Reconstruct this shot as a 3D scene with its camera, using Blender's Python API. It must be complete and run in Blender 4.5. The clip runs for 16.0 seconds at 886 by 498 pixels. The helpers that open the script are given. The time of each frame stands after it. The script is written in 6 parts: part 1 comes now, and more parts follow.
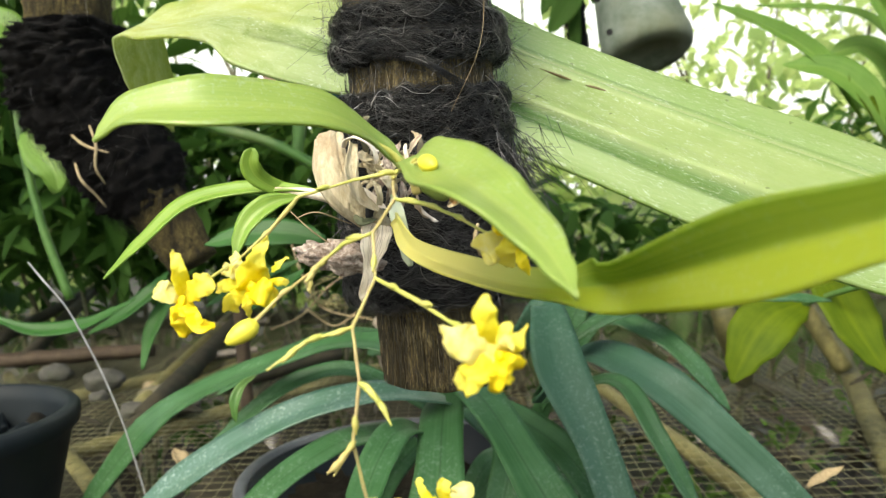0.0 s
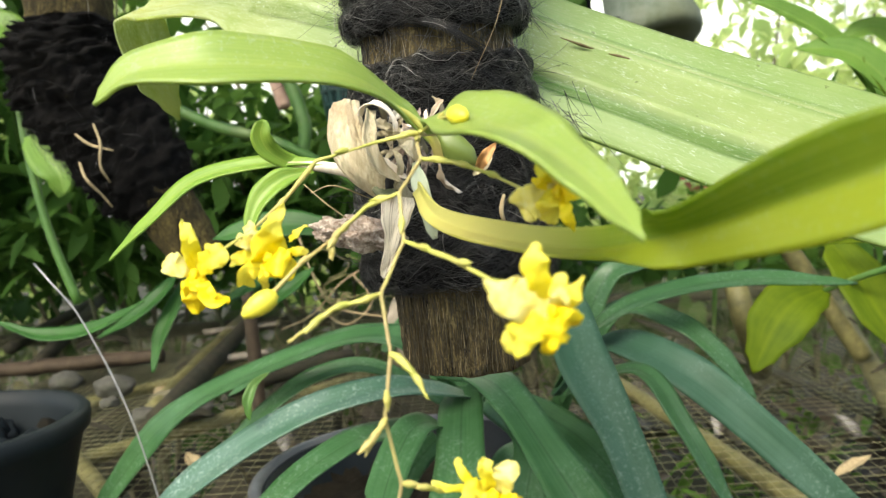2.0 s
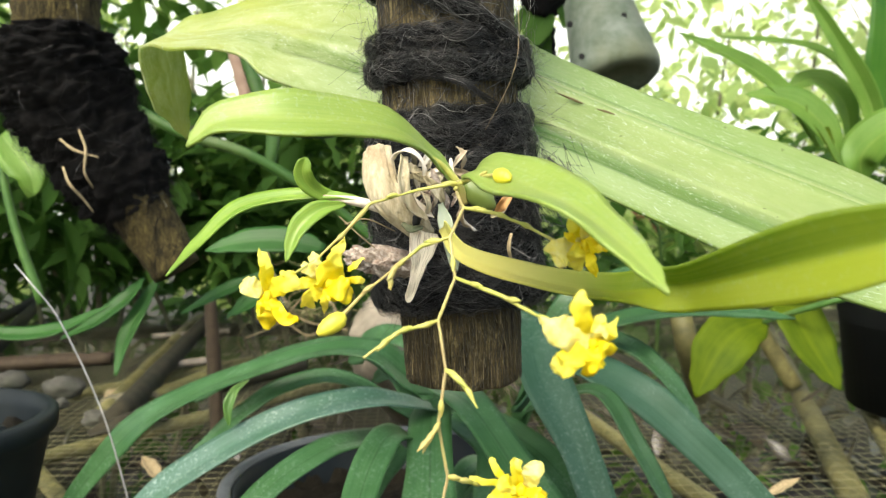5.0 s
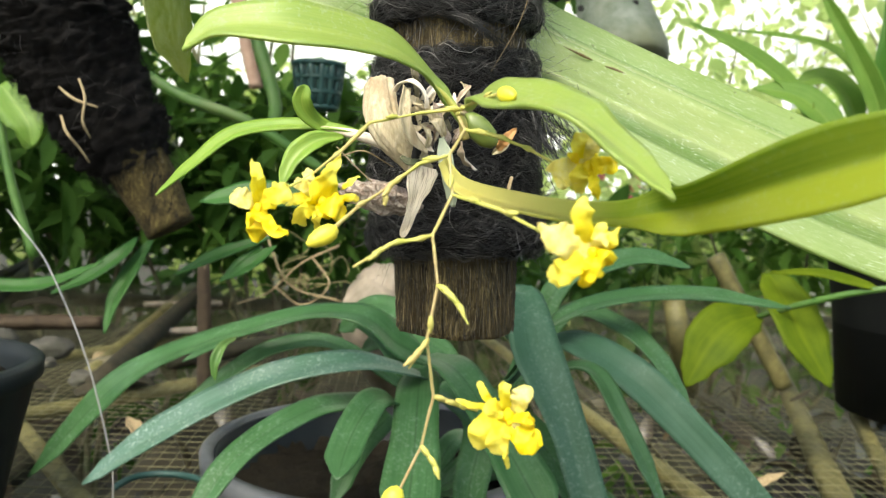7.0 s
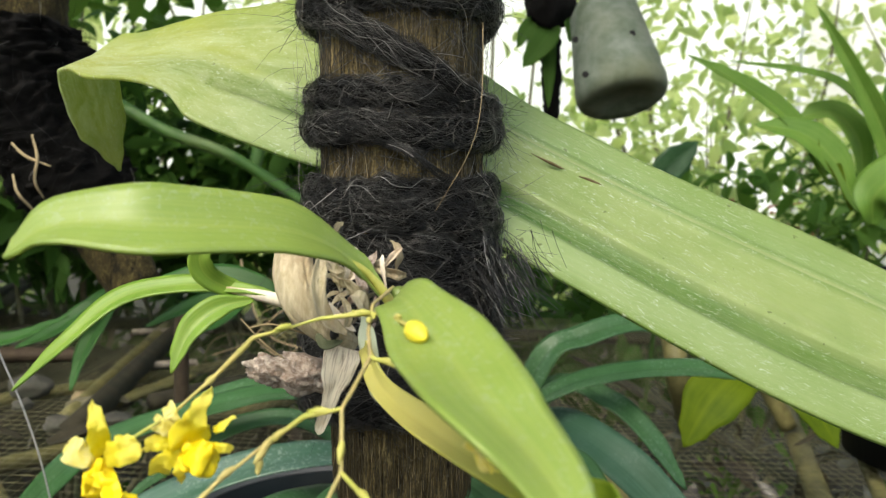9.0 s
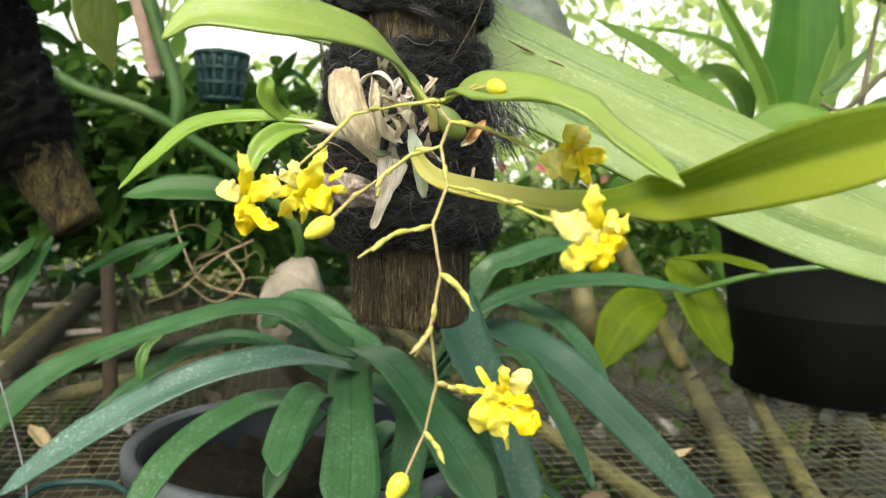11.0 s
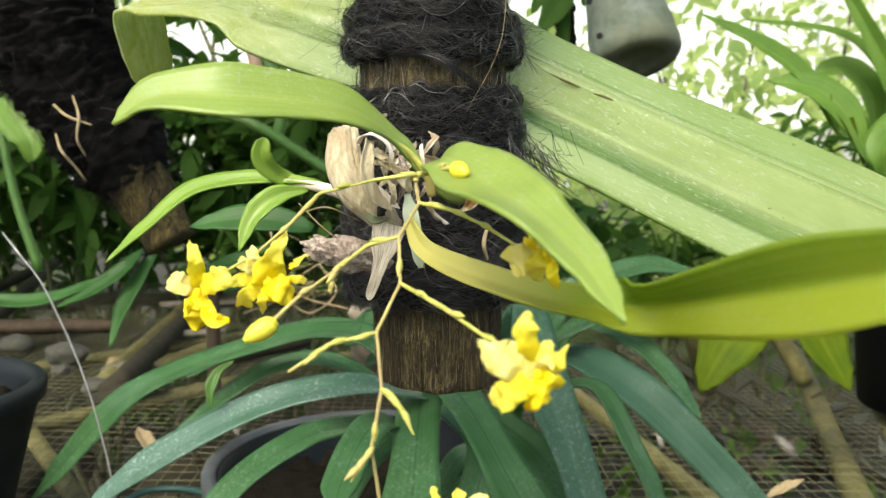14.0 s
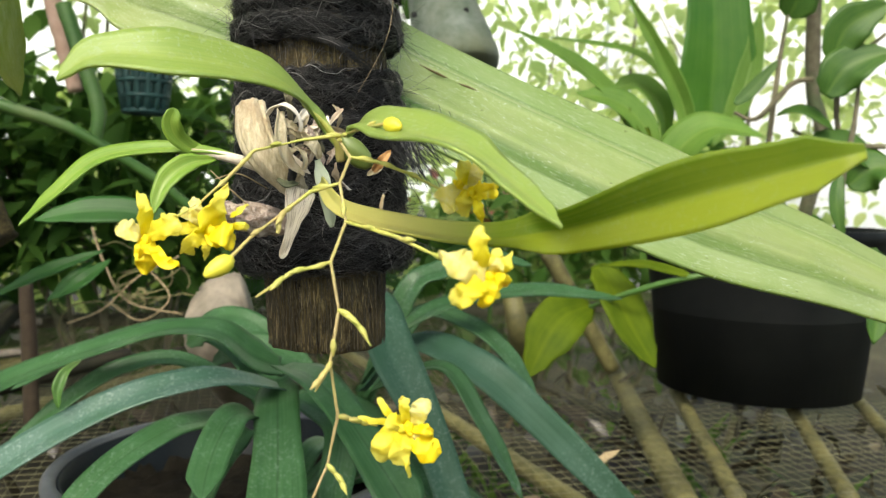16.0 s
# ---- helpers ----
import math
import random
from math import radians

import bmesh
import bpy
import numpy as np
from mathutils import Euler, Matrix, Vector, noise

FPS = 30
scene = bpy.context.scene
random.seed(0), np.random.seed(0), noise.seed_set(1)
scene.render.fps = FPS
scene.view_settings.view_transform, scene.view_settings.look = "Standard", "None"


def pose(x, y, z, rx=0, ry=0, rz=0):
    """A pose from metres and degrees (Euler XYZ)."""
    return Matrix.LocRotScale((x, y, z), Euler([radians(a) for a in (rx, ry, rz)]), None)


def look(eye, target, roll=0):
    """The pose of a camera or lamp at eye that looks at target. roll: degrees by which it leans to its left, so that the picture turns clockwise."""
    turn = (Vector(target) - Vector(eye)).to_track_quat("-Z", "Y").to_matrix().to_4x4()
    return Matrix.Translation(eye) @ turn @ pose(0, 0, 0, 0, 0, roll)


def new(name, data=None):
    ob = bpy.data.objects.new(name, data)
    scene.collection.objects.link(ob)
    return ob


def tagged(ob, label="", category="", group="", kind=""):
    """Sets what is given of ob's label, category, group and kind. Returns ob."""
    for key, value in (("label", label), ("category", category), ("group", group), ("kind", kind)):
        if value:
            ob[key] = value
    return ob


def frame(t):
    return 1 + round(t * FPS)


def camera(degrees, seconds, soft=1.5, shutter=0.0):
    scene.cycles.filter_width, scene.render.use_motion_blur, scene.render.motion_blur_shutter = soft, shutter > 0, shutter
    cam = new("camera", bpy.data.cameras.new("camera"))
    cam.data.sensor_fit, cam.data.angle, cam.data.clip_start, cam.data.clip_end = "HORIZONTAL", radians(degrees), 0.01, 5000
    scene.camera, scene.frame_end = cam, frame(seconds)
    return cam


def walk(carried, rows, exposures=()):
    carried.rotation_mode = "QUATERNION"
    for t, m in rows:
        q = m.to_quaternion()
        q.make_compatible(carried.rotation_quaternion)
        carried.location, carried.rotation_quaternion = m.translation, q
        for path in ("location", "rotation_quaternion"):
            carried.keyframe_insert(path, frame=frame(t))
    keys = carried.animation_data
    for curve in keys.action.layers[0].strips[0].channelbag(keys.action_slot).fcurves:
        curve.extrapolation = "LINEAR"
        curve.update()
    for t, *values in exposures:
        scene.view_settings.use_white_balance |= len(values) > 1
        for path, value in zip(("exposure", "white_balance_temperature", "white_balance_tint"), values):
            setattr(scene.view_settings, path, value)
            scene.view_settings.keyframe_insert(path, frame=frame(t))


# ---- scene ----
cam = camera(58.0, 16.0, 1.25)
cam.data.dof.use_dof, cam.data.dof.focus_distance, cam.data.dof.aperture_fstop = True, 0.275, 24.0
PATH = [
    (0, (0.0000, 0.0000, 1.2000), (-0.0068, 1.9938, 1.0432), -2.51),
    (0.5, (-0.0082, 0.0137, 1.1967), (-0.0232, 2.0072, 1.0370), -3.43),
    (1, (-0.0078, 0.0142, 1.1952), (-0.0206, 2.0070, 1.0260), -3.39),
    (1.5, (0.0021, 0.0062, 1.1900), (-0.0084, 1.9994, 1.0254), -3.67),
    (2, (-0.0062, 0.0146, 1.1903), (-0.0296, 2.0088, 1.0398), -3.93),
    (2.5, (-0.0089, 0.0099, 1.1867), (-0.0384, 2.0017, 1.0080), -3.81),
    (3, (0.0009, 0.0073, 1.1949), (-0.0411, 2.0001, 1.0304), -2.90),
    (5.5, (-0.0338, -0.0226, 1.1994), (0.1328, 1.9669, 1.0813), 0.28),
    (6, (-0.0239, -0.0147, 1.1788), (0.1707, 1.9698, 1.0239), 1.57),
    (6.5, (-0.0308, -0.0152, 1.1809), (0.1333, 1.9734, 1.0455), 2.46),
    (7, (-0.0295, -0.0148, 1.1809), (0.0938, 1.9763, 1.0382), 2.30),
    (7.5, (-0.0069, 0.0026, 1.1859), (0.0169, 1.9983, 1.0571), 3.28),
    (8, (-0.0068, 0.0166, 1.2042), (0.0308, 2.0121, 1.0750), 2.84),
    (8.5, (-0.0180, 0.0352, 1.2405), (0.0551, 2.0296, 1.1104), 1.81),
    (9, (-0.0071, 0.0349, 1.2308), (0.1054, 2.0271, 1.0960), 2.21),
    (9.5, (-0.0243, 0.0006, 1.1973), (0.1290, 1.9884, 1.0390), 3.48),
    (10, (-0.0574, -0.0112, 1.1747), (0.2335, 1.9608, 1.0115), 4.35),
    (12.5, (-0.0330, -0.0219, 1.1958), (0.3585, 1.9355, 1.0714), 0.68),
    (13, (-0.0206, -0.0106, 1.2014), (0.1993, 1.9714, 1.0489), 0.89),
    (13.5, (-0.0079, -0.0052, 1.2061), (0.0722, 1.9867, 1.0458), 0.66),
    (14, (-0.0130, 0.0023, 1.2038), (0.0590, 1.9928, 1.0230), 1.10),
    (14.5, (-0.0211, 0.0101, 1.2043), (0.2169, 1.9895, 1.0440), -0.18),
    (15, (-0.0318, -0.0025, 1.2068), (0.3830, 1.9492, 1.0693), -0.08),
    (15.5, (-0.0337, -0.0195, 1.2012), (0.4608, 1.9140, 1.0701), 0.37),
    (16, (-0.0456, -0.0232, 1.1873), (0.4846, 1.9005, 1.0529), 0.84),
]
EXPOSURES = [(0.0, 1.50, 6750, 3), (2.0, 1.58, 6750, 3), (3.0, 1.60, 6750, 3), (6.5, 1.56, 6750, 3), (8.0, 1.42, 6750, 3), (9.0, 1.06, 6750, 3), (9.5, 1.18, 6750, 3), (10.0, 1.52, 6750, 3), (12.5, 1.16, 6750, 3), (13.0, 1.26, 6750, 3), (14.5, 1.41, 6750, 3), (16.0, 1.26, 6750, 3)]
walk(cam, [(t, look(eye, target, roll)) for t, eye, target, roll in PATH], EXPOSURES)

# ---- world and sun ----
world = bpy.data.worlds.new("sky")
scene.world = world
world.use_nodes = True
wn = world.node_tree
sky = wn.nodes.new("ShaderNodeTexSky")
sky.sky_type, sky.sun_disc = "NISHITA", False
SUN_ELEV, SUN_AZ = 50.0, 205.0
sky.sun_elevation, sky.sun_rotation = radians(SUN_ELEV), radians(SUN_AZ)
sky.dust_density, sky.ozone_density = 4.0, 1.0
background = wn.nodes["Background"]
background.inputs["Strength"].default_value = 0.15
wn.links.new(sky.outputs[0], background.inputs["Color"])

sun_data = bpy.data.lights.new("sun", "SUN")
sun_data.energy, sun_data.angle, sun_data.color = 0.95, radians(20), (1.0, 0.95, 0.86)
sun = new("sun", sun_data)
sun_way = Vector((math.sin(radians(SUN_AZ)) * math.cos(radians(SUN_ELEV)), math.cos(radians(SUN_AZ)) * math.cos(radians(SUN_ELEV)), math.sin(radians(SUN_ELEV))))
sun.matrix_world = look(sun_way * 20, (0, 0, 0))


# ---- materials ----
class Nodes:
    """A small builder for node materials."""

    def __init__(self, name):
        self.mat = bpy.data.materials.new(name)
        self.mat.use_nodes = True
        self.t = self.mat.node_tree
        self.bsdf = self.t.nodes["Principled BSDF"]
        self.out = self.t.nodes["Material Output"]

    def node(self, kind):
        return self.t.nodes.new(kind)

    def link(self, a, b):
        self.t.links.new(a, b)

    def coords(self, which="Object", scale=(1, 1, 1)):
        c, m = self.node("ShaderNodeTexCoord"), self.node("ShaderNodeMapping")
        m.inputs["Scale"].default_value = scale
        self.link(c.outputs[which], m.inputs["Vector"])
        return m.outputs[0]

    def noise(self, vector, scale, detail=5.0, rough=0.6, distortion=0.0):
        n = self.node("ShaderNodeTexNoise")
        n.inputs["Scale"].default_value, n.inputs["Detail"].default_value = scale, detail
        n.inputs["Roughness"].default_value, n.inputs["Distortion"].default_value = rough, distortion
        self.link(vector, n.inputs["Vector"])
        return n.outputs[0]

    def ramp(self, fac, stops):
        r = self.node("ShaderNodeValToRGB")
        while len(r.color_ramp.elements) < len(stops):
            r.color_ramp.elements.new(0.5)
        for e, (p, c) in zip(r.color_ramp.elements, stops):
            e.position, e.color = p, (*c, 1) if len(c) == 3 else c
        self.link(fac, r.inputs[0])
        return r.outputs[0]

    def mix(self, fac, a, b, how="MIX"):
        m = self.node("ShaderNodeMix")
        m.data_type, m.blend_type = "RGBA", how
        for sock, v in ((m.inputs["Factor"], fac), (m.inputs[6], a), (m.inputs[7], b)):
            if isinstance(v, (int, float)):
                sock.default_value = v
            elif isinstance(v, tuple):
                sock.default_value = (*v, 1)
            else:
                self.link(v, sock)
        return m.outputs[2]

    def maths(self, op, a, b=0.0):
        m = self.node("ShaderNodeMath")
        m.operation = op
        for sock, v in zip(m.inputs, (a, b)):
            if isinstance(v, (int, float)):
                sock.default_value = v
            else:
                self.link(v, sock)
        return m.outputs[0]

    def bump(self, height, strength=0.3, distance=0.001):
        b = self.node("ShaderNodeBump")
        b.inputs["Strength"].default_value, b.inputs["Distance"].default_value = strength, distance
        self.link(height, b.inputs["Height"])
        self.link(b.outputs[0], self.bsdf.inputs["Normal"])

    def done(self, colour, rough=0.5, metal=0.0, spec=0.5):
        if isinstance(colour, tuple):
            self.bsdf.inputs["Base Color"].default_value = (*colour, 1)
        else:
            self.link(colour, self.bsdf.inputs["Base Color"])
        if isinstance(rough, (int, float)):
            self.bsdf.inputs["Roughness"].default_value = rough
        else:
            self.link(rough, self.bsdf.inputs["Roughness"])
        self.bsdf.inputs["Metallic"].default_value = metal
        self.bsdf.inputs["Specular IOR Level"].default_value = spec
        return self.mat

    def see_through(self, colour, share):
        """Lets a share of the light pass through a thin leaf or petal."""
        tr, mx = self.node("ShaderNodeBsdfTranslucent"), self.node("ShaderNodeMixShader")
        mx.inputs[0].default_value = share
        if isinstance(colour, tuple):
            tr.inputs[0].default_value = (*colour, 1)
        else:
            self.link(colour, tr.inputs[0])
        self.link(self.bsdf.outputs[0], mx.inputs[1])
        self.link(tr.outputs[0], mx.inputs[2])
        self.link(mx.outputs[0], self.out.inputs["Surface"])


def leaf_material(name, base, second, rib, rough=0.38, pass_share=0.35, streak=26.0, scuff=0.0, scale=1.0, island=False, pale_rib=0.5, tip=None, spec=0.5, base_tint=None, dark_rib=False, lit_half=None):
    m = Nodes(name)
    uv = m.coords("UV")
    ob = m.coords("Object")
    sep = m.node("ShaderNodeSeparateXYZ")
    m.link(uv, sep.inputs[0])
    off = m.maths("ABSOLUTE", m.maths("SUBTRACT", sep.outputs[0], 0.5))
    ribmask = m.ramp(off, [(0.0, (1, 1, 1)), (0.02, (0.6, 0.6, 0.6)), (0.05, (0, 0, 0))])
    stretched = m.coords("UV", (streak, 1.3, 1))
    veins = m.noise(stretched, 1.6, 3.0, 0.6)
    blotch = m.noise(ob, 45.0 * scale, 4.0, 0.6)
    fine = m.noise(ob, 420.0 * scale, 3.0, 0.6)
    colour = m.mix(m.ramp(blotch, [(0.35, (0, 0, 0)), (0.68, (1, 1, 1))]), base, second)
    colour = m.mix(m.ramp(veins, [(0.4, (0, 0, 0)), (0.75, (0.45, 0.45, 0.45))]), colour, rib)
    colour = m.mix(m.maths("MULTIPLY", ribmask, pale_rib), colour, rib)
    # one half lighter: the lit side of the fold put into the colour
    if lit_half:
        colour = m.mix(m.ramp(sep.outputs[0], [(0.49, (0, 0, 0)), (0.53, (0.6, 0.6, 0.6))]), colour, lit_half)
    if dark_rib:
        colour = m.mix(m.maths("MULTIPLY", m.ramp(off, [(0.0, (1, 1, 1)), (0.035, (0, 0, 0))]), 0.6), colour, tuple(x * 0.5 for x in base))
    if tip:
        colour = m.mix(m.ramp(sep.outputs[1], [(0.72, (0, 0, 0)), (1.0, (1, 1, 1))]), colour, tip)
    if base_tint:
        colour = m.mix(m.ramp(sep.outputs[1], [(0.30, (0.9, 0.9, 0.9)), (0.52, (0, 0, 0))]), colour, base_tint)
    if island:
        geo = m.node("ShaderNodeNewGeometry")
        colour = m.mix(m.ramp(geo.outputs["Random Per Island"], [(0.0, (0, 0, 0)), (1.0, (0.75, 0.75, 0.75))]), colour, rib)
    rough_in = rough
    if scuff:
        scratch = m.noise(ob, 520.0 * scale, 4.0, 0.65, 0.4)
        patch = m.noise(ob, 22.0 * scale, 3.0, 0.6)
        mask = m.maths("MULTIPLY", m.ramp(scratch, [(0.53, (0, 0, 0)), (0.68, (1, 1, 1))]), m.ramp(patch, [(0.42, (0, 0, 0)), (0.60, (1, 1, 1))]))
        mask = m.maths("MULTIPLY", mask, scuff)
        colour = m.mix(mask, colour, (0.55, 0.64, 0.58))
        rough_in = m.maths("ADD", m.maths("MULTIPLY", mask, 0.4), rough)
    m.bump(m.maths("ADD", m.maths("MULTIPLY", veins, 0.8), m.maths("MULTIPLY", fine, 0.5)), 0.25, 0.0006)
    m.done(colour, rough_in, 0.0, spec)
    m.see_through(m.mix(0.25, colour, rib), pass_share)
    return m.mat


M_ORCHID = leaf_material("orchid_leaf", (0.235, 0.345, 0.065), (0.29, 0.40, 0.085), (0.42, 0.49, 0.13), 0.36, 0.35, 14, 0.25, pale_rib=0.35)
M_LONG = leaf_material("orchid_long_leaf", (0.165, 0.29, 0.018), (0.24, 0.345, 0.026), (0.42, 0.46, 0.06), 0.34, 0.55, 8, 0.1, pale_rib=0.25, base_tint=(0.78, 0.72, 0.24), lit_half=(0.40, 0.46, 0.03))
M_SMALL = leaf_material("orchid_small_leaf", (0.16, 0.31, 0.035), (0.22, 0.37, 0.045), (0.36, 0.45, 0.09), 0.38, 0.35, 10, 0.0)
M_DARK = leaf_material("dark_strap_leaf", (0.028, 0.092, 0.026), (0.052, 0.135, 0.050), (0.095, 0.190, 0.075), 0.36, 0.25, 12, 0.16, 0.7, pale_rib=-0.0, spec=0.35, dark_rib=True)
M_SCUFFED = leaf_material("scuffed_strap_leaf", (0.045, 0.115, 0.066), (0.085, 0.155, 0.120), (0.12, 0.21, 0.15), 0.34, 0.2, 12, 0.5, 0.7, pale_rib=0.2, spec=0.5)
M_TEALSTRAP = leaf_material("dull_blue_green_strap_leaf", (0.030, 0.088, 0.046), (0.050, 0.115, 0.072), (0.075, 0.150, 0.095), 0.50, 0.2, 12, 0.16, 0.7, pale_rib=0.1, spec=0.25)
M_FRESH = leaf_material("fresh_garden_leaf", (0.14, 0.30, 0.04), (0.20, 0.37, 0.06), (0.34, 0.48, 0.11), 0.45, 0.5, 22, 0.0, 0.5)
M_OLIVE = leaf_material("yellow_olive_leaf", (0.060, 0.105, 0.004), (0.105, 0.155, 0.006), (0.15, 0.20, 0.008), 0.6, 0.35, 12, 0.0, 0.6, spec=0.12)
# bush leaves: deep shade, sunlight and half shade put into the greens
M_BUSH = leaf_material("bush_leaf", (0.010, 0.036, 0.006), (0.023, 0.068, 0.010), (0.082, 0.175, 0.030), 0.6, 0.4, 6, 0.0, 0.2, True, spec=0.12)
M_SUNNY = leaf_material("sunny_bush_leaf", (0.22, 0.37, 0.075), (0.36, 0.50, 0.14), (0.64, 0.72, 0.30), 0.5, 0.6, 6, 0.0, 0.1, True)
M_SWORD = leaf_material("sword_leaf", (0.024, 0.090, 0.016), (0.038, 0.125, 0.024), (0.07, 0.175, 0.04), 0.45, 0.3, 12, 0.0, 0.6, spec=0.3)
M_PLEAT = leaf_material("deep_green_pleated_leaf", (0.055, 0.190, 0.014), (0.085, 0.235, 0.020), (0.15, 0.31, 0.045), 0.4, 0.45, 26, 0.0, 0.5)
# cane leaves: their backlit darkness is put into the green
M_CANELEAF = leaf_material("cane_leaf", (0.040, 0.115, 0.016), (0.070, 0.160, 0.024), (0.14, 0.24, 0.04), 0.45, 0.35, 14, 0.0, 0.6, spec=0.35)
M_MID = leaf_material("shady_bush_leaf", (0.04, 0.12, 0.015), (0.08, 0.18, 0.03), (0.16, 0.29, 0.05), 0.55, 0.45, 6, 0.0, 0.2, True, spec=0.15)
M_BUDGREEN = leaf_material("green_bulb", (0.085, 0.13, 0.025), (0.13, 0.18, 0.035), (0.20, 0.24, 0.06), 0.4, 0.1, 16, 0.0)


def broad_leaf_material():
    m = Nodes("broad_leaf_surface")
    uv, ob = m.coords("UV"), m.coords("Object")
    sep = m.node("ShaderNodeSeparateXYZ")
    m.link(uv, sep.inputs[0])
    across, along = sep.outputs[0], sep.outputs[1]
    light, mid, green = (0.427, 0.504, 0.193), (0.349, 0.455, 0.148), (0.194, 0.329, 0.079)
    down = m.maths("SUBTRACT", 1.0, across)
    # green bands; their dark tones and ridge lines carry the pleats' shading
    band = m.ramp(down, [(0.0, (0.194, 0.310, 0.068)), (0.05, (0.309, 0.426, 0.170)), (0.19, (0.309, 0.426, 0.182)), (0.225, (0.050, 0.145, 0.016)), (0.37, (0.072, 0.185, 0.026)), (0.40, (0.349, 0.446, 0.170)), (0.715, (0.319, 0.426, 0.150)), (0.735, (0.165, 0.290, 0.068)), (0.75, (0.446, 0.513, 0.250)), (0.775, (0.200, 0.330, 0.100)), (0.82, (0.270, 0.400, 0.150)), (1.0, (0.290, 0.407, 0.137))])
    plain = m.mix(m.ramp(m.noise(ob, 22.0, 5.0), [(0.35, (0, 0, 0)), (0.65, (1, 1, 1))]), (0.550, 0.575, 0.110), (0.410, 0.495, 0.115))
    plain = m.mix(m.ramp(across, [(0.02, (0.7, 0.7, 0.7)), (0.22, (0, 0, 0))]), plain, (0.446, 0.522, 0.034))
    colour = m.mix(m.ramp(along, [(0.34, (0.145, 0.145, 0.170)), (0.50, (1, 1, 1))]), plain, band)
    yellow = m.ramp(along, [(0.62, (0, 0, 0)), (0.90, (0.45, 0.45, 0.45))])
    colour = m.mix(yellow, colour, (0.387, 0.446, 0.114))
    lines = m.noise(m.coords("UV", (70, 1.4, 1)), 1.5, 4.0, 0.65)
    colour = m.mix(m.ramp(lines, [(0.42, (0, 0, 0)), (0.7, (0.339, 0.339, 0.398))]), colour, (0.406, 0.484, 0.227))
    blotch = m.ramp(m.noise(ob, 30.0, 5.0), [(0.45, (0, 0, 0)), (0.7, (0.485, 0.484, 0.568))])
    colour = m.mix(blotch, colour, (0.194, 0.310, 0.068))
    scratch = m.noise(m.coords("UV", (2.2, 7.0, 1)), 26.0, 6.0, 0.75, 1.5)
    patch = m.maths("ADD", m.ramp(m.noise(ob, 16.0, 3.0), [(0.40, (0, 0, 0)), (0.65, (1, 1, 1))]), m.ramp(along, [(0.40, (0.70, 0.70, 0.70)), (0.52, (0, 0, 0))]))
    specks = m.ramp(m.noise(m.coords("UV", (1.0, 3.4, 1)), 150.0, 3.0, 0.7, 0.8), [(0.64, (0, 0, 0)), (0.69, (1, 1, 1))])
    scuff = m.maths("MULTIPLY", m.maths("MAXIMUM", m.ramp(scratch, [(0.57, (0, 0, 0)), (0.63, (1, 1, 1))]), specks), patch)
    bloom = m.maths("MULTIPLY", m.ramp(m.noise(m.coords("UV", (1.2, 3.0, 1)), 7.0, 5.0, 0.7, 0.6), [(0.38, (0, 0, 0)), (0.66, (1, 1, 1))]), m.ramp(along, [(0.02, (0, 0, 0)), (0.14, (0.75, 0.75, 0.75)), (0.40, (0.65, 0.65, 0.65)), (0.55, (0.15, 0.15, 0.15))]))
    bloom = m.maths("MULTIPLY", bloom, m.ramp(across, [(0.05, (0, 0, 0)), (0.40, (1, 1, 1))]))
    colour = m.mix(bloom, colour, (0.62, 0.70, 0.42))
    colour = m.mix(m.maths("MULTIPLY", scuff, 0.8), colour, (0.74, 0.82, 0.68))
    dots = m.ramp(m.noise(ob, 260.0, 2.0, 0.5), [(0.72, (0, 0, 0)), (0.76, (1, 1, 1))])
    colour = m.mix(m.maths("MULTIPLY", dots, 0.6), colour, (0.08, 0.09, 0.02))
    m.bump(m.maths("ADD", lines, m.maths("MULTIPLY", scuff, 0.6)), 0.35, 0.0008)
    m.done(colour, m.maths("ADD", m.maths("MULTIPLY", scuff, 0.25), 0.36))
    m.see_through(colour, 0.45)
    return m.mat


M_BROAD = broad_leaf_material()


def petal_material():
    m = Nodes("yellow_petal")
    ob, uv = m.coords("Object"), m.coords("UV")
    sep = m.node("ShaderNodeSeparateXYZ")
    m.link(uv, sep.inputs[0])
    c = m.mix(m.ramp(m.noise(ob, 220.0, 3.0), [(0.35, (0, 0, 0)), (0.7, (1, 1, 1))]), (0.90, 0.80, 0.03), (0.92, 0.86, 0.10))
    c = m.mix(m.ramp(sep.outputs[1], [(0.35, (0, 0, 0)), (1.0, (0.55, 0.55, 0.55))]), c, (0.94, 0.90, 0.34))
    m.bump(m.noise(m.coords("UV", (9, 1, 1)), 3.0, 3.0), 0.3, 0.0005)
    m.done(c, 0.5, 0.0, 0.4)
    m.see_through(c, 0.55)
    return m.mat


def lip_material():
    m = Nodes("golden_lip")
    ob = m.coords("Object")
    c = m.mix(m.ramp(m.noise(ob, 260.0, 4.0), [(0.35, (0, 0, 0)), (0.65, (1, 1, 1))]), (0.90, 0.70, 0.012), (0.92, 0.80, 0.03))
    m.bump(m.noise(ob, 900.0, 3.0), 0.4, 0.0006)
    m.done(c, 0.45, 0.0, 0.4)
    m.see_through(c, 0.35)
    return m.mat


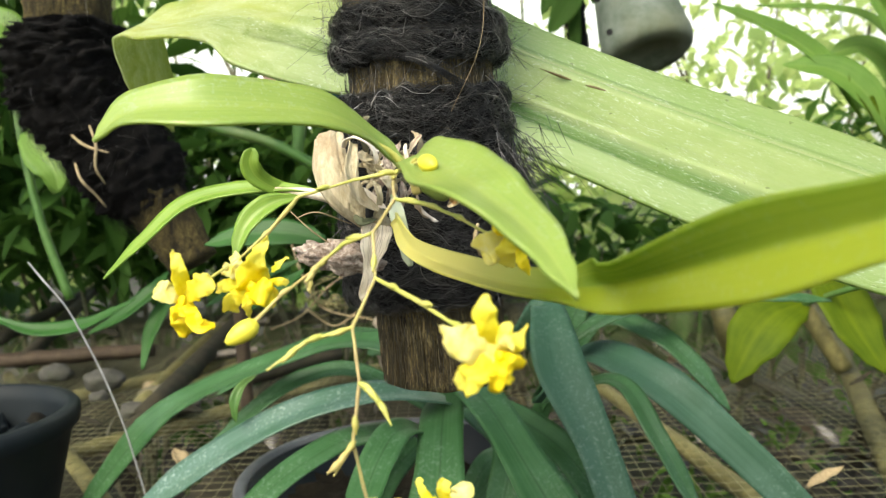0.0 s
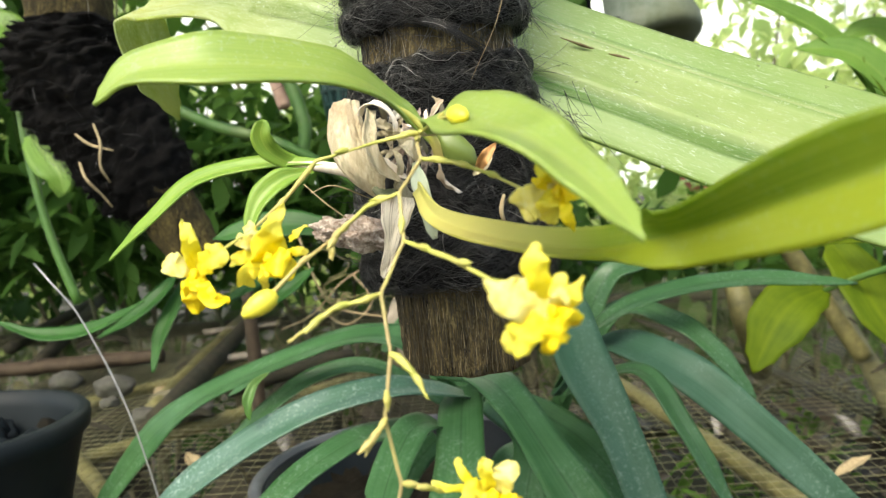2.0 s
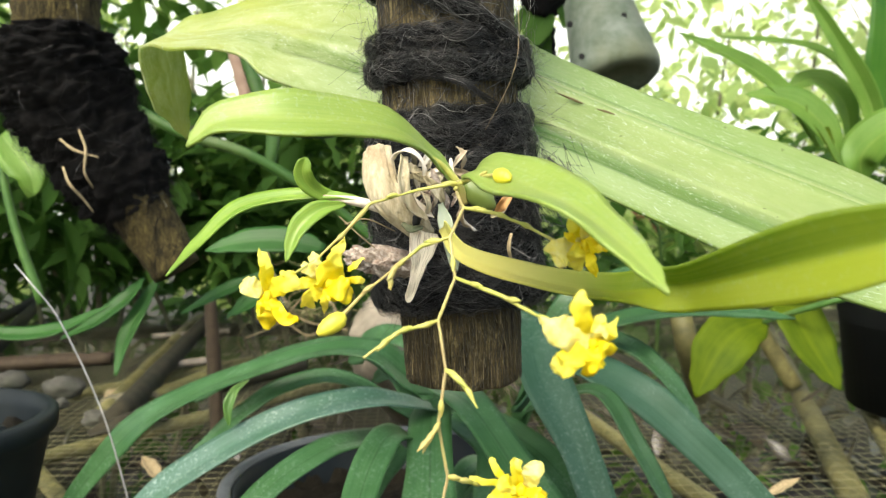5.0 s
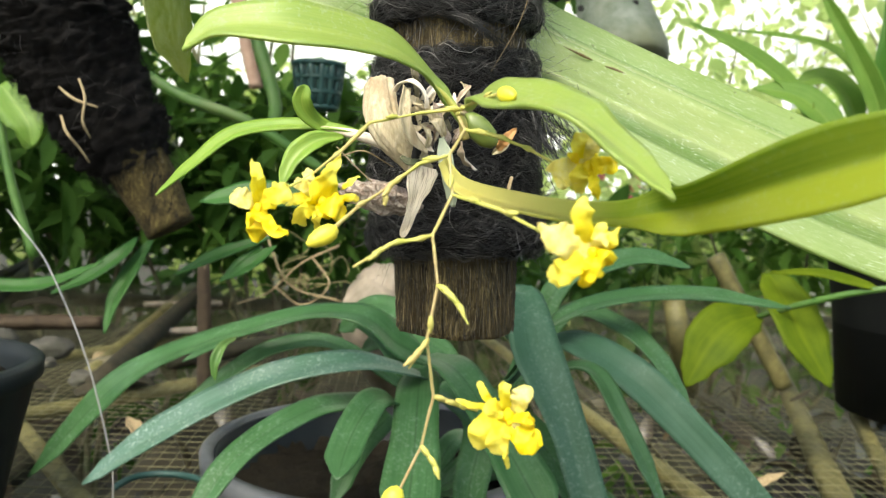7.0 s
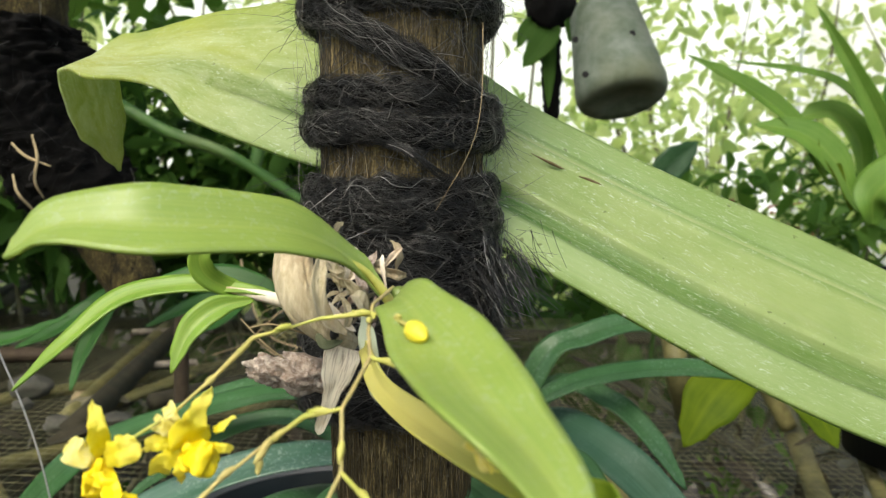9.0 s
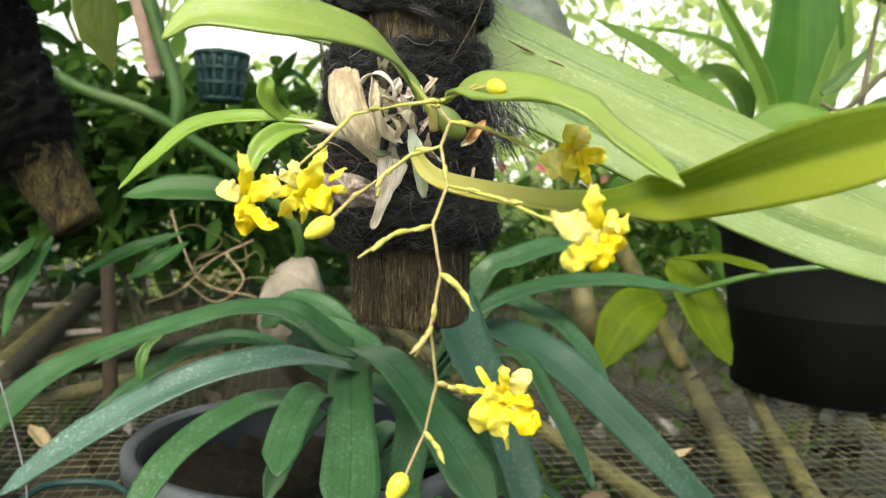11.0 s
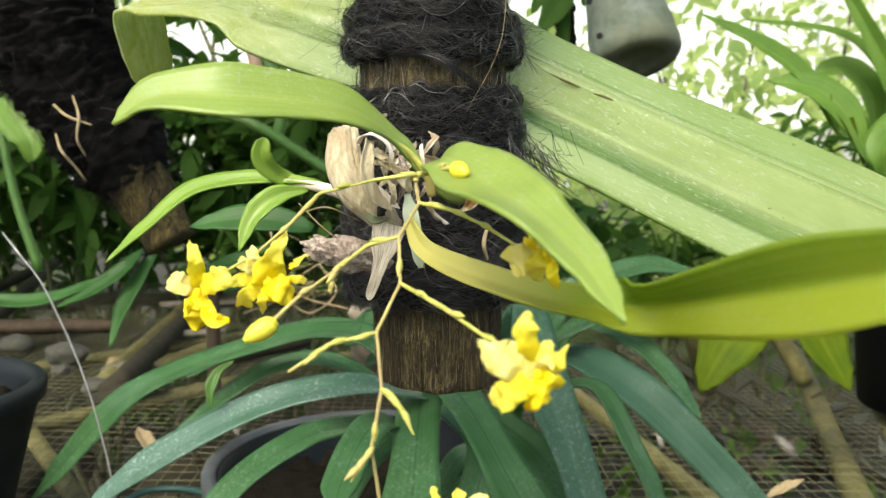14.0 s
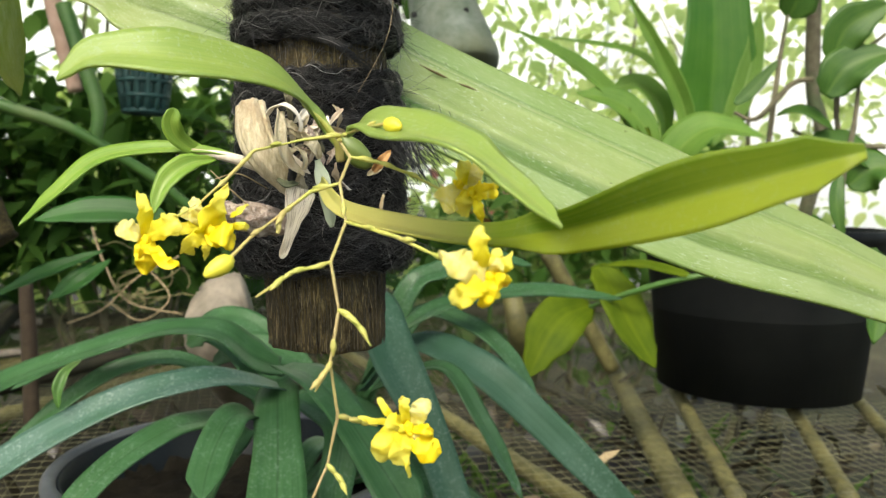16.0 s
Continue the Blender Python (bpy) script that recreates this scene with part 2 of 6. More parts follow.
def mottled(name, a, b, c=None, scale=60.0, rough=0.7, stretch=(1, 1, 1), bump=0.5, distance=0.001, metal=0.0, spec=0.4):
    m = Nodes(name)
    v = m.coords("Object", stretch)
    n1, n2 = m.noise(v, scale, 6.0, 0.65), m.noise(v, scale * 0.17, 4.0, 0.6)
    col = m.mix(m.ramp(n1, [(0.33, (0, 0, 0)), (0.67, (1, 1, 1))]), a, b)
    if c:
        col = m.mix(m.ramp(n2, [(0.45, (0, 0, 0)), (0.68, (0.85, 0.85, 0.85))]), col, c)
    m.bump(n1, bump, distance)
    return m.done(col, rough, metal, spec)


def fibre_material(name, dark, light):
    m = Nodes(name)
    geo = m.node("ShaderNodeNewGeometry")
    c = m.ramp(geo.outputs["Random Per Island"], [(0.0, tuple(x * 0.4 for x in dark)), (0.70, tuple(x * 1.3 for x in dark)), (0.88, tuple(x * 0.30 for x in light)), (1.0, tuple(min(1, x * 1.6) for x in light))])
    return m.done(c, 0.38, 0.0, 0.5)


M_PETAL, M_LIP = petal_material(), lip_material()
M_CREAM = Nodes("cream_petal")
cream = M_CREAM.mix(M_CREAM.ramp(M_CREAM.noise(M_CREAM.coords("Object"), 320.0, 4.0), [(0.36, (0, 0, 0)), (0.66, (1, 1, 1))]), (0.88, 0.80, 0.20), (0.91, 0.86, 0.44))
M_CREAM.bump(M_CREAM.noise(M_CREAM.coords("UV", (9, 1, 1)), 3.0, 3.0), 0.3, 0.0005)
M_CREAM.done(cream, 0.5, 0.0, 0.3)
M_CREAM.see_through(cream, 0.5)
M_CREAM = M_CREAM.mat
M_BUDYELLOW = mottled("yellow_bud", (0.72, 0.58, 0.03), (0.80, 0.62, 0.05), (0.50, 0.55, 0.06), 160, 0.45, (1, 1, 0.4), 0.2, 0.0003)
M_MAINSTALK = mottled("brownish_main_stalk", (0.27, 0.20, 0.085), (0.42, 0.34, 0.16), (0.40, 0.37, 0.11), 240, 0.55, (1, 1, 1), 0.4, 0.0003)
M_STALK = mottled("yellow_green_stalk", (0.33, 0.36, 0.06), (0.48, 0.45, 0.12), (0.40, 0.30, 0.12), 220, 0.5, (1, 1, 1), 0.3, 0.0003)
M_RUST = mottled("rust_brown_husk", (0.36, 0.17, 0.05), (0.58, 0.33, 0.13), (0.22, 0.11, 0.04), 300, 0.7, (1, 1, 0.4), 0.5, 0.0006)
M_HUSK = mottled("dry_straw_husk", (0.42, 0.35, 0.21), (0.68, 0.61, 0.43), (0.29, 0.21, 0.115), 520, 0.75, (1, 1, 0.14), 1.0, 0.0016)
M_PAPER = mottled("pale_papery_bract", (0.72, 0.65, 0.53), (0.86, 0.81, 0.70), (0.45, 0.32, 0.20), 300, 0.7, (1, 1, 0.2), 0.5, 0.0006)
M_THIN = Nodes("papery_bract")
M_THIN.done(M_THIN.mix(M_THIN.ramp(M_THIN.noise(M_THIN.coords("UV", (14, 1.4, 1)), 2.2, 5.0), [(0.43, (0, 0, 0)), (0.47, (1, 1, 1))]), (0.20, 0.14, 0.08), (0.88, 0.82, 0.68)), 0.7)
M_THIN.see_through((0.90, 0.84, 0.70), 0.45)
M_THIN = M_THIN.mat
M_BARK = mottled("crumbly_bark", (0.22, 0.14, 0.10), (0.80, 0.70, 0.60), (0.46, 0.33, 0.25), 620, 0.9, (1, 1, 1), 1.0, 0.003)
M_GREYLEAF = mottled("grey_green_membrane", (0.34, 0.38, 0.28), (0.46, 0.49, 0.36), (0.28, 0.34, 0.20), 160, 0.5, (1, 1, 0.3), 0.3, 0.0004)


def wood_material(name, dark, mid, pale, grain=900.0):
    m = Nodes(name)
    v = m.coords("Object", (1, 1, 0.10))
    n1 = m.noise(v, grain * 1.5, 6.0, 0.75)
    n2 = m.noise(m.coords("Object", (1, 1, 0.45)), 90.0, 5.0, 0.65)
    n3 = m.noise(m.coords("Object"), grain * 1.2, 4.0, 0.7)
    crack = m.noise(m.coords("Object", (1, 1, 0.05)), grain * 0.45, 4.0, 0.7, 0.4)
    deep = m.ramp(crack, [(0.36, (1, 1, 1)), (0.43, (0, 0, 0))])
    c = m.mix(m.ramp(n1, [(0.44, (0, 0, 0)), (0.60, (1, 1, 1))]), mid, pale)
    c = m.mix(m.ramp(n3, [(0.48, (0, 0, 0)), (0.62, (0.7, 0.7, 0.7))]), c, dark)
    c = m.mix(m.ramp(n2, [(0.42, (0, 0, 0)), (0.60, (0.85, 0.85, 0.85))]), c, dark)
    c = m.mix(deep, c, (0.010, 0.008, 0.005))
    h = m.maths("ADD", m.maths("MULTIPLY", n1, 0.8), m.ramp(crack, [(0.32, (0, 0, 0)), (0.45, (1, 1, 1))]))
    m.bump(h, 1.0, 0.0015)
    return m.done(c, 0.85, 0.0, 0.2)


M_WOOD = wood_material("weathered_post_wood", (0.030, 0.022, 0.010), (0.095, 0.072, 0.030), (0.34, 0.27, 0.125))
M_CUT = mottled("post_cut_end", (0.18, 0.13, 0.06), (0.33, 0.26, 0.13), (0.10, 0.07, 0.03), 200, 0.85)
# left post: its shade is put into the darker wood tones
M_WOOD_FAR = wood_material("left_post_wood", (0.012, 0.009, 0.004), (0.040, 0.031, 0.011), (0.14, 0.11, 0.036), 500.0)
M_MAT = mottled("dark_fibre_mat", (0.003, 0.003, 0.003), (0.010, 0.0095, 0.009), (0.014, 0.0125, 0.012), 900, 0.95, (1, 1, 2.5), 1.0, 0.002, 0.0, 0.14)
# paler hairs carry the fibres' grey sheen and highlights in their colour
M_HAIR = fibre_material("dark_coir_hairs", (0.0085, 0.0086, 0.0085), (0.25, 0.245, 0.235))
M_PALEHAIR = fibre_material("highlight_grey_hairs", (0.10, 0.092, 0.085), (0.42, 0.39, 0.35))
M_SPLINTER = fibre_material("weathered_wood_fibre", (0.040, 0.031, 0.014), (0.22, 0.175, 0.090))
M_ROOT = mottled("pale_dry_root", (0.22, 0.165, 0.085), (0.38, 0.30, 0.17), None, 300, 0.8)
M_DRYROOT = mottled("olive_dry_root", (0.10, 0.095, 0.035), (0.20, 0.18, 0.08), None, 200, 0.85)
M_BAMBOO = mottled("old_bamboo", (0.095, 0.088, 0.028), (0.19, 0.172, 0.064), (0.036, 0.036, 0.014), 70, 0.6, (1, 1, 1), 0.4, 0.001)
M_PLANK = mottled("grey_brown_plank", (0.018, 0.016, 0.008), (0.042, 0.035, 0.018), (0.014, 0.019, 0.006), 40, 0.85, (1, 1, 1), 0.6, 0.002)
M_REDWOOD = mottled("red_brown_wood", (0.045, 0.030, 0.017), (0.075, 0.053, 0.030), None, 60, 0.8)
M_WIRE = mottled("dull_wire_netting", (0.16, 0.155, 0.080), (0.30, 0.285, 0.155), (0.050, 0.046, 0.026), 14, 0.6, (1, 1, 1), 0.2, 0.0003, 0.3)
M_PINKWOOD = mottled("pinkish_peeled_wood", (0.34, 0.22, 0.16), (0.46, 0.32, 0.24), None, 40, 0.7)
M_HANGER = mottled("grey_hanger_wire", (0.28, 0.28, 0.28), (0.40, 0.40, 0.40), None, 300, 0.45, (1, 1, 1), 0.1, 0.0002, 0.6)
M_BLACK = mottled("black_plastic_pot", (0.005, 0.006, 0.006), (0.009, 0.010, 0.010), (0.014, 0.016, 0.014), 18, 0.6, (1, 1, 1), 0.3, 0.001, 0.0, 0.12)
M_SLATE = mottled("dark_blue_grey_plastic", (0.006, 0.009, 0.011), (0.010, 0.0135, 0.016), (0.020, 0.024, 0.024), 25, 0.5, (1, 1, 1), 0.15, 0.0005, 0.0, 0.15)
M_GREYPOT = mottled("grey_pot_plastic", (0.050, 0.058, 0.064), (0.085, 0.092, 0.100), (0.13, 0.133, 0.14), 30, 0.5, (1, 1, 1), 0.15, 0.0005)
M_CLAYPOT = mottled("mossy_whitish_pot", (0.075, 0.105, 0.065), (0.20, 0.23, 0.19), (0.13, 0.14, 0.07), 30, 0.75, (1, 1, 1), 0.3, 0.001)
M_TEAL = mottled("dark_teal_plastic", (0.012, 0.045, 0.040), (0.020, 0.065, 0.058), None, 40, 0.5, (1, 1, 1), 0.1, 0.0005)
M_SOIL = mottled("bark_chip_soil", (0.005, 0.0045, 0.003), (0.014, 0.012, 0.008), (0.026, 0.022, 0.014), 80, 0.95, (1, 1, 1), 1.0, 0.004, 0.0, 0.1)
# soil and litter darkened: the shade under the bench put into their colour
M_GROUND = mottled("shaded_garden_soil", (0.012, 0.010, 0.006), (0.030, 0.024, 0.014), (0.018, 0.026, 0.008), 9, 0.95, (1, 1, 1), 0.8, 0.01)
M_LITTER = fibre_material("leaf_litter", (0.016, 0.012, 0.006), (0.11, 0.078, 0.045))
# pale stone and driftwood darkened, the bench's shade put into the colour
M_STONE = mottled("pale_stone", (0.05, 0.048, 0.038), (0.10, 0.094, 0.078), (0.04, 0.045, 0.025), 50, 0.85, (1, 1, 1), 0.6, 0.002)
M_DRIFT = mottled("pale_driftwood", (0.16, 0.135, 0.10), (0.28, 0.24, 0.185), (0.11, 0.10, 0.065), 60, 0.7, (1, 1, 0.4), 0.5, 0.001)
M_BRANCH = mottled("brown_branch", (0.085, 0.075, 0.045), (0.16, 0.145, 0.09), (0.07, 0.10, 0.04), 60, 0.85)
M_GREENSTEM = mottled("green_stem", (0.035, 0.10, 0.014), (0.06, 0.14, 0.024), (0.10, 0.15, 0.045), 50, 0.5, (1, 1, 1), 0.2, 0.0005)
M_PINK = mottled("red_pink_blossom", (0.55, 0.12, 0.10), (0.70, 0.28, 0.24), None, 60, 0.6)
M_WHITEWALL = mottled("far_white_wall", (0.66, 0.68, 0.66), (0.76, 0.78, 0.76), None, 3, 0.8)
M_HOLE = mottled("dark_hole", (0.01, 0.01, 0.01), (0.02, 0.02, 0.02), None, 60, 0.9)
# emission stands for the white sky and also backlights the leaves
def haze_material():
    m = Nodes("glowing_haze")
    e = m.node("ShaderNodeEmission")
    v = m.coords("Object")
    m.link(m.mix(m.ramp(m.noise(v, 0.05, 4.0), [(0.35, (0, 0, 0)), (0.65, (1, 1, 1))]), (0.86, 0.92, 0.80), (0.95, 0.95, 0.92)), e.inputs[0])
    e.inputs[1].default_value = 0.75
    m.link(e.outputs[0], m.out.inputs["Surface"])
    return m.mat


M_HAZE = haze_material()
M_MARK = mottled("brown_leaf_scar", (0.10, 0.075, 0.03), (0.20, 0.16, 0.07), None, 600, 0.8)

# ---- building helpers ----
ORIGIN = {}


def thing(name, base, label, category, group="", kind=""):
    ob = new(name)
    ob.location = base
    ORIGIN[ob.name] = Vector(base)
    return tagged(ob, label, category, group, kind)


def part(name, bm, material, parent, label="", smooth=True, kind=""):
    """Links a bmesh, made in world places, as one mesh object under a thing or under a part."""
    me = bpy.data.meshes.new(name)
    if isinstance(bm, tuple):
        me.from_pydata(bm[0], [], bm[1])
    else:
        bmesh.ops.recalc_face_normals(bm, faces=bm.faces) if len(bm.faces) < 20000 else None
        bm.to_mesh(me)
        bm.free()
    ob = new(name, me)
    o = ORIGIN[parent.name]
    me.transform(Matrix.Translation(-o))
    ob.parent = parent
    ORIGIN[ob.name] = o
    me.materials.append(material)
    me.shade_smooth() if smooth else me.shade_flat()
    return tagged(ob, label, kind=kind)


def solo(name, bm, material, label, category, kind="", base=None, group=""):
    """A thing of one mesh."""
    me = bpy.data.meshes.new(name)
    if isinstance(bm, tuple):
        me.from_pydata(bm[0], [], bm[1])
    else:
        bm.to_mesh(me)
        bm.free()
    ob = new(name, me)
    if base is not None:
        me.transform(Matrix.Translation(-Vector(base)))
        ob.location = base
    me.materials.append(material)
    me.shade_smooth()
    ORIGIN[ob.name] = Vector(base) if base is not None else Vector((0, 0, 0))
    return tagged(ob, label, category, group, kind)


def spline(ctrl, n):
    """n + 1 points on a smooth curve through the control points."""
    c = [Vector(p) for p in ctrl]
    if len(c) == 2:
        return [c[0].lerp(c[1], i / n) for i in range(n + 1)]
    c = [c[0] * 2 - c[1]] + c + [c[-1] * 2 - c[-2]]
    spans = len(c) - 3
    out = []
    for i in range(n + 1):
        s = min(i / n * spans, spans - 1e-6)
        k, f = int(s), s - int(s)
        p0, p1, p2, p3 = c[k:k + 4]
        out.append(0.5 * ((2 * p1) + (p2 - p0) * f + (2 * p0 - 5 * p1 + 4 * p2 - p3) * f * f + (3 * p1 - p0 - 3 * p2 + p3) * f ** 3))
    return out


def between(stops, v):
    for (a, wa), (b, wb) in zip(stops, stops[1:]):
        if v <= b:
            f = (v - a) / (b - a) if b > a else 0
            f = f * f * (3 - 2 * f)
            return wa + (wb - wa) * f
    return stops[-1][1]


LANCE = [(0, 0.16), (0.12, 0.45), (0.4, 0.96), (0.58, 1.0), (0.82, 0.66), (0.95, 0.25), (1, 0.03)]
OVAL = [(0, 0.3), (0.15, 0.75), (0.4, 1.0), (0.6, 0.97), (0.85, 0.55), (0.96, 0.2), (1, 0.03)]
STRAP = [(0, 0.7), (0.2, 0.95), (0.5, 1.0), (0.8, 0.86), (0.94, 0.45), (1, 0.06)]
EVEN = [(0, 1.0), (1, 1.0)]
PETAL = [(0, 0.35), (0.3, 0.75), (0.55, 1.0), (0.78, 0.74), (0.93, 0.34), (1, 0.06)]
SPIKE = [(0, 1.0), (0.5, 0.8), (0.85, 0.4), (1, 0.04)]


def blade(bm, ctrl, half, facing, profile=LANCE, fold=12.0, thick=0.0008, nl=28, nw=8, ripple=0.0, seed=0.0, curl=0.0, pleat=()):
    """A leaf: its midrib through ctrl, its upper side towards facing (one vector, or one at either end), folded up along the rib."""
    pts = spline(ctrl, nl)
    ends = [Vector(f).normalized() for f in (facing if isinstance(facing[0], (tuple, Vector)) else (facing, facing))]
    uvs = bm.loops.layers.uv.verify()
    grid = []
    for i, p in enumerate(pts):
        v = i / nl
        tangent = (pts[min(i + 1, nl)] - pts[max(i - 1, 0)]).normalized()
        k = v * (len(ends) - 1)
        j = min(int(k), len(ends) - 2)
        hint = ends[j].lerp(ends[j + 1], k - j)
        side = tangent.cross(hint).normalized()
        up = side.cross(tangent).normalized()
        w = half * between(profile, v)
        row = []
        for j in range(nw + 1):
            u = 2 * j / nw - 1
            a = radians(fold)
            lift = abs(u) * math.sin(a) * w - curl * u * u * w
            lift += between(pleat, j / nw) * w * between([(0, 0), (0.40, 0), (0.52, 1), (1, 1)], v) if pleat else 0
            wave = ripple * half * abs(u) * math.sin(v * 17 + seed * 5 + (1 if u > 0 else 0) * 2.1)
            row.append((p + side * (u * w * math.cos(a)) + up * (lift + wave), up, (j / nw, v)))
        grid.append(row)
    top = [[bm.verts.new(p + n * thick / 2) for p, n, _ in row] for row in grid]
    low = [[bm.verts.new(p - n * thick / 2) for p, n, _ in row] for row in grid]
    where = {}
    for i, row in enumerate(grid):
        for j, (_, _, uv) in enumerate(row):
            where[top[i][j]] = where[low[i][j]] = uv
    faces = []
    for i in range(nl):
        for j in range(nw):
            faces.append(bm.faces.new((top[i][j], top[i][j + 1], top[i + 1][j + 1], top[i + 1][j])))
            faces.append(bm.faces.new((low[i][j], low[i + 1][j], low[i + 1][j + 1], low[i][j + 1])))
        for j, k in ((0, 1), (nw, -1)):
            q = (top[i][j], top[i + 1][j], low[i + 1][j], low[i][j])
            faces.append(bm.faces.new(q if k > 0 else q[::-1]))
    for i in (0, nl):
        for j in range(nw):
            q = (top[i][j], low[i][j], low[i][j + 1], top[i][j + 1])
            faces.append(bm.faces.new(q if i == 0 else q[::-1]))
    for f in faces:
        for l in f.loops:
            l[uvs].uv = where[l.vert]
    return bm


def one_blade(*args, **more):
    return blade(bmesh.new(), *args, **more)


def tube(bm, ctrl, radii, sides=8, n=16, bumps=0.0, seed=0.0, flat=1.0):
    """A round stem through ctrl; radii at even steps along it."""
    pts = spline(ctrl, n)
    ref = Vector((0.31, 0.2, 0.93))
    rings = []
    for i, p in enumerate(pts):
        v = i / n
        t = (pts[min(i + 1, n)] - pts[max(i - 1, 0)]).normalized()
        a = t.cross(ref).normalized()
        b = t.cross(a)
        r = between([(k / (len(radii) - 1), x) for k, x in enumerate(radii)], v)
        ring = []
        for j in range(sides):
            g = 2 * math.pi * j / sides
            d = a * math.cos(g) + b * math.sin(g) * flat
            k = 1 + (bumps * noise.noise((p + d * r) * 180 + Vector((seed, 0, 0))) if bumps else 0)
            ring.append(bm.verts.new(p + d * r * k))
        rings.append(ring)
    for i in range(n):
        for j in range(sides):
            k = (j + 1) % sides
            bm.faces.new((rings[i][j], rings[i][k], rings[i + 1][k], rings[i + 1][j]))
    bm.faces.new(rings[0][::-1])
    bm.faces.new(rings[-1])
    return bm


def ribbed(bm, ctrl, radii, ribs, sides=64, n=44):
    """A shrivelled, ribbed bulb along ctrl."""
    pts = spline(ctrl, n)
    rings = []
    for i, p in enumerate(pts):
        v = i / n
        t = (pts[min(i + 1, n)] - pts[max(i - 1, 0)]).normalized()
        a = t.cross(Vector((0.2, 1, 0.1))).normalized()
        b = t.cross(a)
        r = between([(k / (len(radii) - 1), x) for k, x in enumerate(radii)], v)
        ring = []
        for j in range(sides):
            g = 2 * math.pi * j / sides
            k = 1 + 0.07 * math.sin(ribs * g + 1.5 * v) + 0.05 * math.sin(17 * g + 4 * v) + 0.10 * noise.noise(Vector((math.cos(g) * 2, math.sin(g) * 2, v * 3)))
            ring.append(bm.verts.new(p + (a * math.cos(g) + b * math.sin(g) * 0.75) * r * k))
        rings.append(ring)
    for x, y in zip(rings, rings[1:]):
        for j in range(sides):
            k = (j + 1) % sides
            bm.faces.new((x[j], x[k], y[k], y[j]))
    bm.faces.new(rings[0][::-1])
    bm.faces.new(rings[-1])
    return bm


def lathe(bm, profile, base, sides=48, lean=None):
    """Turns a profile of (radius, height) round a standing axis at base; the profile closes on itself."""
    m = lean or Matrix.Identity(4)
    rings = []
    for r, z in profile:
        rings.append([bm.verts.new(Vector(base) + m.to_3x3() @ Vector((r * math.cos(2 * math.pi * j / sides), r * math.sin(2 * math.pi * j / sides), z))) for j in range(sides)])
    for a, b in zip(rings, rings[1:]):
        for j in range(sides):
            k = (j + 1) % sides
            bm.faces.new((a[j], a[k], b[k], b[j]))
    bm.faces.new(rings[0][::-1])
    bm.faces.new(rings[-1])
    return bm


def blob(bm, centre, size, axis=(0, 0, 1), rough=0.0, seed=0.0, detail=3, freq=2.0):
    made = bmesh.ops.create_icosphere(bm, subdivisions=detail, radius=1.0)
    turn = Vector(axis).to_track_quat("Z", "Y").to_matrix()
    for v in made["verts"]:
        k = 1 + rough * noise.noise(v.co * freq + Vector((seed, seed * 2, 3))) + rough * 0.35 * noise.noise(v.co * freq * 4.3 + Vector((seed, 1, 3)))
        v.co = Vector(centre) + turn @ Vector((v.co.x * size[0] * k, v.co.y * size[1] * k, v.co.z * size[2] * k))
    return bm


def pole(bm, a, b, r, sides=10, n=10, bumps=0.15, seed=0.0):
    return tube(bm, [a, b], [r, r * 0.97], sides, n, bumps, seed)


def strands(items, sides=3):
    """Thin fibres: items are (points, radius); one joined mesh."""
    verts, faces = [], []
    for pts, r in items:
        start = len(verts)
        n = len(pts)
        for i, p in enumerate(pts):
            t = (pts[min(i + 1, n - 1)] - pts[max(i - 1, 0)]).normalized()
            a = t.orthogonal().normalized()
            b = t.cross(a)
            rr = r * (1 - 0.6 * i / n)
            for j in range(sides):
                g = 2 * math.pi * j / sides
                verts.append(p + (a * math.cos(g) + b * math.sin(g)) * rr)
        for i in range(n - 1):
            for j in range(sides):
                k = (j + 1) % sides
                q = start + i * sides
                faces.append((q + j, q + k, q + sides + k, q + sides + j))
    return verts, faces


def leaf_swarm(rng, n, centre, spread, size, droop=0.3, narrow=0.35, hollow=0.0):
    """Many small bent leaves in an uneven cloud; each leaf has its own rib and fold."""
    verts, faces = [], []
    c, s = Vector(centre), Vector(spread)
    while n > 0:
        q = Vector((rng.uniform(-1, 1), rng.uniform(-1, 1), rng.uniform(-1, 1)))
        d = q.length
        if d > 1 or noise.noise(q * 2.3 + c) < -0.12 + hollow:
            n -= 0.34
            continue
        n -= 1
        p = c + Vector((q.x * s.x, q.y * s.y, q.z * s.z))
        length = size * rng.uniform(0.6, 1.35)
        along = Vector((rng.gauss(0, 1), rng.gauss(0, 1), rng.gauss(-droop, 0.7))).normalized()
        side = along.cross(Vector((rng.gauss(0, 0.5), rng.gauss(0, 0.5), 1))).normalized()
        up = side.cross(along)
        w = length * narrow * rng.uniform(0.8, 1.2) * 0.5
        k = len(verts)
        verts.append(p)
        for f, wide in ((0.14, 0.55), (0.38, 1.0), (0.64, 0.86), (0.85, 0.45)):
            mid = p + along * (length * f) - up * (length * 0.22 * f * f)
            verts += [mid + side * (w * wide) + up * (w * wide * 0.3), mid, mid - side * (w * wide) + up * (w * wide * 0.3)]
        verts.append(p + along * length - up * (length * 0.22))
        faces += [(k, k + 1, k + 2), (k, k + 2, k + 3)]
        for r in (k + 1, k + 4, k + 7):
            faces += [(r, r + 3, r + 4, r + 1), (r + 1, r + 4, r + 5, r + 2)]
        faces += [(k + 10, k + 13, k + 11), (k + 11, k + 13, k + 12)]
    return verts, faces


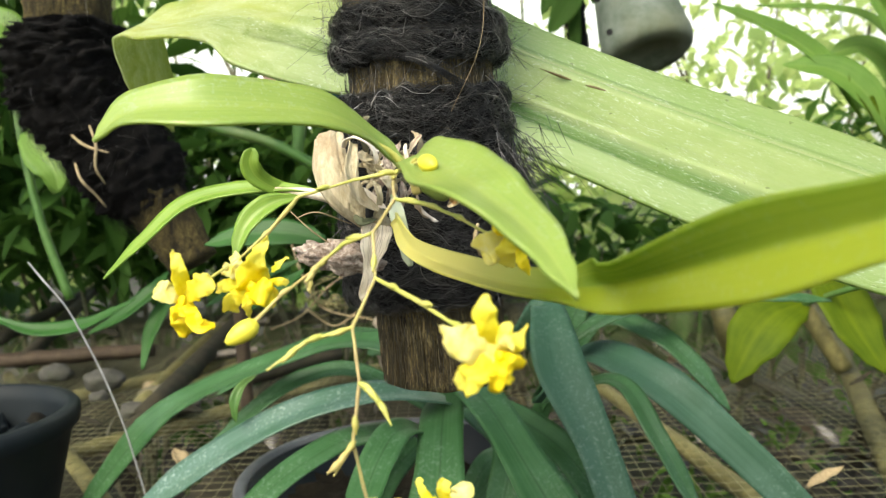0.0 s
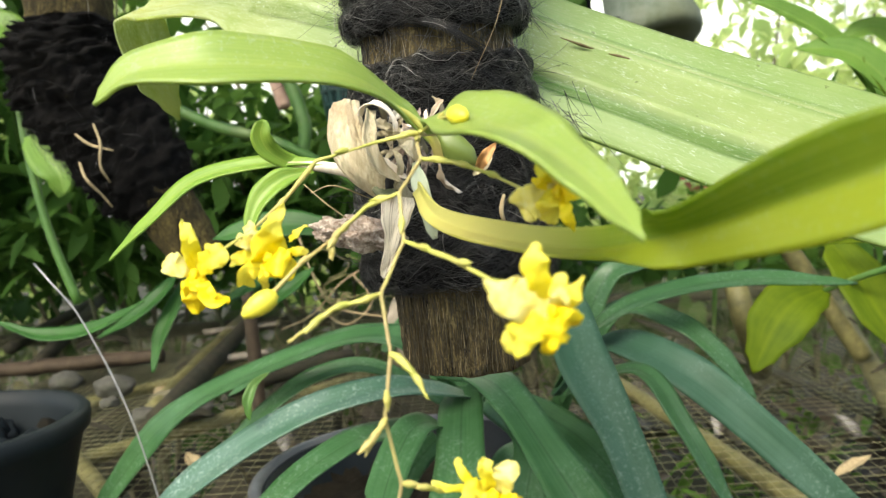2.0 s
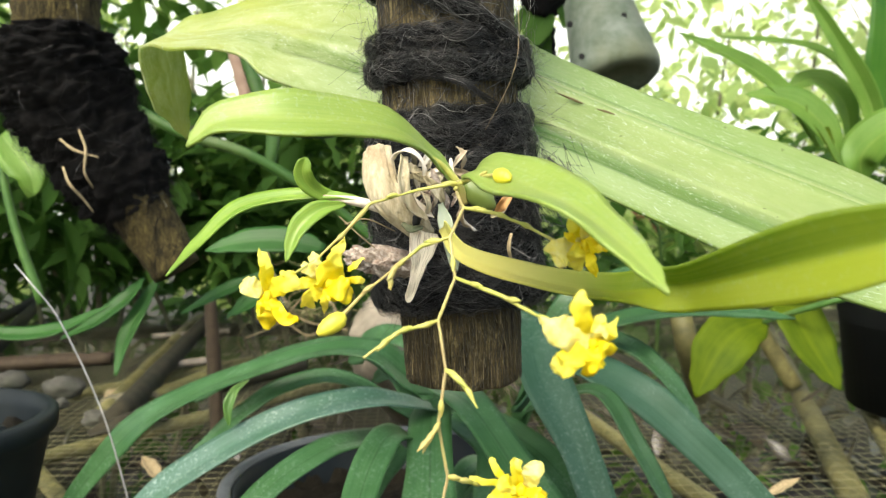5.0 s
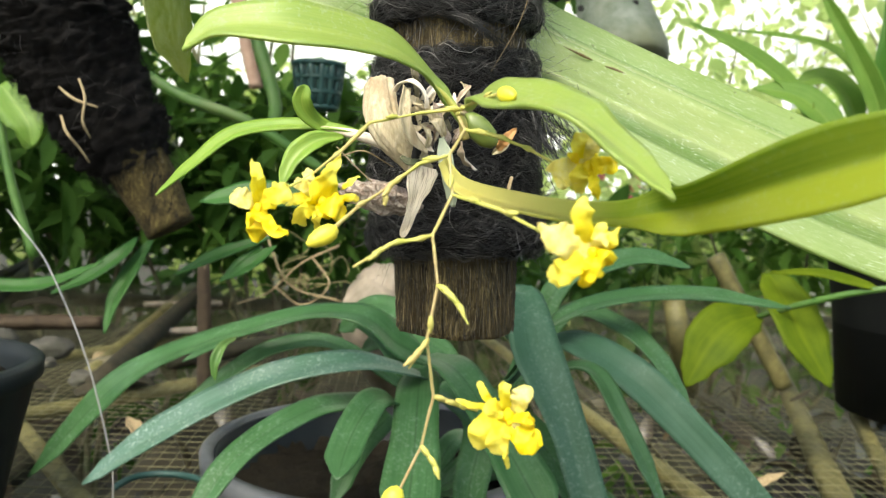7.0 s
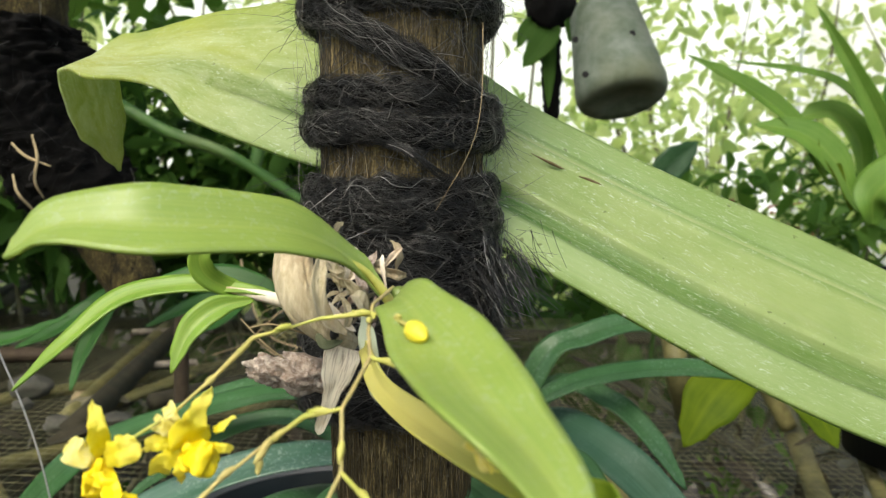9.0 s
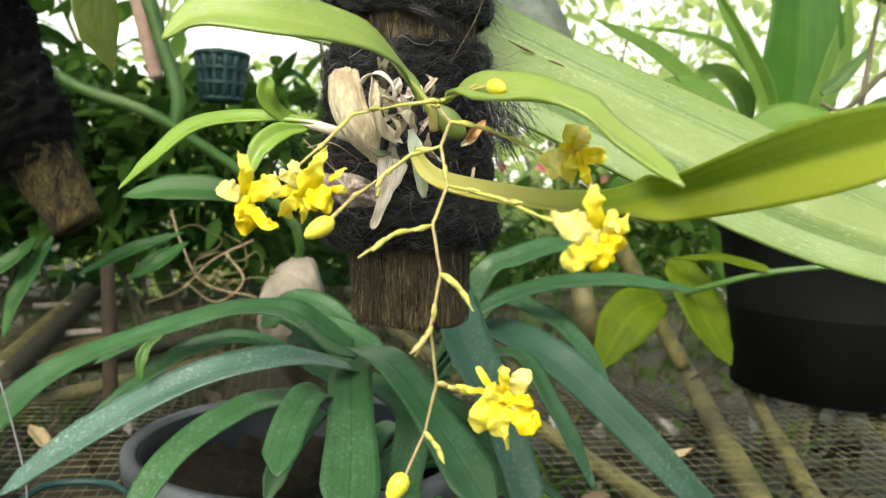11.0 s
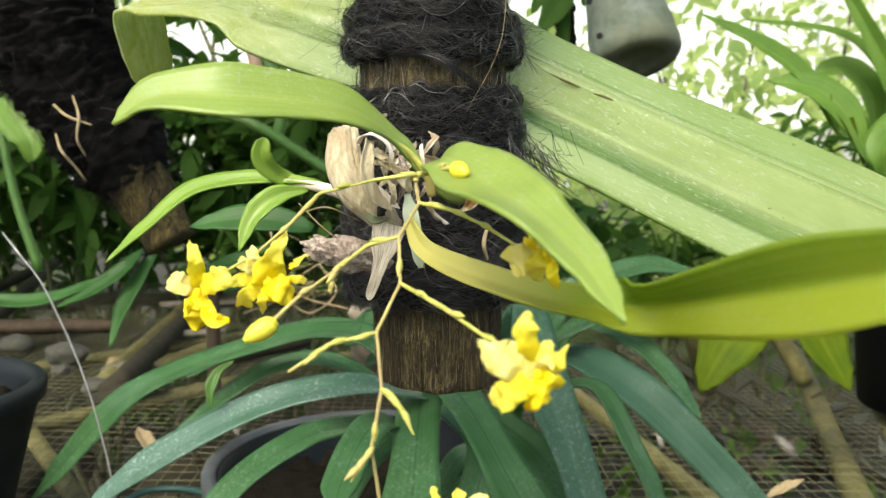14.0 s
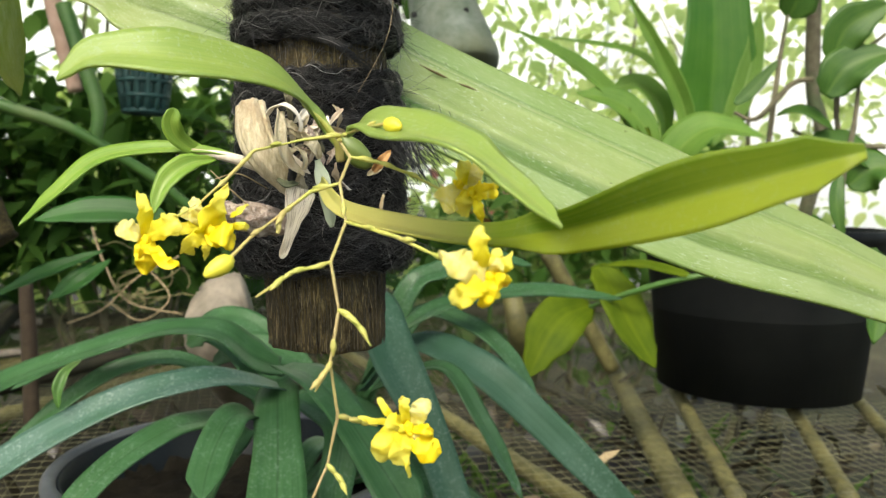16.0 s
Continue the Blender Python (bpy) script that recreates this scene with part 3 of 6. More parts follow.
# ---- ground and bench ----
# a glowing sheet added far behind the garden for the bright hazy sky
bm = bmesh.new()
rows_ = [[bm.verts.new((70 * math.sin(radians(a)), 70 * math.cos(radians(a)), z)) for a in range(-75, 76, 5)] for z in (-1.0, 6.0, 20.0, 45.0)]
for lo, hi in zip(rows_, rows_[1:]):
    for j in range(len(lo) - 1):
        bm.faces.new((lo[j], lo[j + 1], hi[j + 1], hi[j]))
solo("backdrop", bm, M_HAZE, "glowing sheet added for the bright hazy sky beyond the garden", "backdrop", "structure")

BENCH = 0.87
bm = bmesh.new()
bmesh.ops.create_grid(bm, x_segments=60, y_segments=60, size=1.0)
for v in bm.verts:
    x, y = v.co.x, v.co.y
    v.co.x, v.co.y = math.copysign(abs(x) ** 3, x) * 150, math.copysign(abs(y) ** 3, y) * 150
    v.co.z = 0.03 * noise.noise(v.co * 1.7) if v.co.length < 20 else 0
solo("ground", bm, M_GROUND, "brown garden soil with moss and leaf litter, darkened for shade", "ground", "structure")

rng = random.Random(3)
items = []
verts, faces = leaf_swarm(rng, 1500, (0.3, 1.5, 0.05), (2.4, 1.9, 0.045), 0.09, 0.0, 0.4)
solo("leaf_litter", (verts, faces), M_LITTER, "fallen dry brown leaves lying on the soil under the bench", "leaf litter", "stuff")

# the wire netting on the bench: crossing wires, too many to count
X0, X1, Y0, Y1, STEP = -1.6, 1.8, 0.5, 2.4, 0.0155
verts, faces = [], []


def wire(a, b, r, n):
    a, b = Vector(a), Vector(b)
    side = (b - a).cross(Vector((0, 0, 1))).normalized() * r
    start = len(verts)
    for i in range(n + 1):
        p = a.lerp(b, i / n)
        p = p + Vector((0, 0, 0.006 * noise.noise(Vector((p.x * 3.1, p.y * 3.1, 0.5)))))
        p = p + side.normalized() * 0.002 * noise.noise(p * 6.0)
        verts.extend((p + side, p + Vector((0, 0, r)), p - side, p - Vector((0, 0, r))))
    for i in range(n):
        for j in range(4):
            k = (j + 1) % 4
            q = start + 4 * i
            faces.append((q + j, q + k, q + 4 + k, q + 4 + j))


x = X0
while x < X1:
    wire((x, Y0, BENCH), (x + 0.02 + 0.01 * math.sin(x * 5), Y1, BENCH), 0.00042, 12)
    x += STEP * (1 + 0.16 * math.sin(x * 61))
y = Y0
while y < Y1:
    wire((X0, y, BENCH + 0.0012), (X1, y + 0.015, BENCH + 0.0012), 0.00042, 24)
    y += STEP * 1.4 * (1 + 0.12 * math.sin(y * 47))
bench = thing("plant_bench", (0.2, 1.2, 0.0), "low plant bench of bamboo slats covered with dull wire netting", "bench")
part("wire_netting", (verts, faces), M_WIRE, bench, "dull square wire netting", kind="stuff")
# a lower shelf of dark boards with gaps, and old litter on it
rng = random.Random(17)
for i in range(11):
    x = -1.1 + 0.25 * i + rng.uniform(-0.03, 0.03)
    if i in (5, 8, 9, 10):
        continue
    bm = bmesh.new()
    tube(bm, [(x, 0.62, 0.742), (x + rng.uniform(-0.1, 0.1), 1.2, 0.742), (x + rng.uniform(-0.12, 0.12), 2.36, 0.742)], [0.085, 0.09, 0.08], 8, 18, 0.12, i, 0.09)
    part("board", bm, M_PLANK, bench, "dark weathered board under the netting")
part("weed_growth", leaf_swarm(random.Random(71), 420, (0.62, 1.25, 0.60), (0.55, 0.55, 0.10), 0.11, -0.6, 0.13), M_MID, bench, "thin green weeds growing up under the netting", kind="stuff")
part("litter", leaf_swarm(rng, 700, (0.35, 1.2, 0.775), (1.1, 0.55, 0.02), 0.055, 0.0, 0.42), M_LITTER, bench, "old brown leaf litter", kind="stuff")

# bamboo slats under the netting, legs below them
slat_ends = [((-1.45, 0.62), (-0.35, 1.75)), ((-1.0, 0.55), (0.1, 1.8)), ((0.5063, 0.7281, 0.853), (0.7175, 1.1998, 0.853)), ((0.6316, 0.6988, 0.853), (0.8424, 1.0578, 0.853)), ((0.8335, 0.8251, 0.853), (1.023, 1.1352, 0.853)), ((0.35, 0.6), (0.18, 1.8)), ((-0.2, 0.6), (-0.9, 1.6))]
for i, (a, b) in enumerate(slat_ends):
    part("slat", pole(bmesh.new(), (a[0], a[1], BENCH - 0.017), (b[0], b[1], BENCH - 0.017), 0.011, 10, 14, 0.10, i), M_BAMBOO, bench, "weathered yellow bamboo slat")
for i, (x, y) in enumerate(((-1.4, 0.62), (1.8, 0.62), (-1.4, 2.35), (1.8, 2.35), (0.2, 2.35))):
    part("leg", pole(bmesh.new(), (x, y, -0.03), (x, y, BENCH - 0.03), 0.025, 10, 8, 0.1, i), M_PLANK, bench)
for i, (a, b) in enumerate((((-1.45, 2.37), (1.85, 2.37)), ((-1.45, 0.62), (1.85, 0.62)))):
    part("rail", pole(bmesh.new(), (*a, BENCH - 0.045), (*b, BENCH - 0.045), 0.02, 10, 12, 0.2, i), M_PLANK, bench)

# a lath roof out of view, added to block skylight over the bench
verts, faces = [], []


def box(x0, x1, y0, y1, z0, z1):
    k = len(verts)
    verts.extend([(x, y, z) for z in (z0, z1) for x, y in ((x0, y0), (x1, y0), (x1, y1), (x0, y1))])
    faces.extend([(k, k + 3, k + 2, k + 1), (k + 4, k + 5, k + 6, k + 7), (k, k + 1, k + 5, k + 4), (k + 1, k + 2, k + 6, k + 5), (k + 2, k + 3, k + 7, k + 6), (k + 3, k, k + 4, k + 7)])


x = -3.0
while x < 3.2:
    box(x, x + 0.055, 0.3, 2.6, 2.50, 2.52)
    x += 0.095
for y in (0.3, 1.4, 2.5):
    box(-3.0, 3.2, y, y + 0.06, 2.42, 2.497)
solo("ceiling", (verts, faces), M_PLANK, "unseen wooden lath roof added to shade the plant bench", "ceiling", "structure")
# ---- the hanging post with coir rope ----
PX, PY_ = -0.004, 0.318
post = thing("hanging_post", (PX, PY_, 1.11), "weathered wooden post wrapped in dark hairy coir rope, hanging free", "plant mount")


def axis(z):
    return Vector((PX + 0.002 - 0.036 * (z - 1.11), PY_, z))


bm = bmesh.new()
SIDES, ROWS_ = 64, 60
rings = []
for i in range(ROWS_ + 1):
    z = 1.1232 + (1.62 - 1.1232) * (i / ROWS_) ** 1.15
    c = axis(z)
    ring = []
    for j in range(SIDES):
        g = 2 * math.pi * j / SIDES
        r = 0.0236 + 0.0044 * min(1, (z - 1.11) / 0.12) + 0.0008 * noise.noise(Vector((math.cos(g) * 5, math.sin(g) * 5, z * 6))) + 0.0005 * noise.noise(Vector((math.cos(g) * 22, math.sin(g) * 22, z * 9)))
        if i == 0:
            r *= 0.965
        ring.append(bm.verts.new(c + Vector((math.cos(g) * r, math.sin(g) * r, 0.0015 * noise.noise(Vector((g * 2, 0, 1))) if i < 2 else 0))))
    rings.append(ring)
for a, b in zip(rings, rings[1:]):
    for j in range(SIDES):
        k = (j + 1) % SIDES
        bm.faces.new((a[j], a[k], b[k], b[j]))
bm.faces.new(rings[0][::-1])
bm.faces.new(rings[-1])
part("post_core", bm, M_WOOD, post, "bare weathered wood with vertical cracks")


def coil(z, lean, thick, reach, seed, hairs, turn=0.0):
    """One turn of coir rope round the post: a lumpy core and its loose hairs."""
    rng = random.Random(seed)
    bm = bmesh.new()
    n, sides = 110, 14
    rings = []

    def centre(g):
        zz = z + lean * math.sin(g + turn) + 0.0022 * noise.noise(Vector((math.cos(g) * 1.8, math.sin(g) * 1.8, seed)))
        r = reach + 0.0022 * noise.noise(Vector((math.cos(g) * 2.4, math.sin(g) * 2.4, seed + 9)))
        return axis(zz) + Vector((math.cos(g) * r, math.sin(g) * r, 0.0012 * noise.noise(Vector((math.cos(g) * 7, math.sin(g) * 7, seed)))))

    for i in range(n):
        g = 2 * math.pi * i / n
        c, out = centre(g), Vector((math.cos(g), math.sin(g), 0))
        ring = []
        for j in range(sides):
            h = 2 * math.pi * j / sides
            d = out * math.cos(h) * 0.8 + Vector((0, 0, 1)) * math.sin(h) * 1.15
            r = thick * (1 + 0.20 * math.sin(2 * h + 20 * g + seed) + 0.42 * noise.noise((c + d * thick) * 170 + Vector((seed, 0, 0))))
            ring.append(bm.verts.new(c + d * r))
        rings.append(ring)
    for i in range(n):
        a, b = rings[i], rings[(i + 1) % n]
        for j in range(sides):
            k = (j + 1) % sides
            bm.faces.new((a[j], a[k], b[k], b[j]))
    core = part("coir_coil", bm, M_MAT, post, "dark matted coir rope")
    items = []
    for _ in range(hairs):
        g = rng.uniform(math.pi * 0.85, math.pi * 2.05) if rng.random() < 0.85 else rng.uniform(0, 2 * math.pi)
        h, span = rng.uniform(-2.2, 2.2), rng.uniform(0.12, 0.75)
        k, twist = thick * rng.uniform(0.92, 1.25), rng.gauss(-0.25, 0.55)
        if rng.random() < 0.25:
            twist = rng.gauss(0, 1.4)
        stray, kink, phase = rng.random() < 0.07, rng.gauss(0, 0.22), rng.uniform(0, 6)
        pts = []
        for s in range(7):
            f = s / 6
            gg, hh = g + span * f, h + twist * f + kink * math.sin(f * 5 + phase)
            out = Vector((math.cos(gg), math.sin(gg), 0))
            away = thick * (rng.uniform(0.8, 2.0) * f * f if stray else 0.14 * math.sin(f * math.pi) * rng.uniform(0, 1.6))
            pts.append(centre(gg) + (out * math.cos(hh) * 0.85 + Vector((0, 0, 1)) * math.sin(hh) * 1.15) * (k * (1 + 0.14 * math.sin(2 * hh + 20 * gg + seed)) + away))
        items.append((pts, rng.uniform(0.00003, 0.00009)))
    # long curly hairs lying over the turn
    for _ in range(hairs // 9):
        g, span = rng.uniform(0, 2 * math.pi), rng.uniform(0.3, 1.1)
        h, wave, turn_ = rng.uniform(-1.3, 1.3), rng.uniform(0.2, 0.9), rng.uniform(0, 6)
        pts = []
        for s in range(12):
            f = s / 11
            gg, hh = g + span * f, h + wave * math.sin(f * rng.uniform(5.5, 6.5) + turn_)
            out = Vector((math.cos(gg), math.sin(gg), 0))
            pts.append(centre(gg) + (out * math.cos(hh) * 0.85 + Vector((0, 0, 1)) * math.sin(hh) * 1.15) * thick * (1.22 + 0.35 * math.sin(f * math.pi) * rng.uniform(0.6, 1.0)))
        items.append((pts, rng.uniform(0.00009, 0.00016)))
    # short hairs that stand off
    for _ in range(hairs // 24):
        g = rng.uniform(0, 2 * math.pi)
        out = Vector((math.cos(g), math.sin(g), 0))
        p = centre(g) + out * thick * 0.8 + Vector((0, 0, rng.uniform(-1, 1) * thick))
        d = (out + Vector((rng.gauss(0, 0.6), rng.gauss(0, 0.6), rng.gauss(0, 0.7)))).normalized()
        length = rng.uniform(0.004, 0.016)
        bend = Vector((rng.gauss(0, 1), rng.gauss(0, 1), rng.gauss(-0.4, 1))) * length * 0.15
        items.append(([p, p + d * length * 0.5 + bend * 0.4, p + d * length + bend], rng.uniform(0.00006, 0.00013)))
    part("coir_hairs", strands(items), M_HAIR, core, "loose dark hairs, a few grey to stand for sheen", kind="stuff")


COILS = [(1.400, 0.002, 0.008, 0.031), (1.385, 0.002, 0.008, 0.031), (1.370, 0.003, 0.008, 0.031), (1.355, 0.003, 0.008, 0.031), (1.343, 0.002, 0.006, 0.031), (1.332, 0.003, 0.0055, 0.031), (1.3215, 0.002, 0.0052, 0.0305), (1.3115, 0.003, 0.0050, 0.0305), (1.3020, 0.0025, 0.0048, 0.0302), (1.2925, 0.003, 0.0046, 0.0300),
         (1.2612, 0.0012, 0.0040, 0.0298), (1.2525, 0.0014, 0.0043, 0.0305), (1.2310, 0.0012, 0.0042, 0.0298), (1.2225, 0.0012, 0.0047, 0.0304), (1.2135, 0.0014, 0.0047, 0.0305), (1.2050, 0.001, 0.0050, 0.0300),
         (1.1965, 0.001, 0.0052, 0.0298), (1.1875, 0.0014, 0.0055, 0.0298), (1.1790, 0.001, 0.0056, 0.0300), (1.1705, 0.0016, 0.0058, 0.0305), (1.1630, 0.0015, 0.0060, 0.0318)]
for i, (z, lean, thick, reach) in enumerate(COILS):
    coil(z, lean, thick * 0.93, reach, 40 + i, 1700 if z < 1.31 else 150, i * 1.7)
coil(1.2745, 0.0170, 0.0036, 0.0306, 90, 1100, 4.71)

rng = random.Random(12)
items = []
for _ in range(70):
    g = rng.uniform(math.pi * 1.05, math.pi * 1.95)
    z = rng.uniform(1.165, 1.295)
    p = axis(z) + Vector((math.cos(g), math.sin(g), 0)) * 0.034
    d = Vector((math.cos(g) + rng.gauss(0, 0.8), math.sin(g) * 0.5 + rng.gauss(0, 0.3), rng.gauss(-0.2, 0.8))).normalized()
    length = rng.uniform(0.012, 0.03)
    sag = Vector((rng.gauss(0, 0.2), rng.gauss(0, 0.2), rng.gauss(-0.2, 0.3))) * length
    items.append(([p, p + d * length * 0.4 + sag * 0.1, p + d * length * 0.75 + sag * 0.5, p + d * length + sag], rng.uniform(0.00006, 0.00011)))
part("stray_hairs", strands(items), M_HAIR, post, "long stray hairs", kind="stuff")
items = []
for _ in range(420):
    g = rng.uniform(math.pi * 0.95, math.pi * 2.05)
    z = rng.uniform(1.232, 1.300)
    turn_, length = rng.gauss(0, 0.9), rng.uniform(0.006, 0.022)
    bow = rng.uniform(-0.15, 0.15)
    pts = []
    for k in range(6):
        f = k / 5 - 0.5
        gg = g + math.cos(turn_) * f * length / 0.03 + bow * f * f
        zz = z + math.sin(turn_) * f * length
        pts.append(axis(zz) + Vector((math.cos(gg), math.sin(gg), 0)) * (0.0287 + 0.0012 * rng.random() + 0.002 * (0.25 - f * f)))
    items.append((pts, rng.uniform(0.00006, 0.00013)))
pale = []
for _ in range(150):
    g, z, turn_ = rng.uniform(math.pi * 1.0, math.pi * 2.0), rng.choice((rng.uniform(1.165, 1.232), rng.uniform(1.25, 1.30))), rng.gauss(0, 0.8)
    length, bow, lift = rng.uniform(0.010, 0.034), rng.gauss(0, 0.004), rng.uniform(0.0, 0.0022)
    pts = []
    for k in range(9):
        f = k / 8 - 0.5
        gg, zz = g + (math.cos(turn_) * f * length - math.sin(turn_) * bow * (1 - 4 * f * f)) / 0.035, z + math.sin(turn_) * f * length + math.cos(turn_) * bow * (1 - 4 * f * f)
        pts.append(axis(zz) + Vector((math.cos(gg), math.sin(gg), 0)) * (0.0355 + lift))
    pale.append((pts, rng.uniform(0.00004, 0.00010)))
part("pale_hairs", strands(pale), M_PALEHAIR, post, "fine hairs over the rope, highlights put into their pale grey", kind="stuff")
part("wood_hairs", strands(items), M_HAIR, post, "dark hairs clinging to the bare wood", kind="stuff")
items = []
for _ in range(4200):
    g, z = rng.uniform(math.pi * 0.9, math.pi * 2.1), rng.choice((rng.uniform(1.1250, 1.165), rng.uniform(1.232, 1.30)))
    length, r, drift = rng.uniform(0.002, 0.011), 0.0236 + 0.0044 * min(1, (z - 1.11) / 0.12), rng.gauss(0, 0.006)
    lift = rng.uniform(-0.0001, 0.0004)
    items.append(([axis(max(1.1238, z + length * (k / 3 - 0.5))) + Vector((math.cos(g + drift * k), math.sin(g + drift * k), 0)) * (r + lift + (0.0004 * rng.random() if k in (0, 3) else 0)) for k in range(4)], rng.uniform(0.00005, 0.00017)))
part("wood_fibre", strands(items, 4), M_SPLINTER, post, "loose upright fibres of weathered wood", kind="stuff")
part("pale_hair", strands([(spline([(0.0165, 0.283, 1.284), (0.0166, 0.279, 1.2595), (0.0134, 0.278, 1.244), (0.0039, 0.281, 1.2256)], 14), 0.00018)]), M_ROOT, post, "long pale stiff hair")
items = []
for _ in range(320):
    p = Vector((0.0252, 0.292, 1.2087)) + Vector((rng.gauss(0, 0.006), rng.gauss(0, 0.004), rng.gauss(0, 0.006)))
    d = Vector((rng.gauss(0.5, 0.35), rng.gauss(-0.1, 0.4), rng.gauss(-0.9, 0.4))).normalized()
    items.append(([p, p + d * 0.006, p + d * 0.012 + Vector((0.001, 0, -0.001))], rng.uniform(0.00008, 0.00016)))
part("fibre_tuft", strands(items), M_HAIR, post, "frayed grey tuft of rope end", kind="stuff")

items = []
way = spline([(-0.0133, 0.286, 1.247), (-0.0054, 0.281, 1.2442), (0.0029, 0.281, 1.2383), (0.0119, 0.285, 1.2327)], 12)
for _ in range(170):
    o = Vector((rng.gauss(0, 1), rng.gauss(0, 0.7), rng.gauss(0, 1))) * 0.0011
    a, b = sorted((rng.randrange(0, 13), rng.randrange(0, 13)))
    if b - a > 3:
        items.append(([p + o * (0.6 + 0.08 * k) for k, p in enumerate(way[a:b + 1])], rng.uniform(0.00007, 0.00014)))
part("rope_end", strands(items), M_HAIR, post, "frayed grey rope end lying slantwise", kind="stuff")

# ---- the yellow orchid on the post ----
orchid = thing("orchid", (-0.01, 0.262, 1.196), "small orchid with yellow-green leaves and yellow flowers on a post", "orchid")
part("leaf", one_blade([(-0.0097, 0.2407, 1.2037), (-0.0172, 0.2371, 1.2122), (-0.0315, 0.2202, 1.2207), (-0.0552, 0.2027, 1.2223), (-0.0758, 0.201, 1.2217), (-0.0859, 0.1993, 1.2147)], 0.0098, ((-0.1, -0.75, 0.65), (-0.1, -0.8, 0.6), (-0.3, -0.6, 0.7)), [(0, 0.14), (0.12, 0.18), (0.2, 0.36), (0.42, 0.9), (0.6, 1.0), (0.8, 0.72), (0.94, 0.3), (1, 0.03)], 14, 0.0009, 36, 10), M_ORCHID, orchid, "long arched yellow-green leaf")
part("leaf", one_blade([(-0.0081, 0.2165, 1.2053), (-0.0056, 0.2049, 1.2082), (-0.0011, 0.1875, 1.2052), (0.0035, 0.1703, 1.2014), (0.0076, 0.1548, 1.1979), (0.0165, 0.1434, 1.1893), (0.0208, 0.1273, 1.1811)], 0.0072, ((-0.185, -0.782, 0.596), (-0.289, -0.599, 0.747), (-0.044, 0.027, 0.999), (-0.104, 0.127, 0.986)), [(0, 0.296), (0.07, 0.694), (0.2, 0.94), (0.45, 1.351), (0.72, 1.309), (0.92, 0.425), (1, 0.035)], 10, 0.0009, 40, 12), M_ORCHID, orchid, "drooping oval yellow-green leaf")
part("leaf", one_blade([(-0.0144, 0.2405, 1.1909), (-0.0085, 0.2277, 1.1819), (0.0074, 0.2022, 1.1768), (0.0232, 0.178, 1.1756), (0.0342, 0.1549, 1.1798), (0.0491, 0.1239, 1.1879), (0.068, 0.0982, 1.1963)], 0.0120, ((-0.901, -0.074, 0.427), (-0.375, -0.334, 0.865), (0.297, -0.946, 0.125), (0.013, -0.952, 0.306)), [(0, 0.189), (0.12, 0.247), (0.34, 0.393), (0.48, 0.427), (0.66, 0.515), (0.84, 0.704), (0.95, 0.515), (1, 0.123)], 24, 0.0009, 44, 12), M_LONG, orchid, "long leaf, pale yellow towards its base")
part("leaf", one_blade([(-0.040, 0.266, 1.1995), (-0.052, 0.267, 1.2015), (-0.070, 0.270, 1.2015), (-0.086, 0.266, 1.1975), (-0.0970, 0.256, 1.1865), (-0.1053, 0.2439, 1.1761)], 0.0038, ((-0.1, -0.5, 0.85), (-0.3, -0.8, 0.5)), LANCE, 16, 0.0006, 28, 6), M_SMALL, orchid, "narrow drooping leaf")
part("leaf", one_blade([(-0.046, 0.267, 1.2000), (-0.0545, 0.268, 1.2010), (-0.0605, 0.263, 1.2050), (-0.0625, 0.261, 1.2100), (-0.0610, 0.261, 1.2150)], 0.0036, ((0.1, -0.7, 0.6), (0.35, -0.95, 0.0)), [(0, 0.4), (0.3, 0.9), (0.7, 1.0), (0.92, 0.75), (1, 0.2)], 20, 0.0006, 22, 6), M_SMALL, orchid, "small upright curled leaf")
part("leaf", one_blade([(-0.048, 0.266, 1.1985), (-0.0570, 0.263, 1.1965), (-0.0640, 0.259, 1.1900), (-0.0681, 0.2553, 1.1790)], 0.0042, ((-0.2, -0.9, 0.3), (-0.3, -0.95, 0.1)), LANCE, 24, 0.0006, 22, 6), M_SMALL, orchid, "small folded leaf")
part("leaf_base", tube(bmesh.new(), [(-0.033, 0.268, 1.1965), (-0.044, 0.2665, 1.1995), (-0.056, 0.2675, 1.2012)], [0.0022, 0.0018, 0.001], 8, 10), M_PAPER, orchid, "pale sheathing leaf base")
bm = bmesh.new()
ribbed(bm, [(-0.0364, 0.2628, 1.2171), (-0.0354, 0.2559, 1.2077), (-0.0316, 0.2529, 1.1995), (-0.023, 0.2553, 1.1906), (-0.0183, 0.2586, 1.1879)], [0.0048, 0.0055, 0.0054, 0.0042, 0.0020], 7)
part("dry_bulb", bm, M_HUSK, orchid, "shrivelled straw-brown old bulb")
part("husk", one_blade([(-0.0275, 0.2495, 1.2143), (-0.028, 0.2438, 1.2049), (-0.0255, 0.243, 1.1975), (-0.0198, 0.245, 1.1929)], 0.0026, ((0.5, -0.8, 0.2), (0.2, -0.8, 0.5)), STRAP, 34, 0.0004, 24, 6, 0.12, 2), M_HUSK, orchid, "torn brown husk")
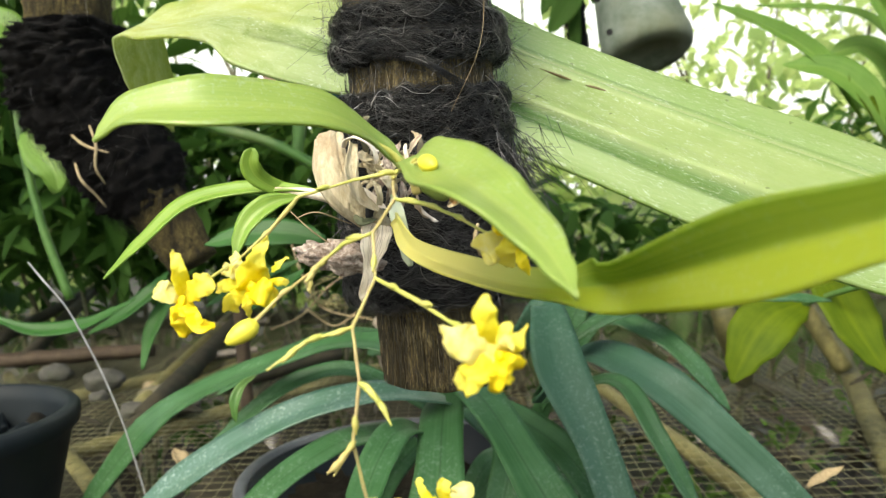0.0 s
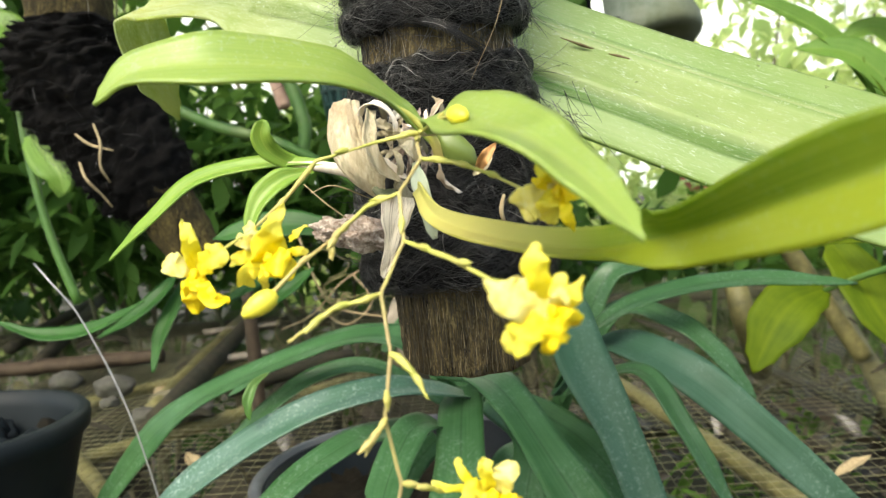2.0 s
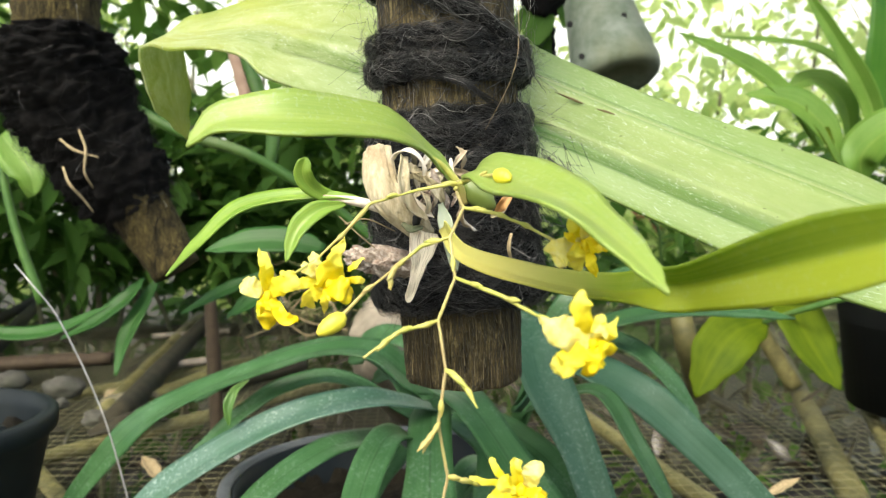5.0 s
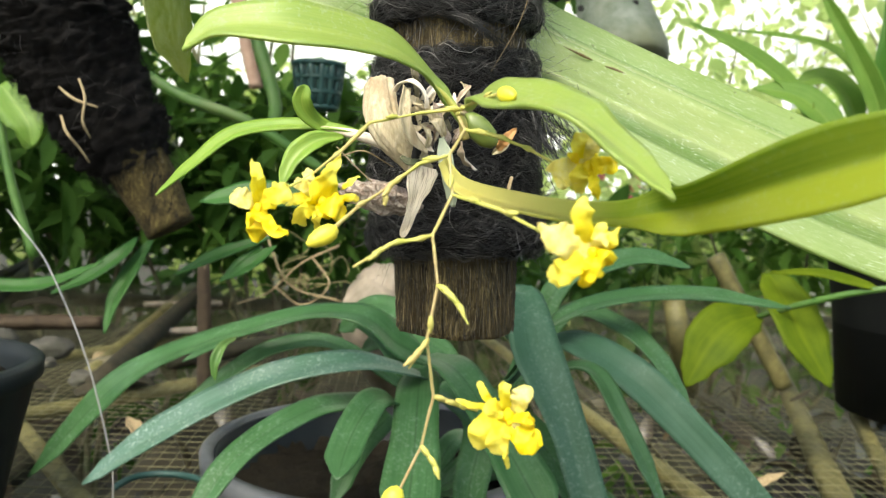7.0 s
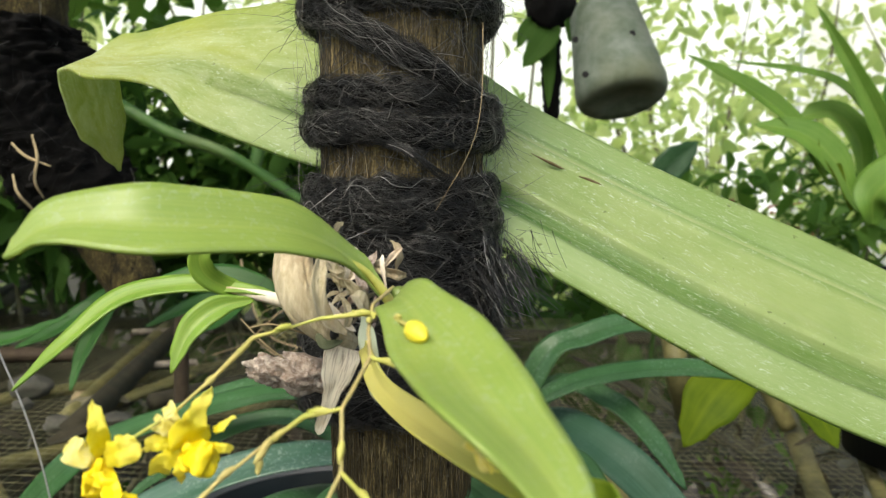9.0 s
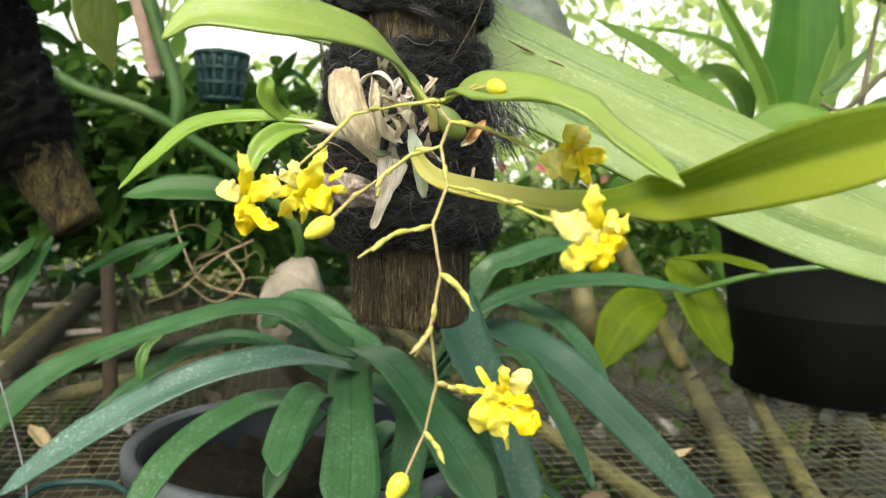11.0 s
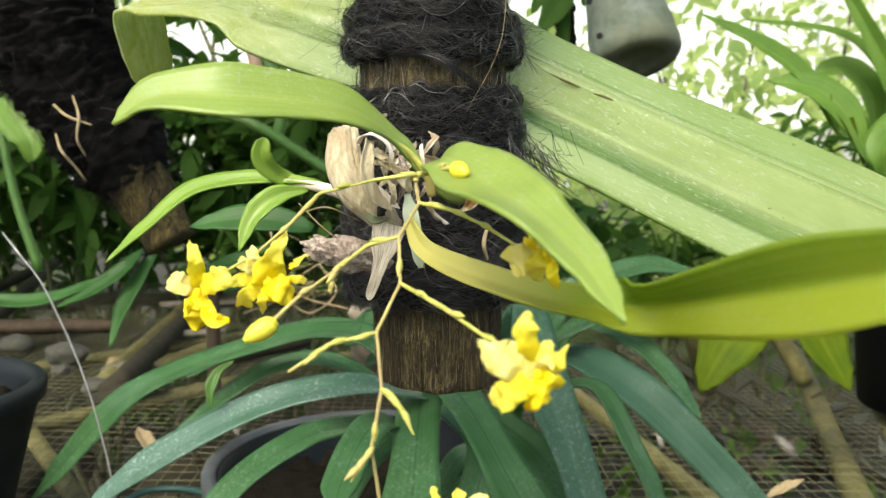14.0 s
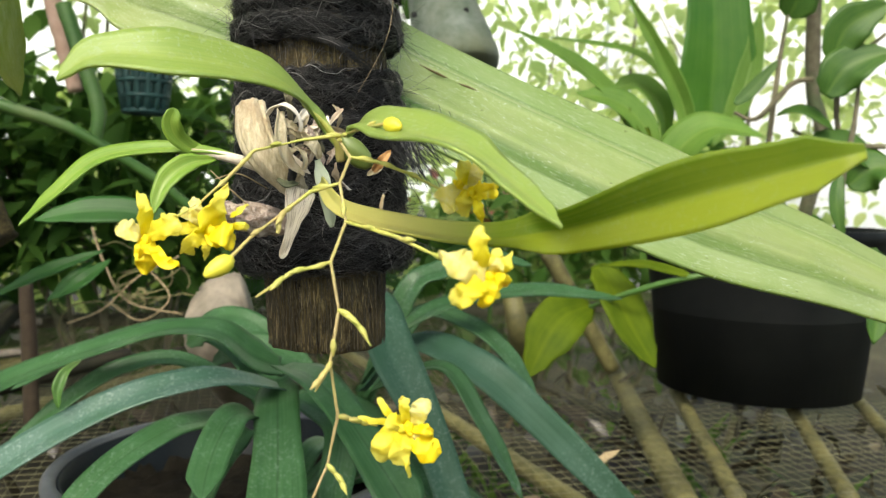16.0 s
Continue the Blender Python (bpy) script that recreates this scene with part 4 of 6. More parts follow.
for i, (ctrl, half, facing, mat, profile, label) in enumerate((
        ([(-0.0309, 0.255, 1.2134), (-0.0293, 0.2505, 1.2153), (-0.026, 0.2476, 1.2159), (-0.0224, 0.2485, 1.2139), (-0.0208, 0.2499, 1.21), (-0.0208, 0.2517, 1.2067)], 0.0012, (0.2, -0.6, 0.75), M_PAPER, STRAP, "white papery sheath bent into a hoop"),
        ([(-0.0262, 0.2536, 1.2118), (-0.0241, 0.2508, 1.2099), (-0.0214, 0.2521, 1.2094)], 0.0017, (0.1, -0.9, 0.3), M_HUSK, OVAL, "torn papery brown husk"),
        ([(-0.022, 0.2497, 1.2024), (-0.02, 0.2448, 1.1998), (-0.0199, 0.2455, 1.1961), (-0.022, 0.2489, 1.1918)], 0.0012, (0.5, -0.8, 0.2), M_HUSK, STRAP, "curled brown husk strip"),
        ([(-0.0258, 0.2506, 1.2004), (-0.0226, 0.2464, 1.1974), (-0.0175, 0.2468, 1.1937)], 0.0017, (-0.2, -0.9, 0.3), M_PAPER, OVAL, "pale torn sheath"),
        ([(-0.0282, 0.2506, 1.1917), (-0.0252, 0.2455, 1.1898), (-0.0209, 0.2486, 1.1907)], 0.0015, (0, -0.8, 0.6), M_BRANCH, OVAL, "brown cupped husk base"),
        ([(-0.0191, 0.248, 1.2046), (-0.0164, 0.245, 1.2023), (-0.0144, 0.2463, 1.1983)], 0.0021, (0.2, -0.9, 0.2), M_HUSK, OVAL, "fibrous brown sheath"),
        ([(0.0025, 0.2403, 1.195), (0.0045, 0.2369, 1.1981), (0.0079, 0.2372, 1.2019)], 0.0018, (0.2, -0.9, 0.3), M_RUST, OVAL, "rust-brown husk with a curled rim"),
        ([(0.0012, 0.2437, 1.1937), (0.0041, 0.241, 1.1956), (0.0069, 0.2415, 1.1987)], 0.0013, (0.2, -0.9, 0.3), M_HUSK, OVAL, "straw-brown husk"))):
    part("husk", one_blade(ctrl, half, facing, profile, 25, 0.0004, 24, 8, 0.15, i), mat, orchid, label)
# dark blob put where shade lies between the husks
bm = bmesh.new()
blob(bm, (-0.0231, 0.2515, 1.1937), (0.0026, 0.0016, 0.0034), (0.2, 0, 1), 0.3, 2.0, 3, 2.0)
part("hollow", bm, M_HOLE, orchid, "dark blob standing for the shaded hollow between the husks")

rng = random.Random(8)
for i in range(34):
    c = Vector((-0.0166, 0.2534, 1.2024)) + Vector((rng.gauss(0, 0.006), rng.gauss(0, 0.0025), rng.gauss(0, 0.0075)))
    d = Vector((rng.gauss(0, 1), rng.gauss(0, 0.4), rng.gauss(0, 1))).normalized()
    e = Vector((rng.gauss(0, 1), -1, rng.gauss(0, 0.7))).normalized()
    n = rng.uniform(0.003, 0.0065)
    part("husk_shred", one_blade([c - d * n, c + e * n * 0.35, c + d * n + e * n * rng.uniform(-0.6, 0.4)], rng.uniform(0.0008, 0.0022), tuple(e), OVAL, rng.uniform(10, 50), 0.0003, 10, 4, 0.2, i), rng.choice((M_HUSK, M_HUSK, M_PAPER, M_BARK, M_BRANCH)), orchid)
part("bract", one_blade([(-0.0205, 0.2483, 1.1888), (-0.0217, 0.2452, 1.1839), (-0.0232, 0.2451, 1.1774), (-0.0251, 0.2463, 1.1707), (-0.0271, 0.2475, 1.1654)], 0.0051, (0.1, -0.9, 0.4), [(0, 0.85), (0.12, 1.0), (0.3, 0.85), (0.5, 0.46), (0.7, 0.34), (0.9, 0.30), (0.97, 0.2), (1, 0.05)], 14, 0.0004, 40, 12, 0.14, 1), M_THIN, orchid, "pale pointed papery bract with dark flecks")
bm = bmesh.new()
blob(bm, (-0.0335, 0.2635, 1.1779), (0.0058, 0.0050, 0.0125), Vector((-0.0468, 0.2592, 1.1808)) - Vector((-0.0239, 0.2664, 1.1765)), 0.45, 4.0, 4, 2.6)
blob(bm, (-0.0409, 0.2614, 1.1793), (0.0040, 0.0038, 0.0075), Vector((-0.0468, 0.2592, 1.1808)) - Vector((-0.0239, 0.2664, 1.1765)), 0.5, 9.0, 4, 3.0)
part("bark_chip", bm, M_BARK, orchid, "crumbly pale brown bark chip")
part("membrane", one_blade([(-0.0153, 0.2455, 1.1983), (-0.0138, 0.2414, 1.1911), (-0.0123, 0.2405, 1.1837), (-0.0108, 0.2416, 1.1763)], 0.0026, (-0.2, -0.9, 0.2), [(0, 0.4), (0.3, 1.0), (0.6, 0.9), (0.85, 0.75), (1, 0.3)], 20, 0.0004, 26, 8, 0.12, 3), M_GREYLEAF, orchid, "grey-green dry sheath")
bm = bmesh.new()
blob(bm, (-0.0033, 0.2424, 1.2011), (0.0034, 0.0040, 0.0072), (0.72, 0, -0.69), 0.10, 1.0, 3)
part("green_bulb", bm, M_BUDGREEN, orchid, "plump green bulb")
part("leaf_stalk", tube(bmesh.new(), [(-0.0078, 0.2431, 1.1985), (-0.0095, 0.2400, 1.2040), (-0.0150, 0.2378, 1.2105), (-0.0215, 0.2330, 1.2150)], [0.0017, 0.0014, 0.0010, 0.0003], 12, 20), M_STALK, orchid, "yellow-brown leaf stalk")
for i, ctrl in enumerate(([(0.0111, 0.2658, 1.1870), (0.0098, 0.2633, 1.1820), (0.0114, 0.2664, 1.1765)], [(-0.0481, 0.2591, 1.1917), (-0.0404, 0.2554, 1.1934), (-0.0307, 0.2641, 1.1888)], [(-0.0497, 0.2565, 1.1945), (-0.0432, 0.2553, 1.1882), (-0.0379, 0.2584, 1.1834)])):
    part("air_root", tube(bmesh.new(), ctrl, [0.0006, 0.0008, 0.0005] if i == 0 else [0.0002, 0.00025, 0.0002], 7, 14, 0.2, i), M_ROOT, orchid, "pale dry aerial root")

# flower stalks
NT, NA, NB = (-0.0120, 0.1960, 1.1973), (-0.0165, 0.1835, 1.1900), (-0.0160, 0.1765, 1.1803)
FK, NC, ND, NE, NF = (-0.0206, 0.1690, 1.1708), (-0.0193, 0.1645, 1.1598), (-0.0212, 0.1645, 1.1471), (-0.0192, 0.1660, 1.1338), (-0.0215, 0.1665, 1.1220)
def kinked(ctrl):
    """The same way with straight runs, so that it turns at its nodes."""
    c = [Vector(p) for p in ctrl]
    out = [c[0]]
    for a, b in zip(c, c[1:]):
        out += [a.lerp(b, 0.25), a.lerp(b, 0.75), b]
    return out


rng = random.Random(31)


def stalk(ctrl, radii, label, material=M_STALK, share=0.70):
    """A flower stalk with small bracts at its nodes."""
    part("flower_stalk", tube(bmesh.new(), kinked(ctrl), [r * share for r in radii], 7, 12 * len(ctrl), 0.25, ctrl[0][0] * 900), material, orchid, label)
    pts = spline(ctrl, 40)
    for k in range(6, 38, 11):
        p, d = pts[k], (pts[k + 1] - pts[k - 1]).normalized()
        side = d.orthogonal().normalized() * rng.uniform(-1, 1) + Vector((rng.uniform(-0.6, 0.6), -0.4, rng.uniform(-0.2, 0.6)))
        part("bract", tube(bmesh.new(), [p - d * 0.0018, p + side * 0.0004, p + d * 0.0022 + side * 0.0010], [0.0005, 0.0008, 0.0002], 7, 8), M_STALK, orchid)


stalk([(-0.008, 0.245, 1.206), (-0.0125, 0.222, 1.2045), (-0.0128, 0.205, 1.2010), NT, NA, NB, FK, NC, ND, NE, NF, (-0.0262, 0.1650, 1.1120)], [0.0008, 0.0007, 0.00065, 0.0006, 0.0005], "main flower stalk", M_MAINSTALK, 0.62)
stalk([FK, (-0.0301, 0.1672, 1.1685), (-0.0384, 0.1640, 1.1633)], [0.0006, 0.0008, 0.0004], "side shoot")
stalk([NC, (-0.0155, 0.1615, 1.1570), (-0.0125, 0.1590, 1.1520)], [0.0006, 0.0009, 0.0003], "side shoot")
stalk([ND, (-0.0235, 0.1625, 1.1440), (-0.0252, 0.1612, 1.1412)], [0.0006, 0.0009, 0.0003], "side shoot")
stalk([NE, (-0.0140, 0.1685, 1.1315), (-0.0080, 0.1745, 1.1285)], [0.0006, 0.0007, 0.0007], "flower stem")
stalk([NF, (-0.0185, 0.1655, 1.1180), (-0.0172, 0.1650, 1.1150)], [0.0004, 0.0006, 0.0003], "side shoot")
stalk([NA, (-0.0238, 0.1860, 1.1876), (-0.0315, 0.1870, 1.1815), (-0.0390, 0.1825, 1.1760), (-0.0440, 0.1790, 1.1712)], [0.0006, 0.0008, 0.0005, 0.0006, 0.0008], "flower stem")
stalk([(-0.0300, 0.1868, 1.1828), (-0.0318, 0.1850, 1.1795), (-0.0322, 0.1845, 1.1770)], [0.0005, 0.0006, 0.0007], "side shoot")
stalk([NB, (-0.0067, 0.1600, 1.1775), (0.0010, 0.1510, 1.1735), (0.0045, 0.1480, 1.1712)], [0.0006, 0.0008, 0.0005, 0.0006], "flower stem")
stalk([NT, (-0.0047, 0.1922, 1.1960), (0.0027, 0.1868, 1.1929), (0.0110, 0.1790, 1.1880)], [0.0007, 0.0008, 0.0005, 0.0006], "flower stem")
stalk([(-0.0128, 0.212, 1.2035), (-0.0145, 0.2105, 1.2040), (-0.0238, 0.2110, 1.2025), (-0.0372, 0.2060, 1.1988), (-0.0443, 0.2050, 1.1912), (-0.0520, 0.2000, 1.1840), (-0.0600, 0.1960, 1.1790)], [0.0006, 0.0009, 0.0005, 0.0009, 0.0005, 0.0005], "flower stem")
stalk([(-0.0128, 0.212, 1.2040), (-0.0085, 0.1990, 1.2055), (-0.0042, 0.1844, 1.2058)], [0.0006, 0.0008, 0.0006], "bud stem")


def bud(tip, base, r):
    a, b = Vector(base), Vector(tip)
    part("bud", tube(bmesh.new(), [a, a.lerp(b, 0.3), a.lerp(b, 0.65), b], [r * 0.45, r * 0.88, r, r * 0.94, r * 0.72, r * 0.28], 18, 24, 0.05, r * 9), M_BUDYELLOW, orchid, "closed yellow bud")


bud((-0.0016, 0.1790, 1.2045), (-0.0044, 0.1842, 1.2058), 0.0021)
bud((-0.0500, 0.1765, 1.1670), (-0.0435, 0.1795, 1.1710), 0.0024)
bud((-0.0300, 0.1640, 1.1065), (-0.0262, 0.1650, 1.1125), 0.0024)


BROADTIP = [(0, 0.4), (0.3, 0.75), (0.65, 1.0), (0.85, 0.86), (0.96, 0.5), (1, 0.2)]
VIEW_POINT = Vector((-0.02, 0.0, 1.2))  # a point near the camera, which the petals are turned to face


def flower(column, petals, seed):
    """One open flower: a lumpy column, and petals given by base, middle, tip, half width and look."""
    rng = random.Random(seed)
    c = Vector(column[0])
    bm = bmesh.new()
    blob(bm, c, column[1], (0.1, 0.2, 1), 0.35, seed + 0.3, 3, 2.2)
    blob(bm, c + Vector((0.0006, -0.0006, -column[1][2])), tuple(x * 0.6 for x in column[1]), (1, 0.2, 0.3), 0.5, seed + 4.3, 2, 3.0)
    head = part("flower", bm, M_LIP, orchid, "open bright yellow flower")
    for k, (a, b, e, half, mat, profile) in enumerate(petals):
        face = (VIEW_POINT - Vector(b)).normalized() + Vector((rng.gauss(0, 0.2), 0, rng.gauss(0.12, 0.2)))
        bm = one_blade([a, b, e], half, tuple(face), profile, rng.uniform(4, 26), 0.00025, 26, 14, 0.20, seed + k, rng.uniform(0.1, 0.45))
        for v in bm.verts:
            v.co += noise.noise_vector(v.co * 330.0 + Vector((seed, k, 0))) * 0.00055 + noise.noise_vector(v.co * 900.0 + Vector((k, seed, 0))) * 0.00030
        lip = mat is M_LIP
        part("lip_lobe" if lip else "petal", bm, mat, head, "frilled golden lip" if lip else ("pale cream petal" if mat is M_CREAM else "lemon yellow petal"))


TENT = [(0, 0.95), (0.25, 1.0), (0.55, 0.62), (0.85, 0.26), (1, 0.08)]
POINTED = [(0, 0.72), (0.3, 0.98), (0.55, 0.95), (0.8, 0.6), (0.94, 0.26), (1, 0.05)]
ROUNDED = [(0, 0.62), (0.3, 0.9), (0.62, 1.0), (0.84, 0.88), (0.95, 0.58), (1, 0.22)]
flower(((-0.0647, 0.1933, 1.1748), (0.0011, 0.001, 0.0015)), [
    ((-0.0647, 0.1955, 1.1763), (-0.0649, 0.1924, 1.1827), (-0.0667, 0.1952, 1.1874), 0.0022, M_PETAL, POINTED),
    ((-0.0642, 0.1953, 1.176), (-0.0599, 0.1905, 1.1785), (-0.0563, 0.1913, 1.1804), 0.0032, M_PETAL, ROUNDED),
    ((-0.0654, 0.1956, 1.1756), (-0.0684, 0.1928, 1.1772), (-0.0716, 0.1954, 1.1781), 0.0027, M_CREAM, ROUNDED),
    ((-0.0649, 0.1946, 1.1749), (-0.064, 0.1912, 1.1713), (-0.0642, 0.1937, 1.1663), 0.0034, M_LIP, ROUNDED),
    ((-0.0634, 0.194, 1.1725), (-0.0596, 0.1885, 1.1691), (-0.0571, 0.1915, 1.1692), 0.0023, M_LIP, ROUNDED),
    ((-0.0648, 0.1946, 1.1746), (-0.065, 0.1902, 1.172), (-0.066, 0.1953, 1.1693), 0.0019, M_LIP, OVAL)], 1)
flower(((-0.0489, 0.1984, 1.177), (0.0013, 0.0011, 0.0015)), [
    ((-0.0489, 0.2005, 1.1765), (-0.0475, 0.1971, 1.1825), (-0.0444, 0.1997, 1.1894), 0.0046, M_PETAL, TENT),
    ((-0.0507, 0.2011, 1.1788), (-0.054, 0.1987, 1.1812), (-0.0562, 0.2016, 1.1822), 0.0017, M_CREAM, ROUNDED),
    ((-0.0503, 0.2011, 1.1797), (-0.0525, 0.1992, 1.1835), (-0.0536, 0.202, 1.1854), 0.0015, M_CREAM, ROUNDED),
    ((-0.0511, 0.2011, 1.1773), (-0.0554, 0.1992, 1.1776), (-0.059, 0.2011, 1.1755), 0.0020, M_PETAL, POINTED),
    ((-0.0506, 0.2009, 1.1766), (-0.0535, 0.1977, 1.1738), (-0.0554, 0.2016, 1.1703), 0.0024, M_PETAL, ROUNDED),
    ((-0.0497, 0.2006, 1.1759), (-0.0498, 0.1966, 1.1728), (-0.0505, 0.2002, 1.1692), 0.0013, M_PETAL, POINTED),
    ((-0.0489, 0.1996, 1.1768), (-0.0452, 0.1948, 1.1765), (-0.0428, 0.1985, 1.174), 0.0037, M_LIP, ROUNDED),
    ((-0.049, 0.1996, 1.1766), (-0.0481, 0.1963, 1.1746), (-0.0463, 0.1975, 1.1727), 0.0020, M_LIP, OVAL),
    ((-0.0437, 0.1993, 1.1807), (-0.0415, 0.1958, 1.1824), (-0.0393, 0.198, 1.1842), 0.0009, M_PETAL, ROUNDED),
    ((-0.0455, 0.1996, 1.1775), (-0.0408, 0.1942, 1.1783), (-0.0392, 0.1959, 1.1778), 0.0012, M_PETAL, ROUNDED)], 2)
flower(((0.0086, 0.1357, 1.1706), (0.001, 0.0009, 0.0016)), [
    ((0.0082, 0.138, 1.1719), (0.0061, 0.1358, 1.1775), (0.0066, 0.1369, 1.1811), 0.0022, M_PETAL, POINTED),
    ((0.0083, 0.1379, 1.1711), (0.0024, 0.1362, 1.173), (-0.0016, 0.1394, 1.1752), 0.0035, M_CREAM, POINTED),
    ((0.0096, 0.1375, 1.1706), (0.0094, 0.1348, 1.1736), (0.0098, 0.1357, 1.1762), 0.0016, M_PETAL, ROUNDED),
    ((0.0095, 0.1375, 1.1706), (0.0093, 0.134, 1.1726), (0.0113, 0.1351, 1.1744), 0.0015, M_CREAM, OVAL),
    ((0.0102, 0.1374, 1.1706), (0.0114, 0.1332, 1.1733), (0.0135, 0.1362, 1.1754), 0.0012, M_PETAL, POINTED),
    ((0.0087, 0.1377, 1.1697), (0.0034, 0.1357, 1.1669), (0.0012, 0.1392, 1.1647), 0.0029, M_PETAL, ROUNDED),
    ((0.0088, 0.1369, 1.1701), (0.0081, 0.1338, 1.1677), (0.0072, 0.1377, 1.1636), 0.0018, M_LIP, ROUNDED),
    ((0.0093, 0.1367, 1.1699), (0.01, 0.1331, 1.1694), (0.0123, 0.1353, 1.1685), 0.0020, M_LIP, ROUNDED),
    ((0.009, 0.1368, 1.17), (0.0089, 0.1337, 1.1675), (0.0107, 0.1354, 1.1658), 0.0013, M_LIP, POINTED)], 3)
flower(((0.0151, 0.17, 1.1882), (0.0011, 0.001, 0.0014)), [
    ((0.0151, 0.1722, 1.1892), (0.0129, 0.1699, 1.1929), (0.0145, 0.1723, 1.196), 0.0022, M_PETAL, ROUNDED),
    ((0.0155, 0.1721, 1.1894), (0.0155, 0.1685, 1.1927), (0.0171, 0.1711, 1.1953), 0.0018, M_CREAM, ROUNDED),
    ((0.0149, 0.1722, 1.1877), (0.0095, 0.1704, 1.1864), (0.0076, 0.173, 1.1848), 0.0037, M_CREAM, ROUNDED),
    ((0.0154, 0.1721, 1.1884), (0.0129, 0.1689, 1.1859), (0.0138, 0.1721, 1.1817), 0.0025, M_PETAL, ROUNDED),
    ((0.0156, 0.1712, 1.1882), (0.0171, 0.1664, 1.1883), (0.0219, 0.1705, 1.1889), 0.0023, M_LIP, ROUNDED),
    ((0.016, 0.171, 1.1874), (0.0161, 0.1667, 1.1836), (0.0176, 0.169, 1.1806), 0.0014, M_LIP, POINTED),
    ((0.0139, 0.1717, 1.189), (0.0111, 0.1696, 1.1904), (0.0111, 0.1717, 1.191), 0.0011, M_LIP, OVAL),
    ((0.0157, 0.1712, 1.1884), (0.0164, 0.1676, 1.1897), (0.019, 0.17, 1.19), 0.0012, M_LIP, OVAL)], 4)
flower(((-0.0016, 0.1667, 1.1297), (0.0013, 0.0011, 0.0015)), [
    ((-0.0032, 0.1693, 1.1303), (-0.0074, 0.168, 1.1345), (-0.0083, 0.1712, 1.1364), 0.0012, M_PETAL, ROUNDED),
    ((-0.0037, 0.1694, 1.1297), (-0.0097, 0.1682, 1.1315), (-0.0135, 0.1701, 1.1319), 0.0009, M_PETAL, ROUNDED),
    ((-0.0018, 0.1689, 1.13), (-0.0027, 0.1665, 1.1346), (-0.0024, 0.1679, 1.137), 0.0016, M_PETAL, ROUNDED),
    ((-0.0004, 0.1685, 1.1296), (0.0008, 0.1644, 1.1344), (0.0022, 0.1661, 1.1369), 0.0026, M_CREAM, ROUNDED),
    ((-0.0017, 0.1689, 1.1296), (-0.0061, 0.1666, 1.126), (-0.0073, 0.1691, 1.1205), 0.0041, M_PETAL, ROUNDED),
    ((-0.0013, 0.1687, 1.1292), (-0.0035, 0.1656, 1.1254), (-0.0041, 0.1671, 1.1201), 0.0029, M_PETAL, ROUNDED),
    ((-0.0005, 0.1676, 1.1289), (0.0024, 0.1635, 1.1254), (0.0062, 0.1646, 1.1235), 0.0034, M_LIP, ROUNDED),
    ((-0.0004, 0.1676, 1.1291), (0.0018, 0.163, 1.1302), (0.0044, 0.1651, 1.1285), 0.0017, M_LIP, ROUNDED),
    # small cream petal added to draw a highlight
    ((-0.0006, 0.1685, 1.1284), (0.0004, 0.1654, 1.1281), (0.0014, 0.1656, 1.1268), 0.0010, M_CREAM, OVAL),
    ((-0.0019, 0.1684, 1.1222), (-0.0018, 0.1654, 1.1207), (-0.0009, 0.1671, 1.1172), 0.0008, M_PETAL, EVEN),
    ((-0.0024, 0.1691, 1.1305), (-0.0049, 0.1662, 1.131), (-0.005, 0.1676, 1.1285), 0.0026, M_PETAL, OVAL)], 5)

# ---- the broad pale leaf that passes behind the post ----
broad = thing("broad_leaf", (0.30, 0.31, 1.06), "broad pale yellow-green leaf with pleats and scuffs, leaning behind the post", "leaf")
PLEATS = [(0.0, 0.0), (0.20, -0.01), (0.222, 0.05), (0.24, 0.0), (0.258, 0.05), (0.29, 0.0), (0.59, 0.05), (0.64, -0.05), (0.75, -0.04), (0.78, 0.05), (1.0, 0.0)]
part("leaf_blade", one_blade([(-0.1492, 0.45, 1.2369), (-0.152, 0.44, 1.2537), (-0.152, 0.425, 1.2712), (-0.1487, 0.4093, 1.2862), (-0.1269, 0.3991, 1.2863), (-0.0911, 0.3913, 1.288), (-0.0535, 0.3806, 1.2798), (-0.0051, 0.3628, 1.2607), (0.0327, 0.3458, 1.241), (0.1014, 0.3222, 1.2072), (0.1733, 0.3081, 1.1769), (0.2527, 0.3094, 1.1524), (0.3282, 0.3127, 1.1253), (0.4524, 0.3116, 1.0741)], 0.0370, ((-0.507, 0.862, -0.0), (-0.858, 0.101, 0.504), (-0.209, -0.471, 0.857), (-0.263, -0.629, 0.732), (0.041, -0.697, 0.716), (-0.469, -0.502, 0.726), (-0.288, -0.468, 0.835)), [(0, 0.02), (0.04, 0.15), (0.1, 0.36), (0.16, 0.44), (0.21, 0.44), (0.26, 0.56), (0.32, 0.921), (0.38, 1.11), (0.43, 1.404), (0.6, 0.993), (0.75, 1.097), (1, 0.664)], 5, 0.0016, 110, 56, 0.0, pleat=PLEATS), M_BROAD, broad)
for ctrl in ([(0.0435, 0.3465, 1.2483), (0.0535, 0.3455, 1.2438), (0.0568, 0.345, 1.2426)], [(0.0624, 0.3445, 1.2402), (0.068, 0.344, 1.2382), (0.0738, 0.3435, 1.2358)]):
    part("scar", tube(bmesh.new(), ctrl, [0.0003, 0.0011, 0.0009, 0.0003], 6, 14, 0.4, 3, 0.5), M_MARK, broad, "thin brown scar")

